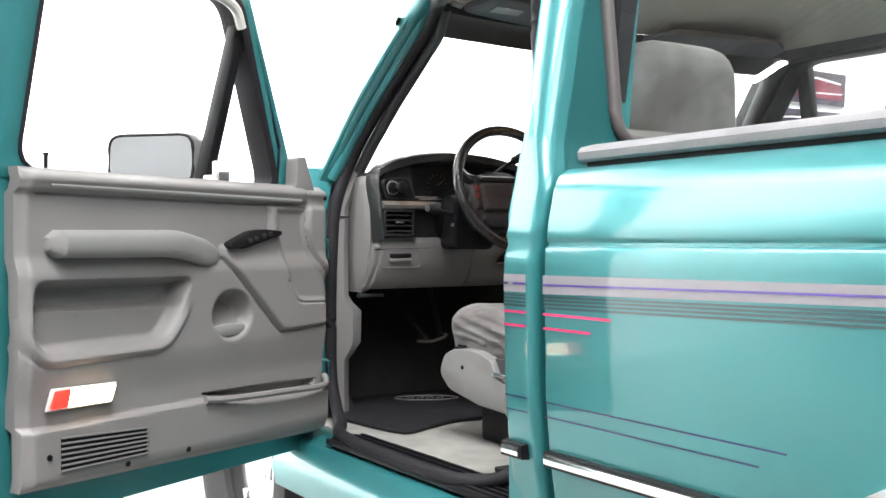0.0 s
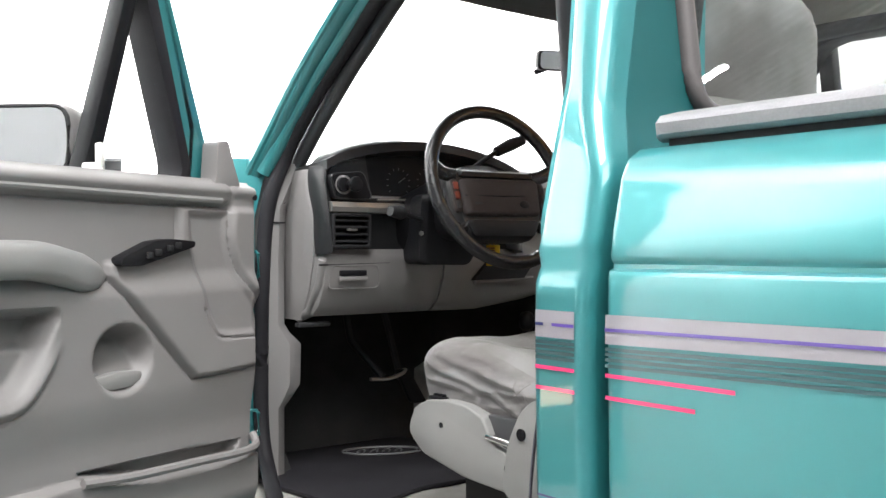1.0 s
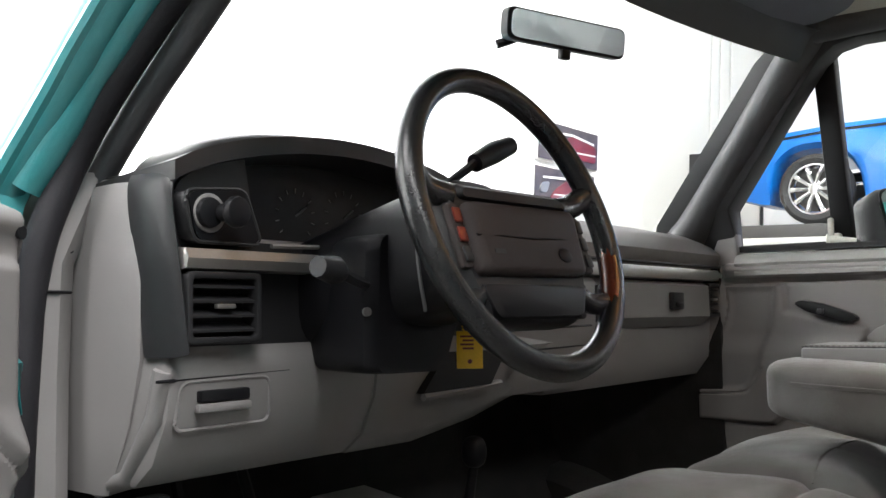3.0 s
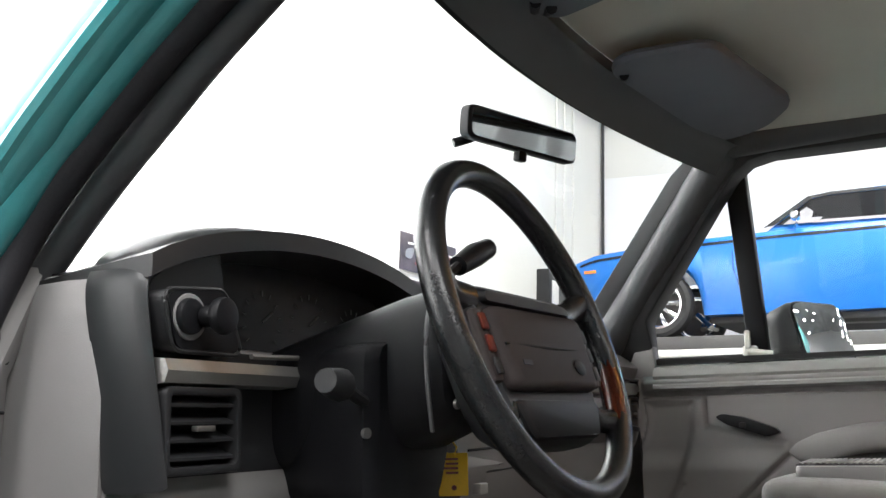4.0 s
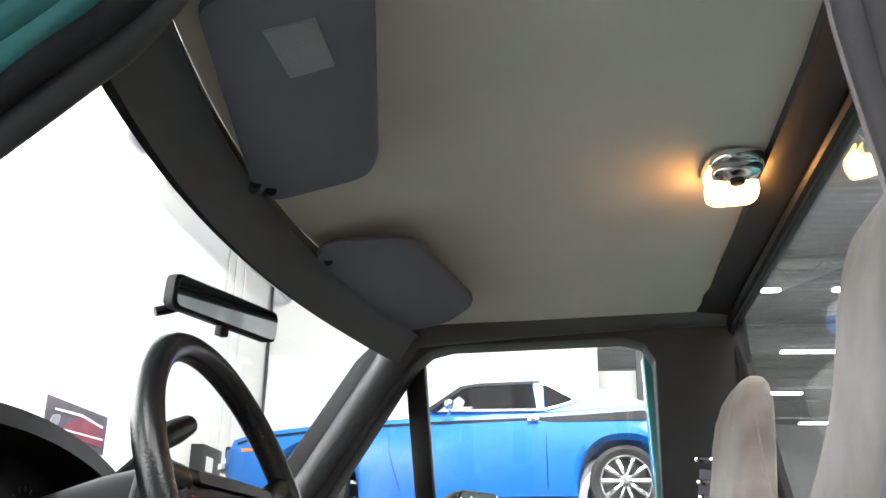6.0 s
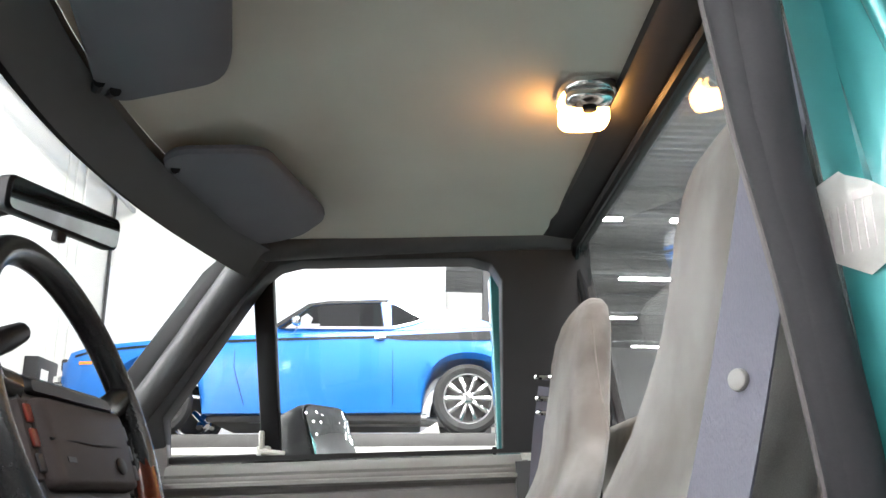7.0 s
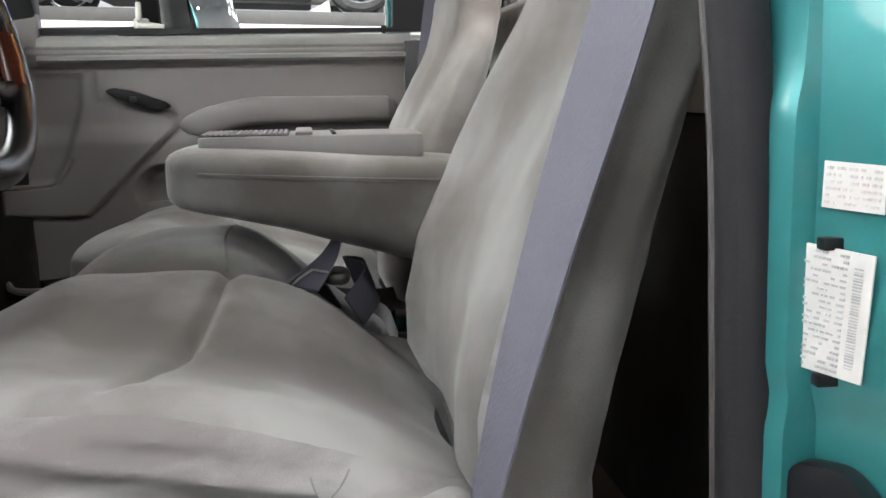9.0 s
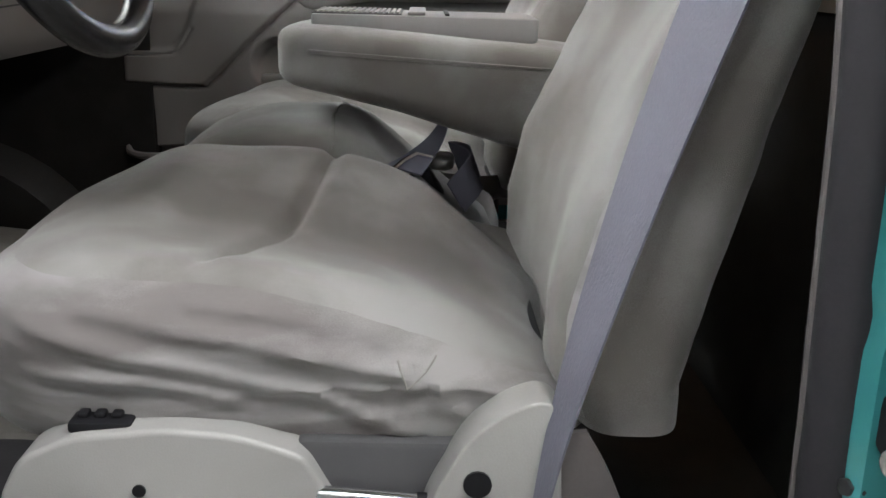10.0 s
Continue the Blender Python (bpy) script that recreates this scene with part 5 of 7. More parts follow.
# headlamp switch panel
SW = rounded([(-0.712, 1.290), (-0.632, 1.297), (-0.607, 1.238), (-0.70, 1.238)], 0.012)
sw = part("switch_panel", prism(SW, "y", 1.492, 1.514, 0.003), DARKGREY, dash)
part("panel_rim", tube([(x, 1.490, z) for x, z in SW], 0.0022, 6, True), BEZEL, sw)
part("panel_inset", prism([(x * 0.93 - 0.046, z * 0.93 + 0.0888) for x, z in SW], "y", 1.4885, 1.4918), BLACK, sw)
part("headlamp_knob", join(disc((-0.684, 1.490, 1.268), (0, -1, 0), 0.016, 0.010, 20, 0.003), disc((-0.672, 1.480, 1.268), (0.05, -1, 0.02), 0.0095, 0.014, 20, 0.002), disc((-0.668, 1.468, 1.268), (0.05, -1, 0.02), 0.0165, 0.012, 24, 0.004)), BLACK, sw, "round black headlamp knob")
part("knob_ring", disc((-0.681, 1.4905, 1.268), (0, -1, 0), 0.0205, 0.004, 24, 0.001), GREYPLASTIC, sw)
# satin bar
part("satin_bar", loft([[(x, 1.508, 1.209), (x, 1.486, 1.211), (x, 1.482, 1.221), (x, 1.486, 1.231), (x, 1.508, 1.233)] for x in (-0.712, -0.70, -0.55, -0.485, -0.478)]), SATIN, dash, "satin silver dash strip")
part("bar_tip", tube(smooth_path([(-0.595, 1.488, 1.238), (-0.49, 1.488, 1.240), (-0.474, 1.488, 1.232), (-0.476, 1.488, 1.212)], 5), 0.0028, 6), SATIN, dash)


def vent_unit(x0, x1, z0, z1, y, lab):
    fr = part("air_vent", ring_prism(rounded([(x0 - 0.007, z0 - 0.007), (x1 + 0.007, z0 - 0.007), (x1 + 0.007, z1 + 0.007), (x0 - 0.007, z1 + 0.007)], 0.008), rounded([(x0, z0), (x1, z0), (x1, z1), (x0, z1)], 0.005), "y", y - 0.012, y + 0.02, 0.002), DARKGREY, dash, lab)
    part("vent_well", box((x0, y + 0.012, z0), (x1, y + 0.02, z1)), BLACK, fr)
    n = 4
    for k in range(n):
        z = z0 + (z1 - z0) * (k + 0.6) / n
        part("vane", prism([(y - 0.008, z - 0.004), (y - 0.008, z - 0.0015), (y + 0.012, z + 0.006), (y + 0.012, z + 0.004)], "x", x0, x1), DARKGREY, fr)
    part("vane_tab", box(((x0 + x1) / 2 - 0.012, y - 0.013, (z0 + z1) / 2 - 0.001), ((x0 + x1) / 2 + 0.012, y - 0.006, (z0 + z1) / 2 + 0.004), 0.001), SATIN, fr)


vent_unit(-0.703, -0.618, 1.141, 1.201, 1.497, "left dashboard air vent")
vent_unit(0.225, 0.305, 1.150, 1.203, 1.532, "centre dashboard air vent")
vent_unit(0.748, 0.80, 1.155, 1.215, 1.532, "right dashboard air vent")
# lower panels
LOW = [(1.505, 1.112), (1.512, 1.06), (1.535, 1.01), (1.565, 0.985), (1.78, 0.985), (1.80, 1.25), (1.53, 1.25), (1.515, 1.13)]
part("knee_panel", prism(LOW, "x", -0.715, -0.395, 0.008), GREYPLASTIC, dash, "grey knee panel")
part("knee_panel", loft([[(x, y + 0.004 * k, z + 0.009 * k * (z < 1.1)) for y, z in LOW] for x, k in ((-0.395, 0), (-0.26, 0), (-0.10, 2), (0.05, 5), (0.14, 7))]), GREYPLASTIC, dash)
part("knee_corner", tube([(-0.712, 1.518, 1.108), (-0.712, 1.53, 1.06), (-0.708, 1.58, 0.995), (-0.703, 1.64, 0.980)], 0.012, 10), GREYPLASTIC, dash)
fc = part("fuse_cover", tube([(x, 1.5055 + (1.112 - z) * 0.135, z) for x, z in rounded([(-0.705, 1.046), (-0.575, 1.046), (-0.58, 1.096), (-0.70, 1.096)], 0.012)], 0.0022, 6, True), GREYPLASTIC, dash, "moulded outline of the fuse cover")
part("cover_slot", box((-0.680, 1.500, 1.074), (-0.614, 1.5095, 1.086), 0.002), BLACK, fc)
part("cover_lip", box((-0.683, 1.500, 1.063), (-0.611, 1.5095, 1.073), 0.003), GREYPLASTIC, fc)
part("fuse_seam", tube([(-0.73, 1.508, 1.098), (-0.55, 1.508, 1.101)], 0.0018, 5), BLACK, dash)
part("small_bin", prism([(-0.262, 1.110), (-0.314, 1.057), (-0.155, 1.060), (-0.112, 1.108)], "y", 1.498, 1.511), BLACK, dash, "dark open bin under the column")
part("bin_lip", tube([(-0.31, 1.502, 1.052), (-0.12, 1.506, 1.060)], 0.005, 6), GREYPLASTIC, dash)
# passenger side: padded top, bright strip, face
part("top_pad", loft([[(x, y, z) for y, z in ((1.53, 1.262), (1.522, 1.285), (1.54, 1.315 - d), (1.58, 1.332 - d), (1.68, 1.325 - d), (1.80, 1.29), (1.80, 1.24), (1.55, 1.245))] for x, d in ((-0.17, 0.0), (0.0, 0.0), (0.12, 0.0), (0.5, 0.0), (0.75, 0.004), (0.81, 0.012), (0.835, 0.03))]), GREYPLASTIC, dash, "padded grey dashboard top")
part("long_strip", loft([[(x, y, z) for y, z in ((1.545, 1.226), (1.522, 1.228), (1.518, 1.24), (1.522, 1.251), (1.545, 1.253))] for x in (-0.02, 0.3, 0.6, 0.822)]), SATIN, dash, "satin silver dash strip")
part("strip_seam", tube([(-0.02, 1.522, 1.2575), (0.82, 1.522, 1.2575)], 0.003, 6), BLACK, dash)
part("glove_face", loft([[(x, y, z) for y, z in ((1.535, 1.222), (1.520, 1.215), (1.518, 1.15), (1.54, 1.13), (1.62, 1.128), (1.62, 1.222))] for x in (0.315, 0.5, 0.735)]), GREYPLASTIC, dash, "grey glove box lid")
part("glove_latch", join(box((0.52, 1.508, 1.165), (0.575, 1.519, 1.20), 0.003), box((0.53, 1.504, 1.172), (0.56, 1.509, 1.18), 0.002)), DARKGREY, dash)
part("lower_dash", loft([[(x, y, z) for y, z in ((1.545, 1.135), (1.55, 1.06), (1.58, 1.02), (1.80, 1.02), (1.80, 1.24), (1.56, 1.24))] for x in (0.12, 0.5, 0.83)]), GREYPLASTIC, dash)
part("centre_console", loft([[(x, y, z) for y, z in ((1.530, 1.222), (1.523, 1.215), (1.523, 1.14), (1.535, 1.06), (1.56, 1.03), (1.80, 1.03), (1.80, 1.222))] for x in (-0.165, 0.0, 0.215)]), GREYPLASTIC, dash)
radio = part("radio", box((-0.12, 1.510, 1.180), (0.06, 1.5225, 1.224), 0.003), BLACK, dash, "black radio face")
part("radio_knob", join(disc((0.035, 1.510, 1.203), (0, -1, 0), 0.010, 0.012, 16, 0.002)), SATIN, radio)
for k in range(3):
    part("radio_key", box((-0.06 + 0.025 * k, 1.506, 1.186), (-0.042 + 0.025 * k, 1.511, 1.194), 0.001), SATIN, radio)
part("ashtray_seam", join(*[tube([(-0.06, 1.5235 + 0.006 * k, 1.135 - 0.034 * k), (0.20, 1.5235 + 0.006 * k, 1.139 - 0.034 * k)], 0.002, 5) for k in range(2)]), BLACK, dash)
cl = part("climate_panel", box((0.105, 1.511, 1.150), (0.165, 1.5225, 1.21), 0.006), BLACK, dash)
part("climate_knob", prism([(1.509, 1.16), (1.496, 1.166), (1.511, 1.20)], "x", 0.130, 0.142), GREYPLASTIC, cl)
part("power_socket", box((-0.07, 1.500, 1.075), (-0.045, 1.512, 1.09), 0.002), SATIN, dash)

# ---- steering wheel, column and levers ----
WC = Vector((-0.433, 1.2695, 1.2635))
wheel = thing("steering_wheel", WC, "black leather steering wheel with a brown-grey horn pad", "steering wheel")
WM = Matrix.Translation(WC) @ pose(0, 0, 0, 0, 0, -3.3) @ pose(0, 0, 0, 90 - 19)


def wp(name, bm, mat, lab="", parent=wheel):
    bm.transform(WM)
    return part(name, bm, mat, parent, lab)


RIM = [(0.170 * math.cos(a * math.tau / 96), 0.170 * math.sin(a * math.tau / 96), 0) for a in range(96)]
wp("rim", tube(RIM, 0.0145, 16, True), LEATHER)
for a0, a1 in ((-44, -4),):
    wp("amber_inlay", tube([(0.1675 * math.cos(radians(a)), 0.1675 * math.sin(radians(a)), 0.001) for a in range(a0, a1)], lambda t: 0.0135 * math.sin(0.2 + 2.74 * t) ** 0.25, 10), RIMAMBER, "amber-red rim inlay")
for a, b, r in (((0.085, 0.020, -0.004), (0.163, 0.044, 0.0), 0.015), ((-0.11, 0.020, -0.004), (-0.163, 0.044, 0.0), 0.015), ((0.075, -0.085, -0.004), (0.139, -0.097, 0.0), 0.013), ((-0.10, -0.085, -0.004), (-0.139, -0.097, 0.0), 0.013)):
    wp("spoke", tube(smooth_path([a, ((a[0] + b[0]) / 2, (a[1] + b[1]) / 2 - 0.004, -0.008), b], 5), r, 10, False, 0.8), LEATHER)
HUB = rounded([(-0.100, -0.120), (0.062, -0.120), (0.092, -0.075), (0.104, 0.015), (0.088, 0.036), (-0.112, 0.036), (-0.128, 0.015), (-0.122, -0.075)], 0.02)
wp("hub_shroud", loft([[(x * k, (y + 0.04) * k - 0.04, z) for x, y in HUB] for z, k in ((-0.060, 0.70), (-0.030, 0.97), (-0.012, 1.0), (-0.002, 0.985), (0.003, 0.95))]), DARKGREY)
TOPCOVER = rounded([(-0.108, 0.014), (0.092, 0.016), (0.084, 0.034), (-0.104, 0.034)], 0.008)
wp("top_cover", loft([[((x + 0.008) * k - 0.008, 0.016 + (y - 0.016) * h, z) for x, y in TOPCOVER] for z, k, h in ((-0.020, 0.98, 1.1), (-0.006, 1.0, 1.0), (0.003, 0.985, 0.85), (0.009, 0.95, 0.55))]), BLACK)
PAD = rounded([(-0.112, -0.070), (0.086, -0.068), (0.096, 0.004), (0.090, 0.012), (-0.104, 0.010), (-0.112, 0.0)], 0.010)
pad = wp("horn_pad", loft([[((x + 0.01) * k - 0.01, (y + 0.03) * k - 0.03, z) for x, y in PAD] for z, k in ((-0.002, 1.0), (0.008, 0.99), (0.013, 0.955), (0.016, 0.86))]), PADBROWN, "brown-grey airbag pad")
wp("pad_seam", tube([(-0.106, -0.029, 0.0142), (-0.01, -0.030, 0.0163), (0.082, -0.026, 0.0142)], 0.0014, 5), BLACK, "", pad)
wp("pad_badge", loft([[(0.042 + 0.0125 * k * math.cos(a * math.tau / 24), -0.047 + 0.0085 * k * math.sin(a * math.tau / 24), z) for a in range(24)] for z, k in ((0.012, 1.0), (0.0170, 1.0), (0.0180, 0.85))]), BLACK, "plain dark oval badge", pad)
wp("pad_mark", box((-0.086, -0.049, 0.0140), (-0.068, -0.044, 0.0166)), DARKGREY, "", pad)
LOWER = rounded([(-0.098, -0.116), (0.060, -0.116), (0.084, -0.078), (-0.110, -0.078)], 0.012)
wp("lower_cover", loft([[((x + 0.015) * k - 0.015, (y + 0.097) * k - 0.097, z) for x, y in LOWER] for z, k in ((-0.004, 1.0), (0.006, 0.98), (0.009, 0.9))]), BLACK)
for s in (-1, 1):
    c = -0.008 + s * 0.112
    cs = wp("cruise_switch", box((c - 0.009, -0.062, -0.004), (c + 0.009, 0.008, 0.006), 0.004), PADBROWN, "cruise control switch")
    for k in range(3):
        wp("switch_key", box((c - 0.006, -0.056 + 0.021 * k, 0.006), (c + 0.006, -0.040 + 0.021 * k, 0.0092), 0.002), SWITCHRED if (s < 0 and k > 0) else DARKGREY, "", cs)
col = thing("steering_column", (-0.42, 1.48, 1.1), "black plastic steering column shroud with levers", "steering column")
part("shroud", loft([[(-0.440 + w * math.copysign(abs(math.cos(a)) ** 0.6, math.cos(a)), y, zc + h * math.copysign(abs(math.sin(a)) ** 0.6, math.sin(a))) for a in [math.tau * k / 28 for k in range(28)]] for y, zc, w, h in ((1.318, 1.245, 0.060, 0.055), (1.330, 1.24, 0.074, 0.070), (1.38, 1.225, 0.080, 0.076), (1.45, 1.205, 0.086, 0.076), (1.56, 1.18, 0.088, 0.068))]), BLACK, col)
part("lower_shroud", loft([[(x, y, z) for x, z in rounded([(-0.552 + k, 1.098), (-0.42, 1.096), (-0.39, 1.16), (-0.43, 1.25), (-0.545 + k, 1.25)], 0.02)] for y, k in ((1.385, 0.012), (1.395, 0.0), (1.43, 0.006), (1.53, 0.05))]), BLACK, col)
part("hub_collar", tube(smooth_path([(-0.512, 1.338, 1.300), (-0.527, 1.338, 1.262), (-0.524, 1.340, 1.215), (-0.506, 1.345, 1.165)], 5), 0.0022, 6), GAUGE, col)
for x, y, z in ((-0.547, 1.394, 1.165), (-0.500, 1.322, 1.190)):
    part("column_screw", disc((x, y, z), (-0.3, -1, 0), 0.005, 0.004, 10), SATIN, col)
part("turn_lever", join(tube(smooth_path([(-0.49, 1.41, 1.190), (-0.55, 1.395, 1.195), (-0.605, 1.380, 1.206)], 5), 0.006, 8), tube([(-0.600, 1.381, 1.205), (-0.612, 1.379, 1.207), (-0.640, 1.375, 1.210)], lambda t: 0.010 + 0.005 * math.sin(t * 3), 12)), DARKGREY, col, "turn signal lever")
gear = part("gear_lever", tube(smooth_path([(-0.43, 1.43, 1.275), (-0.38, 1.405, 1.320), (-0.325, 1.40, 1.354)], 5), 0.006, 8), BLACK, col, "column gear lever")
part("gear_knob", join(tube([(-0.330, 1.40, 1.351), (-0.29, 1.398, 1.369), (-0.253, 1.396, 1.383)], lambda t: 0.012 + 0.003 * math.sin(t * 3.1), 12), *[tube([(-0.315 + 0.012 * k, 1.387, 1.360 + 0.006 * k), (-0.315 + 0.012 * k, 1.413, 1.354 + 0.006 * k)], 0.003, 6) for k in range(3)]), BLACK, gear)
part("key_ring", tube([(-0.33, 1.415 + 0.008 * math.cos(k), 1.145 + 0.008 * math.sin(k)) for k in range(7)], 0.0012, 5), YELLOW, col)
tag = thing("key_tag", (-0.33, 1.415, 1.093), "yellow plastic key tag hanging from the column", "key tag")
TG = Matrix.Translation((-0.330, 1.412, 0.002)) @ Matrix.Rotation(radians(-62), 4, "Z") @ Matrix.Translation((0.3625, -1.397, 0))
b = box((-0.379, 1.396, 1.091), (-0.346, 1.3985, 1.138), 0.001)
b.transform(TG)
part("tag", b, YELLOW, tag)
b = join(*[box((-0.374 + 0.003 * (k % 2), 1.3952, 1.130 - 0.005 * k), (-0.357, 1.3958, 1.1325 - 0.005 * k)) for k in range(4)], disc((-0.362, 1.3958, 1.100), (0, -1, 0), 0.003, 0.0006, 8))
b.transform(TG)
part("tag_print", b, SWITCHRED, tag)

# ---- footwell ----
pedals = thing("brake_pedal", (-0.31, 1.76, 0.74), "black rubber brake pedal on a steel arm", "pedal")
part("pad", prism(rounded([(-0.362, 0.826), (-0.325, 0.826), (-0.268, 0.736), (-0.315, 0.736)], 0.008), "y", 1.745, 1.762, 0.003), BLACK, pedals)
part("arm", tube([(-0.34, 1.762, 0.80), (-0.34, 1.85, 1.0), (-0.34, 1.85, 1.1)], 0.009, 8), DARKGREY, pedals)
park = thing("parking_brake_pedal", (-0.39, 1.75, 0.8), "dark parking brake pedal with worn steel edge", "pedal")
part("pad", tube(smooth_path([(-0.44, 1.75, 0.808), (-0.39, 1.745, 0.806), (-0.35, 1.745, 0.815), (-0.335, 1.75, 0.825)], 5), 0.008, 8, False, 0.6), SATIN, park)
part("arm", tube([(-0.40, 1.755, 0.81), (-0.45, 1.82, 0.9), (-0.47, 1.84, 1.05)], 0.012, 8), BLACK, park)
part("release_handle", box((-0.74, 1.575, 0.962), (-0.66, 1.595, 0.972), 0.003), DARKGREY, dash)
lever = thing("transfer_lever", (-0.05, 1.62, 0.76), "black transfer case lever on the tunnel", "lever")
part("shaft", tube(smooth_path([(-0.05, 1.635, 0.755), (-0.05, 1.618, 0.85), (-0.05, 1.604, 0.925)], 5), lambda t: 0.010 - 0.002 * t, 10), BLACK, lever)
part("knob", pillow((-0.069, 1.585, 0.918), (-0.031, 1.622, 0.968), 2.6, 20, 14), BLACK, lever)
part("boot", loft([[(-0.05 + r0 * math.cos(math.tau * i / 20), 1.632 + r0 * 1.2 * math.sin(math.tau * i / 20), z) for i in range(20)] for r0, z in ((0.055, 0.745), (0.050, 0.768), (0.036, 0.775), (0.038, 0.783), (0.026, 0.79), (0.027, 0.80), (0.014, 0.812))]), RUBBER, lever, "pleated rubber boot")
mat = thing("floor_mat", (-0.5, 1.6, 0.62), "black rubber floor mat with a pale oval badge", "floor mat")
part("mat", prism(rounded([(-0.80, 1.62), (-0.775, 1.40), (-0.752, 1.30), (-0.56, 1.38), (-0.27, 1.36), (-0.27, 1.86), (-0.78, 1.86)], 0.04), "z", 0.6215, 0.632, 0.003), RUBBER, mat)


def oval(rx, ry, r, n=48):
    return tube([(rx * math.cos(a * math.tau / n), ry * math.sin(a * math.tau / n), 0) for a in range(n)], r, 6, True)


OV = Matrix.Translation((-0.425, 1.722, 0.634)) @ Matrix.Rotation(radians(-28), 4, "Z")
b = join(oval(0.098, 0.046, 0.0022), oval(0.088, 0.038, 0.0012))
b.transform(OV)
part("badge_oval", b, GAUGE, mat, "pale oval outline")
b = join(*[tube(smooth_path([(x, -0.012, 0), (x + 0.012, 0.014, 0), (x + 0.022, 0.010, 0), (x + 0.016, -0.012, 0)], 4), 0.002, 5) for x in (-0.062, -0.03, 0.0, 0.03)])
b.transform(OV)
part("badge_mark", b, GAUGE, mat, "pale plain strokes")

# ---- overhead ----
rvm = thing("rear_view_mirror", (-0.015, 1.44, 1.57), "black rear-view mirror on the windshield", "mirror")
RM = Matrix.Translation((-0.015, 1.440, 1.595)) @ Matrix.Rotation(radians(-20), 4, "Z") @ Matrix.Rotation(radians(0.7), 4, "Y") @ Matrix.Rotation(radians(7), 4, "X")
face = rounded([(-0.119, -0.0245), (0.119, -0.0245), (0.119, 0.0245), (-0.119, 0.0245)], 0.014)
b = loft([[(x * k, y, z * k2) for x, z in face] for y, k, k2 in ((-0.006, 0.98, 0.94), (-0.004, 1.0, 1.0), (0.012, 1.0, 1.0), (0.024, 0.9, 0.8), (0.03, 0.6, 0.5))])
b.transform(RM)
part("housing", b, BLACK, rvm)
b = prism([(x * 0.955, z * 0.86) for x, z in face], "y", -0.0085, -0.005)
b.transform(RM)
part("glass", b, MIRROR, rvm)
b = join(box((-0.009, -0.004, -0.040), (0.009, 0.010, -0.024), 0.003))
b.transform(RM)
part("day_night_tab", b, BLACK, rvm)
b = tube([(-0.06, 0.015, -0.005), (-0.095, 0.02, -0.022), (-0.112, 0.03, -0.030)], 0.007, 8)
b.transform(RM)
part("stem", b, BLACK, rvm)


def visor(name, pts, z, lab, patch=None):
    v = thing("sun_visor", (pts[0][0], pts[0][1], z), lab, "sun visor", "sun visors")
    pad = part("pad", loft([[(x, y + (0 if k else 0), zz - 0.045 * (1.33 - y) / 0.2 * 0) for x, y in [(cx + (px - cx) * q, cy + (py - cy) * q) for px, py in rounded(pts, 0.04)]] for k, zz, q in ((0, z - 0.012, 0.94), (0, z - 0.009, 0.985), (0, z - 0.002, 1.0), (0, z + 0.006, 0.985), (0, z + 0.009, 0.94)) for cx, cy in [(sum(p[0] for p in pts) / len(pts), sum(p[1] for p in pts) / len(pts))]]), VISOR, v)
    return v


vl = visor("l", [(-0.60, 1.283), (-0.135, 1.366), (-0.10, 1.345), (-0.157, 1.200), (-0.213, 1.173), (-0.60, 1.105)], 1.735, "grey vinyl driver sun visor folded up")
part("mirror_patch", prism([(-0.541, 1.230), (-0.448, 1.227), (-0.466, 1.174), (-0.555, 1.173)], "z", 1.7195, 1.7228), LEDGE, vl, "grey label patch")
part("hinge_clip", join(tube([(-0.175, 1.350, 1.724), (-0.14, 1.365, 1.731)], 0.008, 8), tube([(-0.155, 1.335, 1.72), (-0.130, 1.350, 1.728)], 0.008, 8)), BLACK, vl)
part("pivot", tube([(-0.60, 1.27, 1.735), (-0.63, 1.27, 1.74)], 0.008, 8), SATIN, vl)
vr = visor("r", [(0.14, 1.350), (0.645, 1.286), (0.635, 1.235), (0.590, 1.172), (0.465, 1.107), (0.10, 1.176), (0.095, 1.315)], 1.735, "grey vinyl passenger sun visor folded up")
part("hinge_clip", tube([(0.155, 1.328, 1.722), (0.185, 1.338, 1.73)], 0.008, 8), BLACK, vr)
dome = thing("dome_lamp", (0.0, 0.645, 1.775), "lit dome lamp with chrome bezel on the headliner", "ceiling lamp")
DM = Matrix.Translation((-0.005, 0.685, 1.770))
b = loft([[(0.062 * k * math.copysign(abs(math.cos(a)) ** 0.7, math.cos(a)), 0.043 * k * math.copysign(abs(math.sin(a)) ** 0.7, math.sin(a)), z) for a in [math.tau * i / 32 for i in range(32)]] for z, k in ((0.0, 1.0), (-0.006, 1.02), (-0.012, 0.97))])
b.transform(DM)
part("bezel", b, CHROME, dome)
b = pillow((0.0, -0.038, -0.046), (0.056, 0.038, -0.008), 4)
b.transform(DM)
part("lens", b, LAMPWARM, dome, "glowing warm lens")
b = join(pillow((-0.054, -0.036, -0.034), (0.0, 0.036, -0.008), 3))
b.transform(DM)
part("reflector", b, CHROME, dome)
b = disc((-0.022, 0.0, -0.033), (0, 0, -1), 0.011, 0.006, 16, 0.002)
b.transform(DM)
part("switch", b, BLACK, dome)
b = pillow((0.054, -0.018, -0.018), (0.072, 0.018, -0.004), 3)
b.transform(DM)
part("end_clip", b, CHROME, dome)

# ---- seats ----
from mathutils import bvhtree


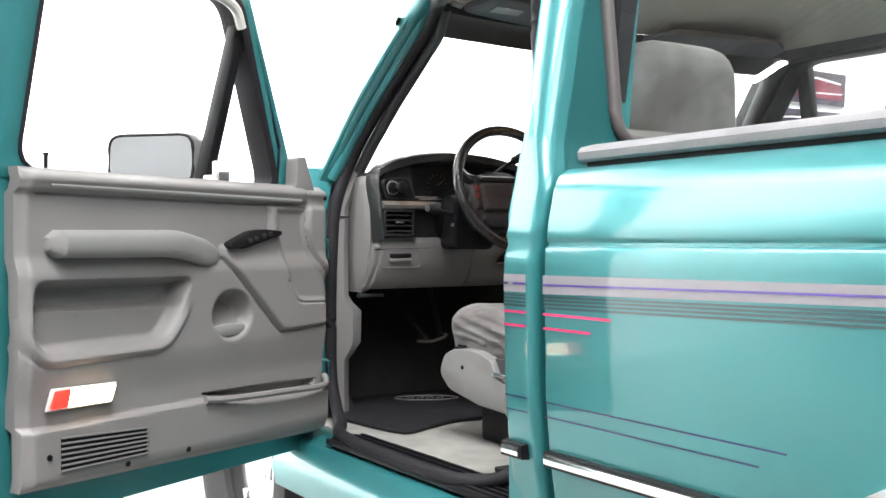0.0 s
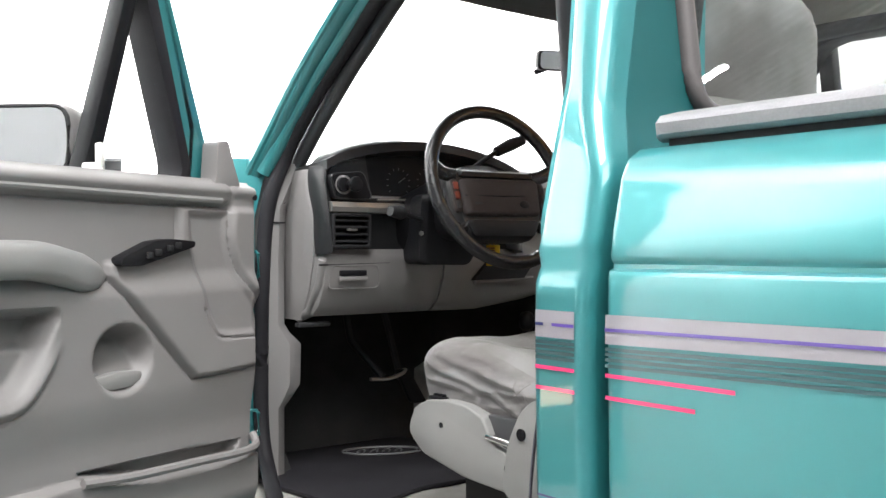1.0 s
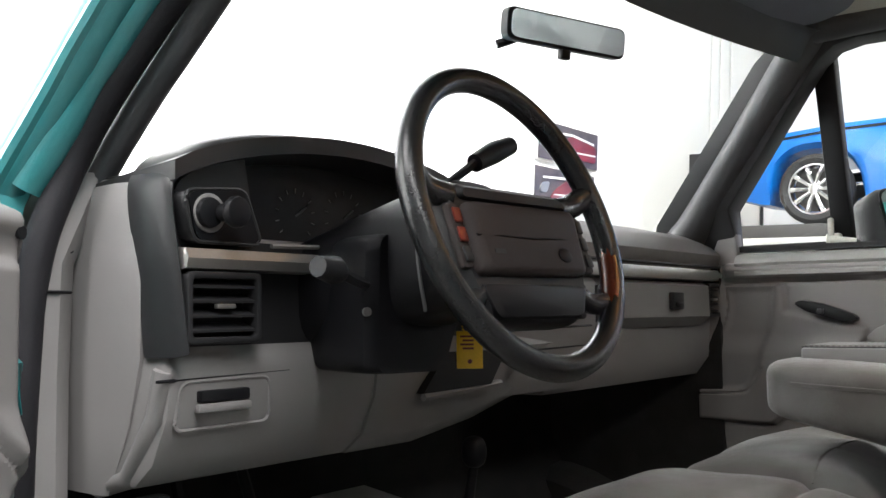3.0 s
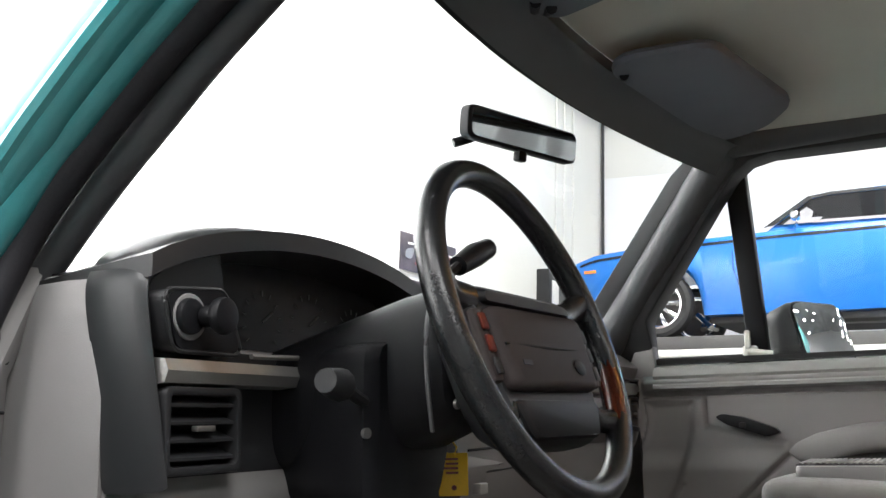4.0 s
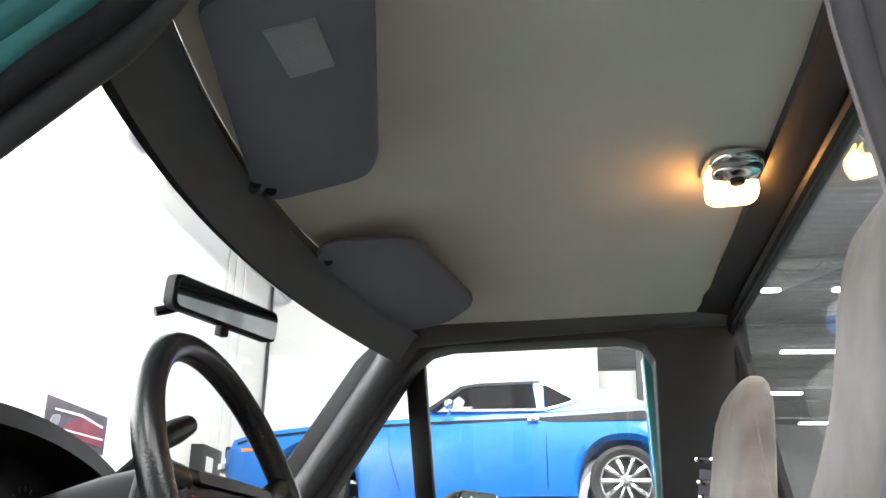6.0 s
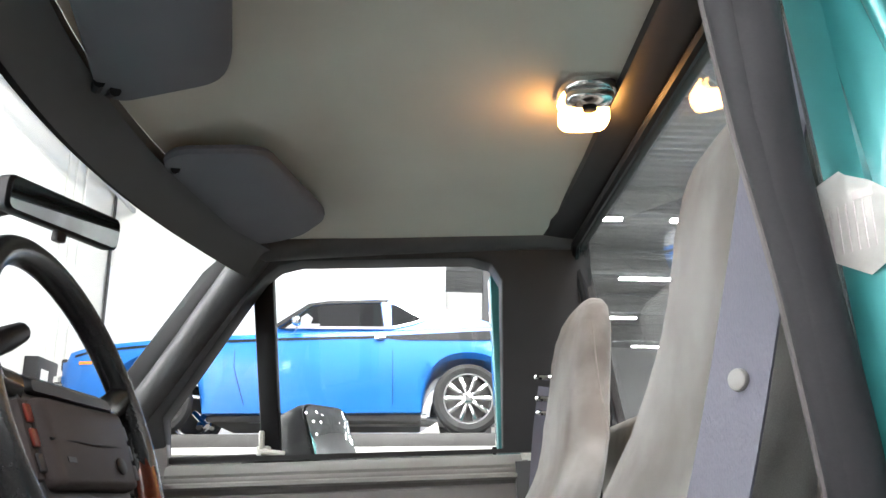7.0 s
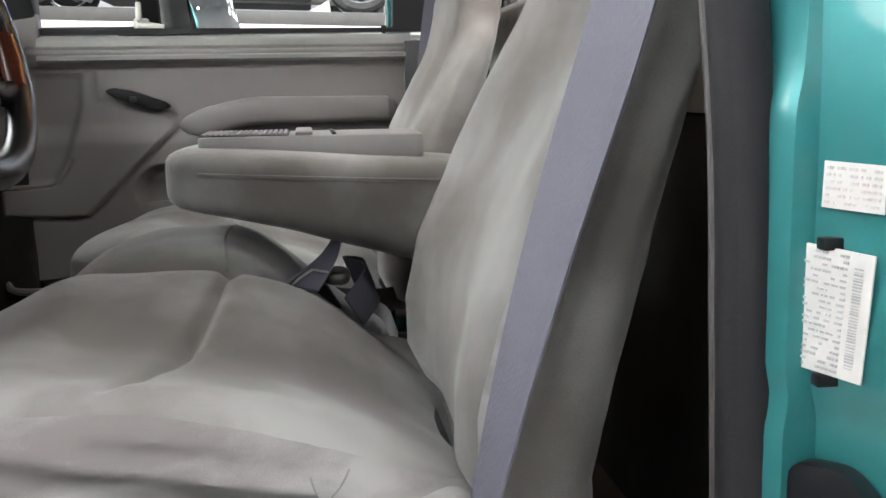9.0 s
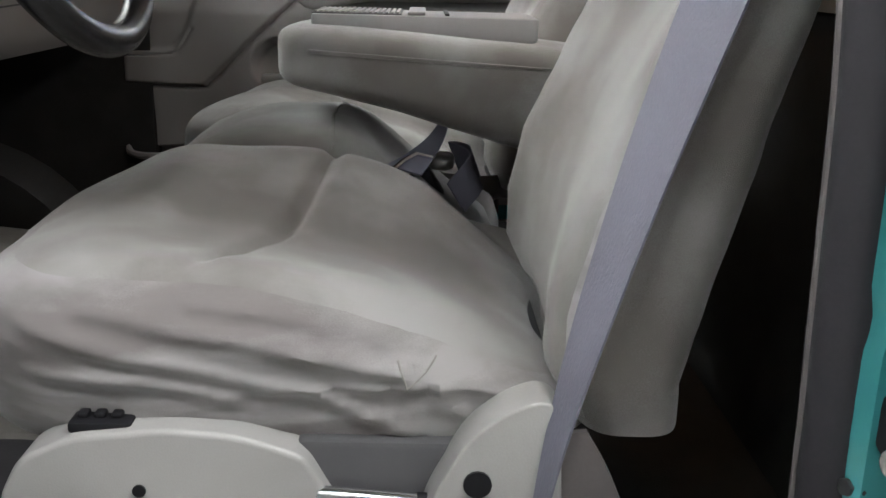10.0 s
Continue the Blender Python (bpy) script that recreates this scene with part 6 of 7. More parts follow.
def seam_on(bm, pts, direction, r=0.0022, n=10, sink=0.35):
    """A seam bead laid onto a skin: points are dropped along direction until they meet it."""
    tree = bvhtree.BVHTree.FromBMesh(bm)
    d = Vector(direction).normalized()
    out = []
    for p in smooth_path(pts, n):
        hit = tree.ray_cast(p - d * 0.5, d)[0]
        if hit:
            out.append(hit + d * r * sink)
    return tube(out, r, 5)


def valley_y(side):
    """Where the stitched valley crosses the cushion, from its outer edge inwards."""
    return 1.045 + 0.065 * min(1, max(0, (0.9 - side) / 0.8)) ** 1.4


FOLDS = [[(1.227, 0.925), (1.152, 0.905), (1.068, 0.886), (1.013, 0.881)], [(1.177, 0.938), (1.101, 0.923), (1.013, 0.910), (0.958, 0.899)], [(1.013, 0.876), (0.981, 0.862), (0.949, 0.845)], [(1.219, 0.887), (1.134, 0.885), (1.076, 0.873)], [(0.989, 0.942), (0.958, 0.907), (0.952, 0.892)], [(0.926, 0.889), (0.918, 0.867), (0.897, 0.854)], [(0.95, 0.882), (0.93, 0.904)], [(1.10, 0.94), (1.02, 0.934), (0.95, 0.92)]]


def fold_at(y, z):
    """Height of the worn folds on the cushion's outer side."""
    h = 0.0
    for line in FOLDS:
        d = min(math.hypot(y - a[0] - t * (b[0] - a[0]), z - a[1] - t * (b[1] - a[1])) for a, b in zip(line, line[1:]) for t in [max(0, min(1, ((y - a[0]) * (b[0] - a[0]) + (z - a[1]) * (b[1] - a[1])) / ((b[0] - a[0]) ** 2 + (b[1] - a[1]) ** 2)))])
        h += math.exp(-(d / 0.006) ** 2) - 0.55 * math.exp(-((d - 0.011) / 0.006) ** 2)
    return h


def cushion(x0, x1, driver):
    xo = x0 if driver else x1          # outboard edge

    def f(p):
        side = abs(p.x - xo) / (x1 - x0)
        top = step(0.86, 0.95, p.z)
        p.z -= top * (0.85 + 0.35 * side) * max(0, 1.13 - p.y) ** 2      # the whole top falls to the rear
        p.z += top * 0.010 * math.exp(-((side - 0.12) / 0.08) ** 2) * step(0.85, 1.0, p.y)
        p.z -= top * 0.026 * math.exp(-((side - 0.52) / 0.26) ** 2) * step(1.27, 1.1, p.y)
        p.z -= top * 0.008 * step(1.20, 1.31, p.y)
        p.z += top * (0.024 if driver else 0.0) * step(0.35, 0.85, side) * step(0.84, 0.95, p.y)
        p.z -= top * (0.030 if driver else 0.0) * step(1.19, 1.32, p.y) * step(0.3, 0.9, side)
        p.y -= 0.045 * step(1.0, 1.31, p.y) * max(0, 1 - side / 0.5)
        fold = max(0, 1 - abs(noise.noise(Vector((p.x * 3, p.y * 6 + p.z * 8, p.z * 26)))) * 3) ** 2
        fold2 = max(0, 1 - abs(noise.noise(Vector((p.x * 6 + 3, p.y * 15 - p.z * 24, p.z * 34 + p.y * 12)))) * 3.5) ** 2
        wr = 0.5 * fold + 0.6 * fold2 * step(1.2, 0.95, p.y) - 0.4 + 0.8 * noise.noise(Vector((p.x * 5, p.y * 11, p.z * 19)))
        # stitched valley across the cushion
        p.z -= top * 0.010 * math.exp(-((p.y - valley_y(side)) / 0.009) ** 2) * step(0.06, 0.2, side)
        p.x += (-1 if driver else 1) * 0.0035 * wr * step(0.12, 0.0, side) * step(0.96, 0.93, p.z) + (0.02 if driver else -0.02) * step(0.92, 0.82, p.z) * step(0.2, 0.0, side)
        if driver and side < 0.12:
            p.x -= 0.0032 * fold_at(p.y, p.z) * step(0.12, 0.0, side) * step(0.97, 0.94, p.z)
        p.z += 0.0022 * noise.noise(p * 14) + 0.006 * top * noise.noise(p * 6.5)
        return p
    return pillow((x0, 0.79, 0.80), (x1, 1.325, 0.957), 5.0, 220, 90, f)


def seat_back(x0, x1, driver):
    w, c = (x1 - x0) / 2, (x0 + x1) / 2
    sec = [(0.828, 0.80, 0.755, 0.80), (0.845, 0.832, 0.735, 0.93), (0.88, 0.85, 0.737, 0.96), (0.93, 0.85, 0.722, 0.96), (1.0, 0.835, 0.703, 0.96), (1.05, 0.814, 0.692, 0.96), (1.10, 0.791, 0.682, 0.96), (1.15, 0.764, 0.672, 0.96), (1.20, 0.737, 0.66, 0.955), (1.25, 0.713, 0.645, 0.92), (1.30, 0.700, 0.629, 0.82), (1.35, 0.690, 0.613, 0.71), (1.40, 0.681, 0.604, 0.66), (1.45, 0.673, 0.599, 0.635), (1.49, 0.664, 0.596, 0.60), (1.515, 0.654, 0.598, 0.545), (1.530, 0.643, 0.603, 0.46), (1.538, 0.631, 0.610, 0.34)]
    rings = []
    fine = []
    for (a, b) in zip(sec, sec[1:]):
        for k in range(4):
            t = k / 4
            fine.append([p + (q - p) * t for p, q in zip(a, b)])
    fine.append(list(sec[-1]))
    for z, yf, yb, k in fine:
        m, h = (yf + yb) / 2, (yf - yb) / 2
        ring = []
        for i in range(64):
            a = math.tau * i / 64
            px, py = math.copysign(abs(math.cos(a)) ** 0.42, math.cos(a)), math.copysign(abs(math.sin(a)) ** 0.6, math.sin(a))
            dish = -0.02 * math.exp(-(px / 0.6) ** 4) * (py > 0) * step(1.4, 1.1, z)
            p = Vector((c + (-1 if driver else 1) * (0.004 + 0.066 * step(1.20, 1.38, z)) + w * k * px, m + h * py + dish * py, z))
            p += Vector((noise.noise(p * 9), noise.noise(p * 9 + Vector((5, 0, 0))), 0)) * 0.003 + Vector((0, noise.noise(p * 34) * 0.0016, 0))
            ring.append(p)
        rings.append(ring)
    return loft(rings)


for s, lab in ((-1, "grey velour driver seat with worn pale outer bolster"), (1, "grey velour passenger seat with high integral headrest")):
    x0, x1 = (-0.682, -0.135) if s < 0 else (0.135, 0.682)
    seat = thing("bucket_seat", ((x0 + x1) / 2, 1.0, 0.62), lab, "car seat", "front seats")
    cu = cushion(x0, x1, s < 0)
    sm = [seam_on(cu, [(s * (0.682 - 0.547 * k), valley_y(k), 1.2) for k in (0.22, 0.35, 0.5, 0.65, 0.8, 0.92)], (0, 0, -1), 0.0014, 10, 0.75)]
    if s < 0:
        sm += [seam_on(cu, [(-1.0, y, z) for y, z in line], (1, 0, 0), 0.0008, 8, 0.3) for line in (((0.957, 0.904), (0.953, 0.893), (0.950, 0.882)), ((0.950, 0.884), (0.940, 0.893), (0.930, 0.904)))]
    cu.faces.ensure_lookup_table()
    for k, fc in enumerate(cu.faces):
        ring, th = k // 220, math.tau * ((k % 220) + 0.5) / 220
        fc.material_index = 1 if ring < 66 and abs(th - math.pi if s < 0 else (th + math.pi) % math.tau - math.pi) < 2.0 else 0
    q = part("cushion", cu, [VELOUR, VELOURSIDE], seat)
    part("seam", join(*sm), SEAM, q)
    bk = seat_back(x0, x1, s < 0)
    bk.faces.ensure_lookup_table()
    for k, fc in enumerate(bk.faces):
        ring, i = k // 64, k % 64
        fc.material_index = 1 if 4 < ring < 34 and i in ((25, 26) if s < 0 else (5, 6)) else 0
    sm = [seam_on(bk, [(-s * 1.0, 0.64, z) for z in (1.2, 1.35, 1.48)], (s, 0, 0), 0.0018)]
    q = part("backrest", bk, [VELOUR, VELOURSIDE], seat)
    part("seam", join(*sm), SEAM, q)
    part("seat_riser", box((min(s * 0.25, s * 0.62), 0.86, 0.62), (max(s * 0.25, s * 0.62), 1.16, 0.80), 0.01), BLACK, seat)
    part("seat_pan", box((min(s * 0.19, s * 0.64), 0.82, 0.79), (max(s * 0.19, s * 0.64), 1.20, 0.83), 0.01), DARKGREY, seat)
    part("seat_rail", box((min(s * 0.60, s * 0.635), 0.80, 0.77), (max(s * 0.60, s * 0.635), 1.1, 0.788)), SATIN, seat)
    xa, xb = min(s * 0.669, s * 0.709), max(s * 0.669, s * 0.709)
    va0, va1 = min(s * 0.646, s * 0.69), max(s * 0.646, s * 0.69)
    VAL = rounded([(1.240, 0.800), (1.224, 0.832), (1.186, 0.850), (1.12, 0.857), (1.07, 0.853), (1.022, 0.838), (1.012, 0.82), (0.998, 0.795), (0.97, 0.788), (0.93, 0.778), (0.914, 0.765), (0.92, 0.716), (1.075, 0.724), (1.20, 0.748), (1.24, 0.78)], 0.012)
    va = part("side_valance", prism(VAL, "x", va0, va1, 0.011, 3), LIGHTPLASTIC, seat, "pale grey plastic seat side cover")
    part("valance_screw", disc((s * 0.6895, 1.139, 0.809), (s, 0, 0), 0.005, 0.002, 12), BLACK, va)
    part("seat_switch", join(box((min(s * 0.659, s * 0.682), 1.145, 0.848), (max(s * 0.659, s * 0.682), 1.190, 0.857), 0.003), *[box((min(s * 0.664, s * 0.674), 1.153 + 0.012 * k, 0.856), (max(s * 0.664, s * 0.674), 1.161 + 0.012 * k, 0.861), 0.002) for k in range(3)]), BLACK, va, "black seat adjuster switch")
    part("lever_slot", box((min(s * 0.674, s * 0.6912), 0.925, 0.752), (max(s * 0.674, s * 0.6912), 0.965, 0.766), 0.003), BLACK, va)
    REC = rounded([(0.858, 0.892), (0.845, 0.886), (0.840, 0.81), (0.842, 0.72), (0.915, 0.705), (0.95, 0.73), (0.936, 0.808), (0.908, 0.862), (0.881, 0.884)], 0.014)
    rc = part("recliner_cover", prism(REC, "x", xa, xb, 0.012, 3), LIGHTPLASTIC, seat, "pale grey plastic recliner cover")
    part("recliner_hole", disc((s * 0.7085, 0.900, 0.829), (s, 0, 0), 0.010, 0.003, 16), BLACK, rc)
    part("rail_lever", tube([(s * 0.686, 1.012, 0.806), (s * 0.69, 0.98, 0.806), (s * 0.69, 0.940, 0.803)], 0.0065, 10), CHROME, seat, "chrome seat slide lever")
    part("lever_tip", tube([(s * 0.69, 0.942, 0.803), (s * 0.69, 0.925, 0.802)], 0.0075, 10), BLACK, seat)
    part("valance_gap", box((min(s * 0.634, s * 0.674), 0.90, 0.74), (max(s * 0.634, s * 0.674), 1.03, 0.842), 0.006), TRIMGREY, seat, "dark cloth skirt under the cushion")

# middle seat and folded armrest
mid = thing("middle_seat", (0, 1.0, 0.74), "grey velour middle seat cushion", "car seat")
mc = pillow((-0.16, 0.84, 0.78), (0.16, 1.258, 0.984), 5, 48, 24, lambda p: p + Vector((0, 0, -(0.016 * step(1.13, 1.25, p.y) + 0.12 * step(1.06, 0.86, p.y)) * step(0.85, 0.93, p.z))))
ms = seam_on(mc, [(-0.15, 1.05, 1.2), (0.0, 1.06, 1.2), (0.15, 1.05, 1.2)], (0, 0, -1))
q = part("cushion", mc, VELOUR, mid)
part("seam", ms, SEAM, q)
part("support", box((-0.15, 0.86, 0.70), (0.15, 1.2, 0.80), 0.01), BLACK, mid)
arm = thing("centre_armrest", (0, 0.93, 0.93), "folded-down grey velour centre armrest with a ribbed tray", "armrest")


def arm_bend(p):
    t = (p.y - 0.70) / 0.42
    lo = 0.935 + 0.085 * step(0.0, 1.0, t)
    hi = 1.076 + 0.030 * t
    k = (p.z - 0.93) / 0.17
    p.z = lo + (hi - lo) * k
    p += Vector((noise.noise(p * 11), 0, noise.noise(p * 11 + Vector((3, 0, 0))))) * 0.002
    return p


am = pillow((-0.132, 0.68, 0.93), (0.132, 1.126, 1.10), 5.5, 72, 32, arm_bend)
sm = [seam_on(am, [(-1, y, 1.052 + 0.022 * (y - 0.7) / 0.42) for y in (0.72, 0.85, 1.0, 1.08)], (1, 0, 0), 0.003)]
q = part("pad", am, VELOUR, arm)
part("piping", join(*sm), VELOUR, q)
tray = part("tray", prism(rounded([(-0.075, 0.80), (0.085, 0.80), (0.085, 1.085), (-0.075, 1.085)], 0.02), "z", 1.083, 1.1135, 0.004), GREYPLASTIC, arm, "grey plastic tray lid")
part("grille_well", box((-0.064, 0.972, 1.1136), (0.072, 1.083, 1.1146)), BLACK, tray)
for k in range(16):
    part("rib", box((-0.06, 0.975 + 0.0068 * k, 1.1147), (0.068, 0.9788 + 0.0068 * k, 1.1165)), GREYPLASTIC, tray)
part("tray_latch", box((-0.065, 0.942, 1.1136), (0.075, 0.964, 1.1185), 0.002), GREYPLASTIC, tray)
part("tray_button", box((-0.06, 0.912, 1.1136), (0.07, 0.918, 1.1160), 0.001), BLACK, tray)
# seat belts


def strap(pts, width, across, thick=0.0022):
    """A flat belt along points, across giving its width direction."""
    P = smooth_path(pts, 10)
    A = Vector(across).normalized()
    rings = []
    for i, p in enumerate(P):
        d = (P[min(i + 1, len(P) - 1)] - P[max(i - 1, 0)]).normalized()
        a = (A - d * A.dot(d)).normalized()
        n = d.cross(a)
        w = width(i / (len(P) - 1)) if callable(width) else width
        rings.append([p + a * w / 2 + n * thick / 2, p - a * w / 2 + n * thick / 2, p - a * w / 2 - n * thick / 2, p + a * w / 2 - n * thick / 2])
    return loft(rings)


belt = thing("seat_belt", (-0.745, 0.84, 0.72), "grey woven driver seat belt hanging beside the seat", "seat belt", "seat belts")
part("webbing", strap([(-0.735, 0.640, 1.62), (-0.705, 0.668, 1.50), (-0.692, 0.688, 1.43), (-0.688, 0.709, 1.344), (-0.688, 0.729, 1.27), (-0.688, 0.750, 1.197), (-0.689, 0.775, 1.12), (-0.696, 0.801, 1.04), (-0.708, 0.828, 0.95), (-0.717, 0.846, 0.88), (-0.7205, 0.857, 0.82), (-0.7215, 0.864, 0.76), (-0.7215, 0.868, 0.70)], lambda t: 0.054 - 0.042 * step(0.42, 0.92, t), (0.85, 0.52, 0)), BELT, belt)
part("belt_stop", disc((-0.690, 0.733, 1.252), (-0.52, 0.85, 0.05), 0.008, 0.006, 20, 0.002), LIGHTPLASTIC, belt, "pale plastic belt stop button")
part("belt_sleeve", strap([(-0.704, 0.832, 0.868), (-0.706, 0.826, 0.83), (-0.706, 0.815, 0.76), (-0.704, 0.80, 0.64)], lambda t: 0.012 + 0.085 * t, (0.1, 1, 0), 0.006), GASKET, belt)
part("belt_guide", pillow((-0.775, 0.615, 1.585), (-0.725, 0.675, 1.635), 4), BLACK, belt)
belt2 = thing("seat_belt", (0.745, 0.70, 0.72), "dark passenger seat belt along the pillar", "seat belt", "seat belts")
part("webbing", strap([(0.742, 0.66, 1.42), (0.752, 0.68, 1.30), (0.762, 0.70, 1.1), (0.765, 0.72, 0.75)], 0.046, (0.1, 1, 0)), BELT, belt2)
part("belt_guide", join(*[tube(smooth_path([(0.75, 0.68, z), (0.72, 0.69, z - 0.005), (0.70, 0.665, z - 0.01), (0.73, 0.63, z - 0.008)], 5), 0.006, 8) for z in (1.445, 1.40, 1.37)]), CHROME, belt2, "dark metal belt guide loops")
bu = thing("belt_buckles", (-0.06, 0.9, 0.80), "black belt buckles and loose webbing between the seats", "seat belt")
for x, y, z, k in ((-0.115, 0.90, 0.80, 12), (-0.02, 0.88, 0.80, -8), (0.06, 0.90, 0.80, 5)):
    b = join(box((-0.014, -0.010, 0.0), (0.014, 0.010, 0.075), 0.004), box((-0.021, -0.013, 0.070), (0.021, 0.013, 0.135), 0.006))
    b.transform(Matrix.Translation((x, y, z)) @ Matrix.Rotation(radians(-30), 4, "X") @ Matrix.Rotation(radians(k), 4, "Y"))
    part("buckle", b, BLACK, bu)
part("tongue_web", strap([(-0.15, 0.965, 0.935), (-0.11, 0.945, 0.945), (-0.085, 0.925, 0.965), (-0.070, 0.91, 0.995)], lambda t: 0.045 * (1 - 0.9 * t) + 0.003, (0.6, 1, 0.2)), BELT, bu)
part("tongue", tube([(-0.175, 0.995, 0.925), (-0.14, 0.965, 0.945), (-0.12, 0.95, 0.95), (-0.115, 0.93, 0.945)], 0.003, 6), CHROME, bu)
part("loose_web", strap([(-0.14, 0.90, 0.90), (-0.09, 0.875, 0.925), (-0.03, 0.90, 0.93), (0.02, 0.87, 0.915), (0.08, 0.89, 0.90)], 0.044, (0.1, 0.4, 1)), BELT, bu)
part("buckle_face", pillow((-0.075, 0.90, 0.918), (-0.025, 0.935, 0.94), 3), SATIN, bu)

# ---- blue coupe on its lift ----
W = Matrix.Translation((0, 0.5, 2.198)) @ pose(0, 0, 0, -1.4) @ Matrix.Translation((0, -0.5, -2.155))
bc = thing("blue_coupe", (8.9, 2.0, 1.82), "bright blue muscle coupe with a black side stripe on a lift", "car", frame_of=W)
AXLES, CX, HALF = (0.505, 3.47), 8.93, 0.93


def lerp_table(tab, y):
    for (a, *p), (b, *q) in zip(tab, tab[1:]):
        if y <= b:
            t = (y - a) / (b - a)
            return [m + (n - m) * t for m, n in zip(p, q)]
    return list(tab[-1][1:])


DECKLINE = [(-0.80, 2.70, 0.80), (-0.72, 2.83, 0.88), (-0.3, 2.855, 0.93), (0.3, 2.865, 0.95), (1.2, 2.825, 0.93), (2.4, 2.80, 0.92), (3.3, 2.765, 0.92), (4.1, 2.69, 0.90), (4.3, 2.63, 0.87), (4.38, 2.50, 0.80)]


def hull_ring(y):
    top, hw = lerp_table(DECKLINE, y)
    lo = 2.03 + 0.10 * step(3.9, 4.38, y) + 0.14 * step(-0.2, -0.8, y)
    for a in AXLES:
        q = abs(y - a) / 0.425
        if q < 1:
            lo = max(lo, 2.12 + 0.42 * (1 - q ** 2.3) ** 0.45)
    side = [(0.93, lo), (0.965, lo + (2.38 - lo) * 0.5 if lo < 2.3 else lo + 0.03), (1.0, max(2.42, lo + 0.05)), (1.0, max(2.52, lo + 0.08)), (0.985, top - 0.115), (0.975, top - 0.06), (0.95, top - 0.02), (0.86, top), (0.4, top + 0.02)]
    pts = [(-k * hw, z) for k, z in side] + [(k * hw, z) for k, z in reversed(side)]
    return [(CX + x, y, z) for x, z in pts]


ys = sorted(set([-0.80 + 5.18 * i / 130 for i in range(131)]))
body = part("body", loft([hull_ring(y) for y in ys]), BLUE, bc)
cab = loft([[(CX + s * x, y, z) for s in (1,) for x, y, z in ring] for ring in (
    [(-0.78, 2.44, 2.79), (-0.70, 2.07, 3.095), (-0.69, 1.86, 3.140), (-0.69, 1.40, 3.160), (-0.70, 1.08, 3.142), (-0.74, 0.62, 3.025), (-0.80, 0.15, 2.865)],
    [(0.78, 2.44, 2.79), (0.70, 2.07, 3.095), (0.69, 1.86, 3.140), (0.69, 1.40, 3.160), (0.70, 1.08, 3.142), (0.74, 0.62, 3.025), (0.80, 0.15, 2.865)])])
part("cabin", cab, BLUE, bc)


def pane(pts, mat, name, off=0.006, lab="", parent=None, th=0.01):
    """A flat piece on the cabin's near side: points are y, z; x follows its lean."""
    b = prism(pts, "x", 0, th)
    for v in b.verts:
        lean_x = CX - 0.80 + 0.10 * (v.co.z - 2.80) / 0.30
        v.co.x += lean_x - off - th
    return part(name, b, mat, parent or bc, lab)


# opaque panes: the cabin's darkness is in their colour, no interior behind
pane([(2.34, 2.850), (2.03, 3.085), (1.90, 3.108), (1.35, 3.122), (1.31, 2.850)], CABINSHADE, "side_window", 0.004, "open side window with the cabin's shade painted near-black")
pane([(1.245, 3.108), (1.235, 2.862), (1.05, 2.905), (0.93, 2.945), (1.02, 3.02)], CABINSHADE, "quarter_glass", 0.004)
pane([(2.46, 2.83), (2.06, 3.115), (1.86, 3.145), (1.28, 3.155), (1.28, 3.128), (1.88, 3.112), (2.02, 3.092), (2.36, 2.85)], BLACK, "roof_trim", 0.012)
pane([(1.335, 3.128), (1.27, 3.128), (1.245, 2.845), (1.305, 2.845)], WHITEPLASTIC, "pillar_chrome", 0.014, "bright pillar trim")
pane([(1.27, 3.130), (1.20, 3.126), (0.90, 2.945), (1.03, 2.895), (1.25, 2.845), (1.25, 2.862), (1.05, 2.908), (0.945, 2.946), (1.21, 3.108), (1.27, 3.112)], CHROME, "quarter_trim", 0.014)
pane([(2.02, 2.846), (1.31, 2.840), (1.31, 2.868), (1.98, 2.872)], LEDGE, "door_top", 0.012, "pale inner door top seen in the open window")
# reflection in the wing glass painted as an opaque pale grey shape
pane([(2.28, 2.85), (2.07, 3.01), (2.01, 2.96), (2.03, 2.90), (1.93, 2.90), (1.97, 2.85)], LEDGE, "wing_glare", 0.012, "hazy light reflection on the wing glass, painted as a grey pane")


def coupe_band(y0, y1, f, mat, name, out=0.003):
    """A stripe on the near flank between heights f(y)."""
    def g(u, v):
        y = y0 + (y1 - y0) * u
        a, b = f(y)
        top, hw = lerp_table(DECKLINE, y)
        z = a + (b - a) * v
        k = 1.0 if z < top - 0.2 else 1.0 - 0.015 * min(1, (z - top + 0.2) / 0.09) - 0.012 * max(0, (z - top + 0.115) / 0.06)
        return (CX - k * hw - out, y, z)
    return part(name, sheet(g, 50, 4), mat, bc)


coupe_band(-0.70, 4.25, lambda y: (lerp_table(DECKLINE, y)[0] - 0.06 - lerp_table([(-1, 0.105), (0.3, 0.10), (1.15, 0.055), (1.3, 0.03), (4.3, 0.028)], y)[0], lerp_table(DECKLINE, y)[0] - 0.062), BLACK, "side_stripe", 0.006)
coupe_band(4.07, 4.20, lambda y: (2.49, 2.52), ORANGE, "marker_lamp", 0.012)
for y in (2.73, 1.225):
    part("door_gap", tube([(CX - lerp_table(DECKLINE, y)[1] - 0.001, y, 2.62), (CX - lerp_table(DECKLINE, y)[1] - 0.002, y, 2.45), (CX - 0.965 * lerp_table(DECKLINE, y)[1] + 0.001, y - (0.10 if y > 2 else 0), 2.10)], 0.003, 6), BLACK, bc)
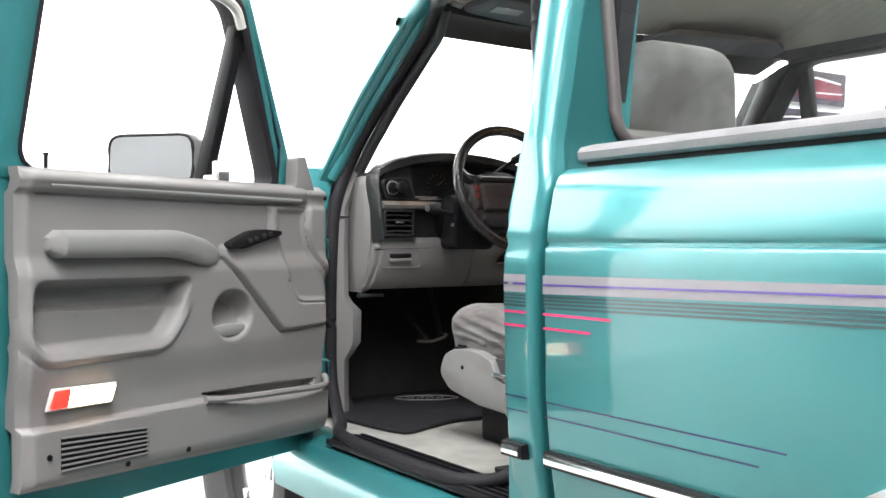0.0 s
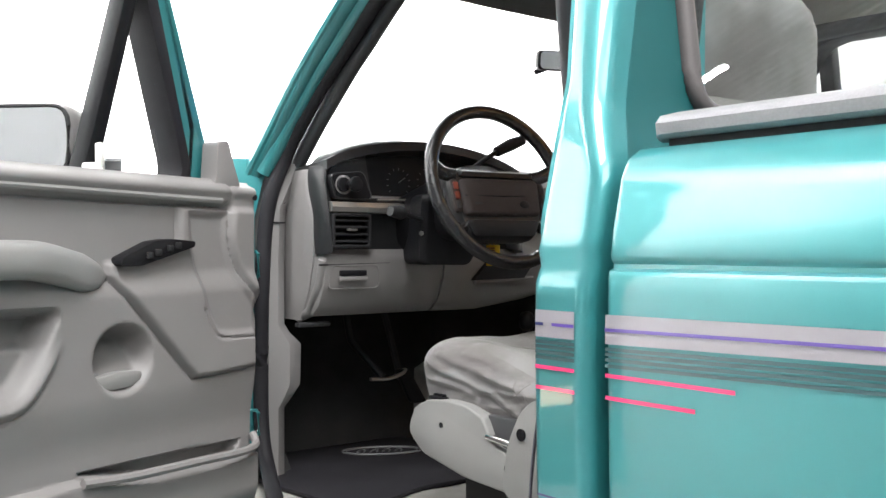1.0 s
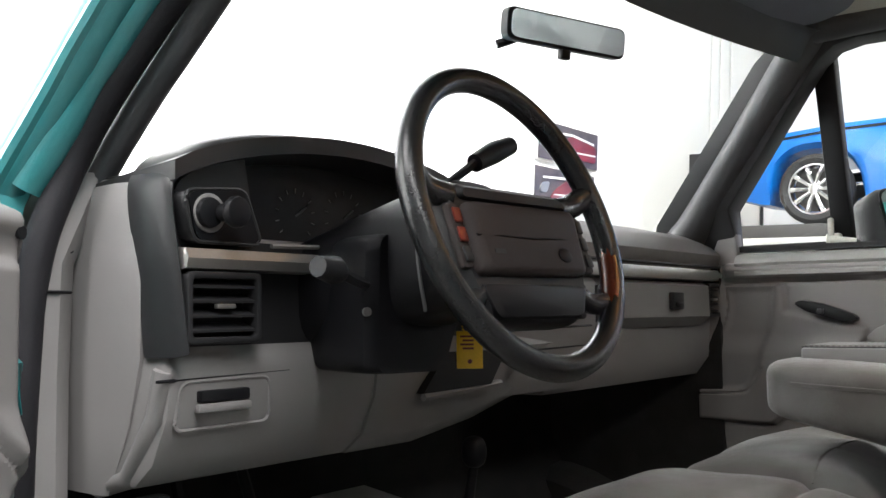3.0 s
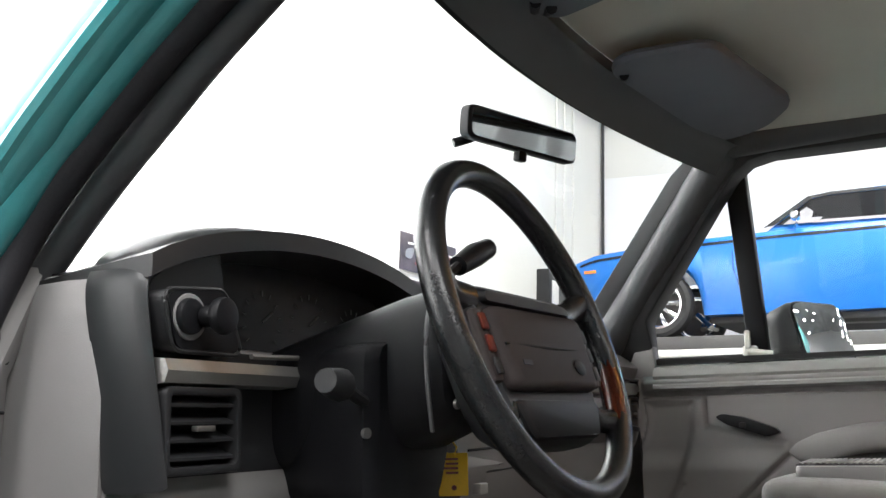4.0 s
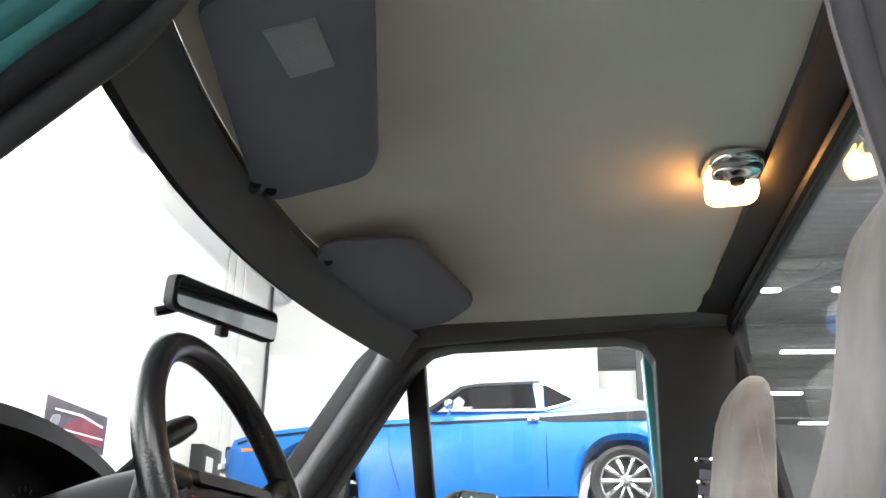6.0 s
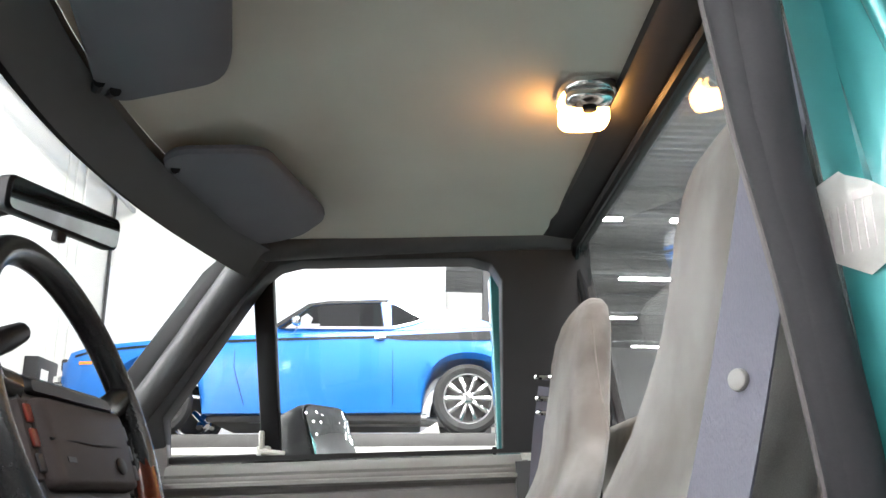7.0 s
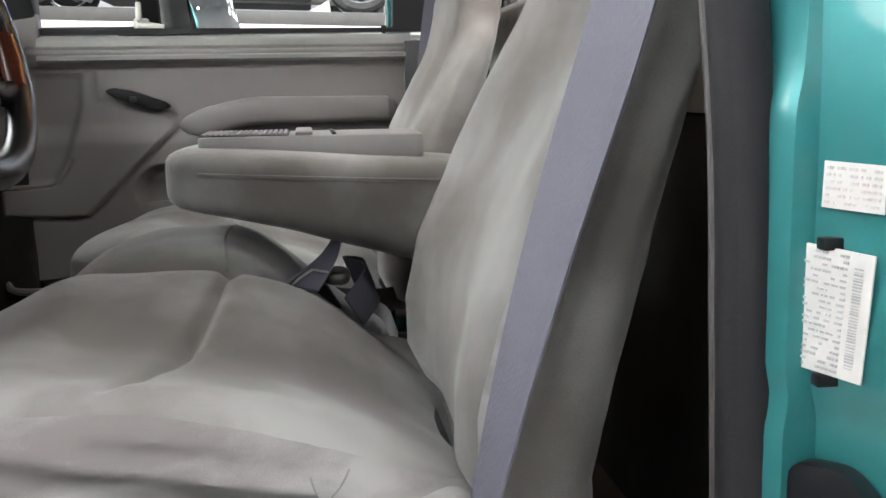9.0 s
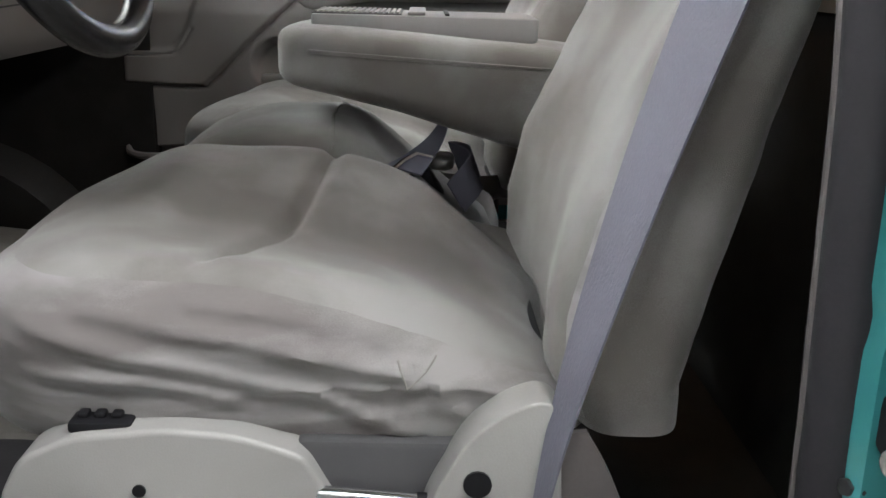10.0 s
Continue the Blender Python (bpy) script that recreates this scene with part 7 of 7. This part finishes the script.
part("door_handle", box((CX - HALF - 0.025, 1.29, 2.715), (CX - HALF + 0.01, 1.40, 2.76), 0.01), CHROME, bc)
part("side_mirror", join(pillow((CX - 1.03, 2.10, 2.85), (CX - 0.90, 2.19, 2.94), 3), tube([(CX - 0.95, 2.14, 2.83), (CX - 0.88, 2.17, 2.79)], 0.012, 8)), CHROME, bc, "bright bullet side mirror")
part("front_bumper", pillow((CX - 0.88, 4.33, 2.30), (CX + 0.88, 4.46, 2.40), 6), CHROME, bc)
part("headlamp_bezel", box((CX - 0.80, 4.34, 2.44), (CX + 0.80, 4.40, 2.56), 0.02), DARKGREY, bc)
part("exhaust_pipe", join(tube([(8.3, 0.9, 2.0), (8.3, 2.6, 1.99), (8.35, 2.9, 2.02)], 0.035, 10), tube([(8.6, 0.2, 1.98), (8.6, 2.4, 2.0)], 0.05, 10)), SATIN, bc)
part("under_frame", box((8.25, 0.95, 1.96), (9.6, 3.0, 2.03), 0.02), SHADOWSTEEL, bc)
part("suspension", join(*[tube([(8.25 + 0.1 * k, 3.0 + 0.1 * (k % 2), 1.92), (8.6, 3.2 - 0.1 * k, 2.08)], 0.03, 8) for k in range(4)]), CHROME, bc, "bright front suspension arms")


def coupe_wheel(x, y):
    s = -1 if x < CX else 1
    c = Vector((x, y, 2.155))
    R = 0.335
    prof = [(0.235, 0.095), (0.29, 0.115), (0.325, 0.10), (R, 0.06), (R, -0.06), (0.325, -0.10), (0.29, -0.115), (0.235, -0.095)]
    ty = part("tyre", loft([[(c.x + w, c.y + q * math.cos(a * math.tau / 40), c.z + q * math.sin(a * math.tau / 40)) for q, w in prof] for a in range(40)], False, True), TYRE, bc)
    rimp = [(0.24, 0.10), (0.225, 0.10), (0.215, 0.02), (0.215, -0.08), (0.24, -0.08)]
    part("rim", loft([[(c.x + s * w, c.y + q * math.cos(a * math.tau / 40), c.z + q * math.sin(a * math.tau / 40)) for q, w in rimp] for a in range(40)], False, True), CHROME, ty)
    for k in range(10):
        a = k * math.tau / 10
        d = Vector((0, math.cos(a), math.sin(a)))
        t = Vector((0, -math.sin(a), math.cos(a)))
        pts = [c + Vector((s * 0.085, 0, 0)) + d * 0.045, c + Vector((s * 0.095, 0, 0)) + d * 0.13, c + Vector((s * 0.075, 0, 0)) + d * 0.215]
        part("spoke", tube(pts, lambda q: 0.019 + 0.012 * q, 8), CHROME, ty)
    part("hub_cap", disc(c + Vector((s * 0.05, 0, 0)), (s, 0, 0), 0.055, 0.06, 20, 0.008), CHROME, ty)
    part("brake_disc", disc(c + Vector((s * 0.0, 0, 0)), (s, 0, 0), 0.205, 0.01, 28), SHADOWSTEEL, ty)


for x in (CX - 0.80, CX + 0.80):
    for y in AXLES:
        coupe_wheel(x, y)
lift = thing("car_lift", (8.9, 2.0, 0), "raised grey steel vehicle lift with two runways", "vehicle lift", frame_of=W)
for x in (7.86, 9.48):
    rn = part("runway", box((x, -1.6, 1.70), (x + 0.52, 4.75, 1.82), 0.01), SHADOWSTEEL, lift)
    part("runway_edge", box((x - 0.012, -1.6, 1.63), (x + 0.53, 4.75, 1.698), 0.004), WHITEPLASTIC, rn, "bright lower runway flange")
    for y in (-1.55, 4.6):
        part("post", box((x + 0.15, y, -0.14), (x + 0.33, y + 0.14, 1.63), 0.01), STEEL, lift)
part("cross_beam", box((7.86, 0.95, 1.60), (10.0, 1.15, 1.69), 0.01), STEEL, lift)
part("wheel_chock", prism([(0.78, 1.82), (0.98, 1.82), (0.80, 1.93)], "x", 7.95, 8.3, 0.01), WHITEPLASTIC, lift)
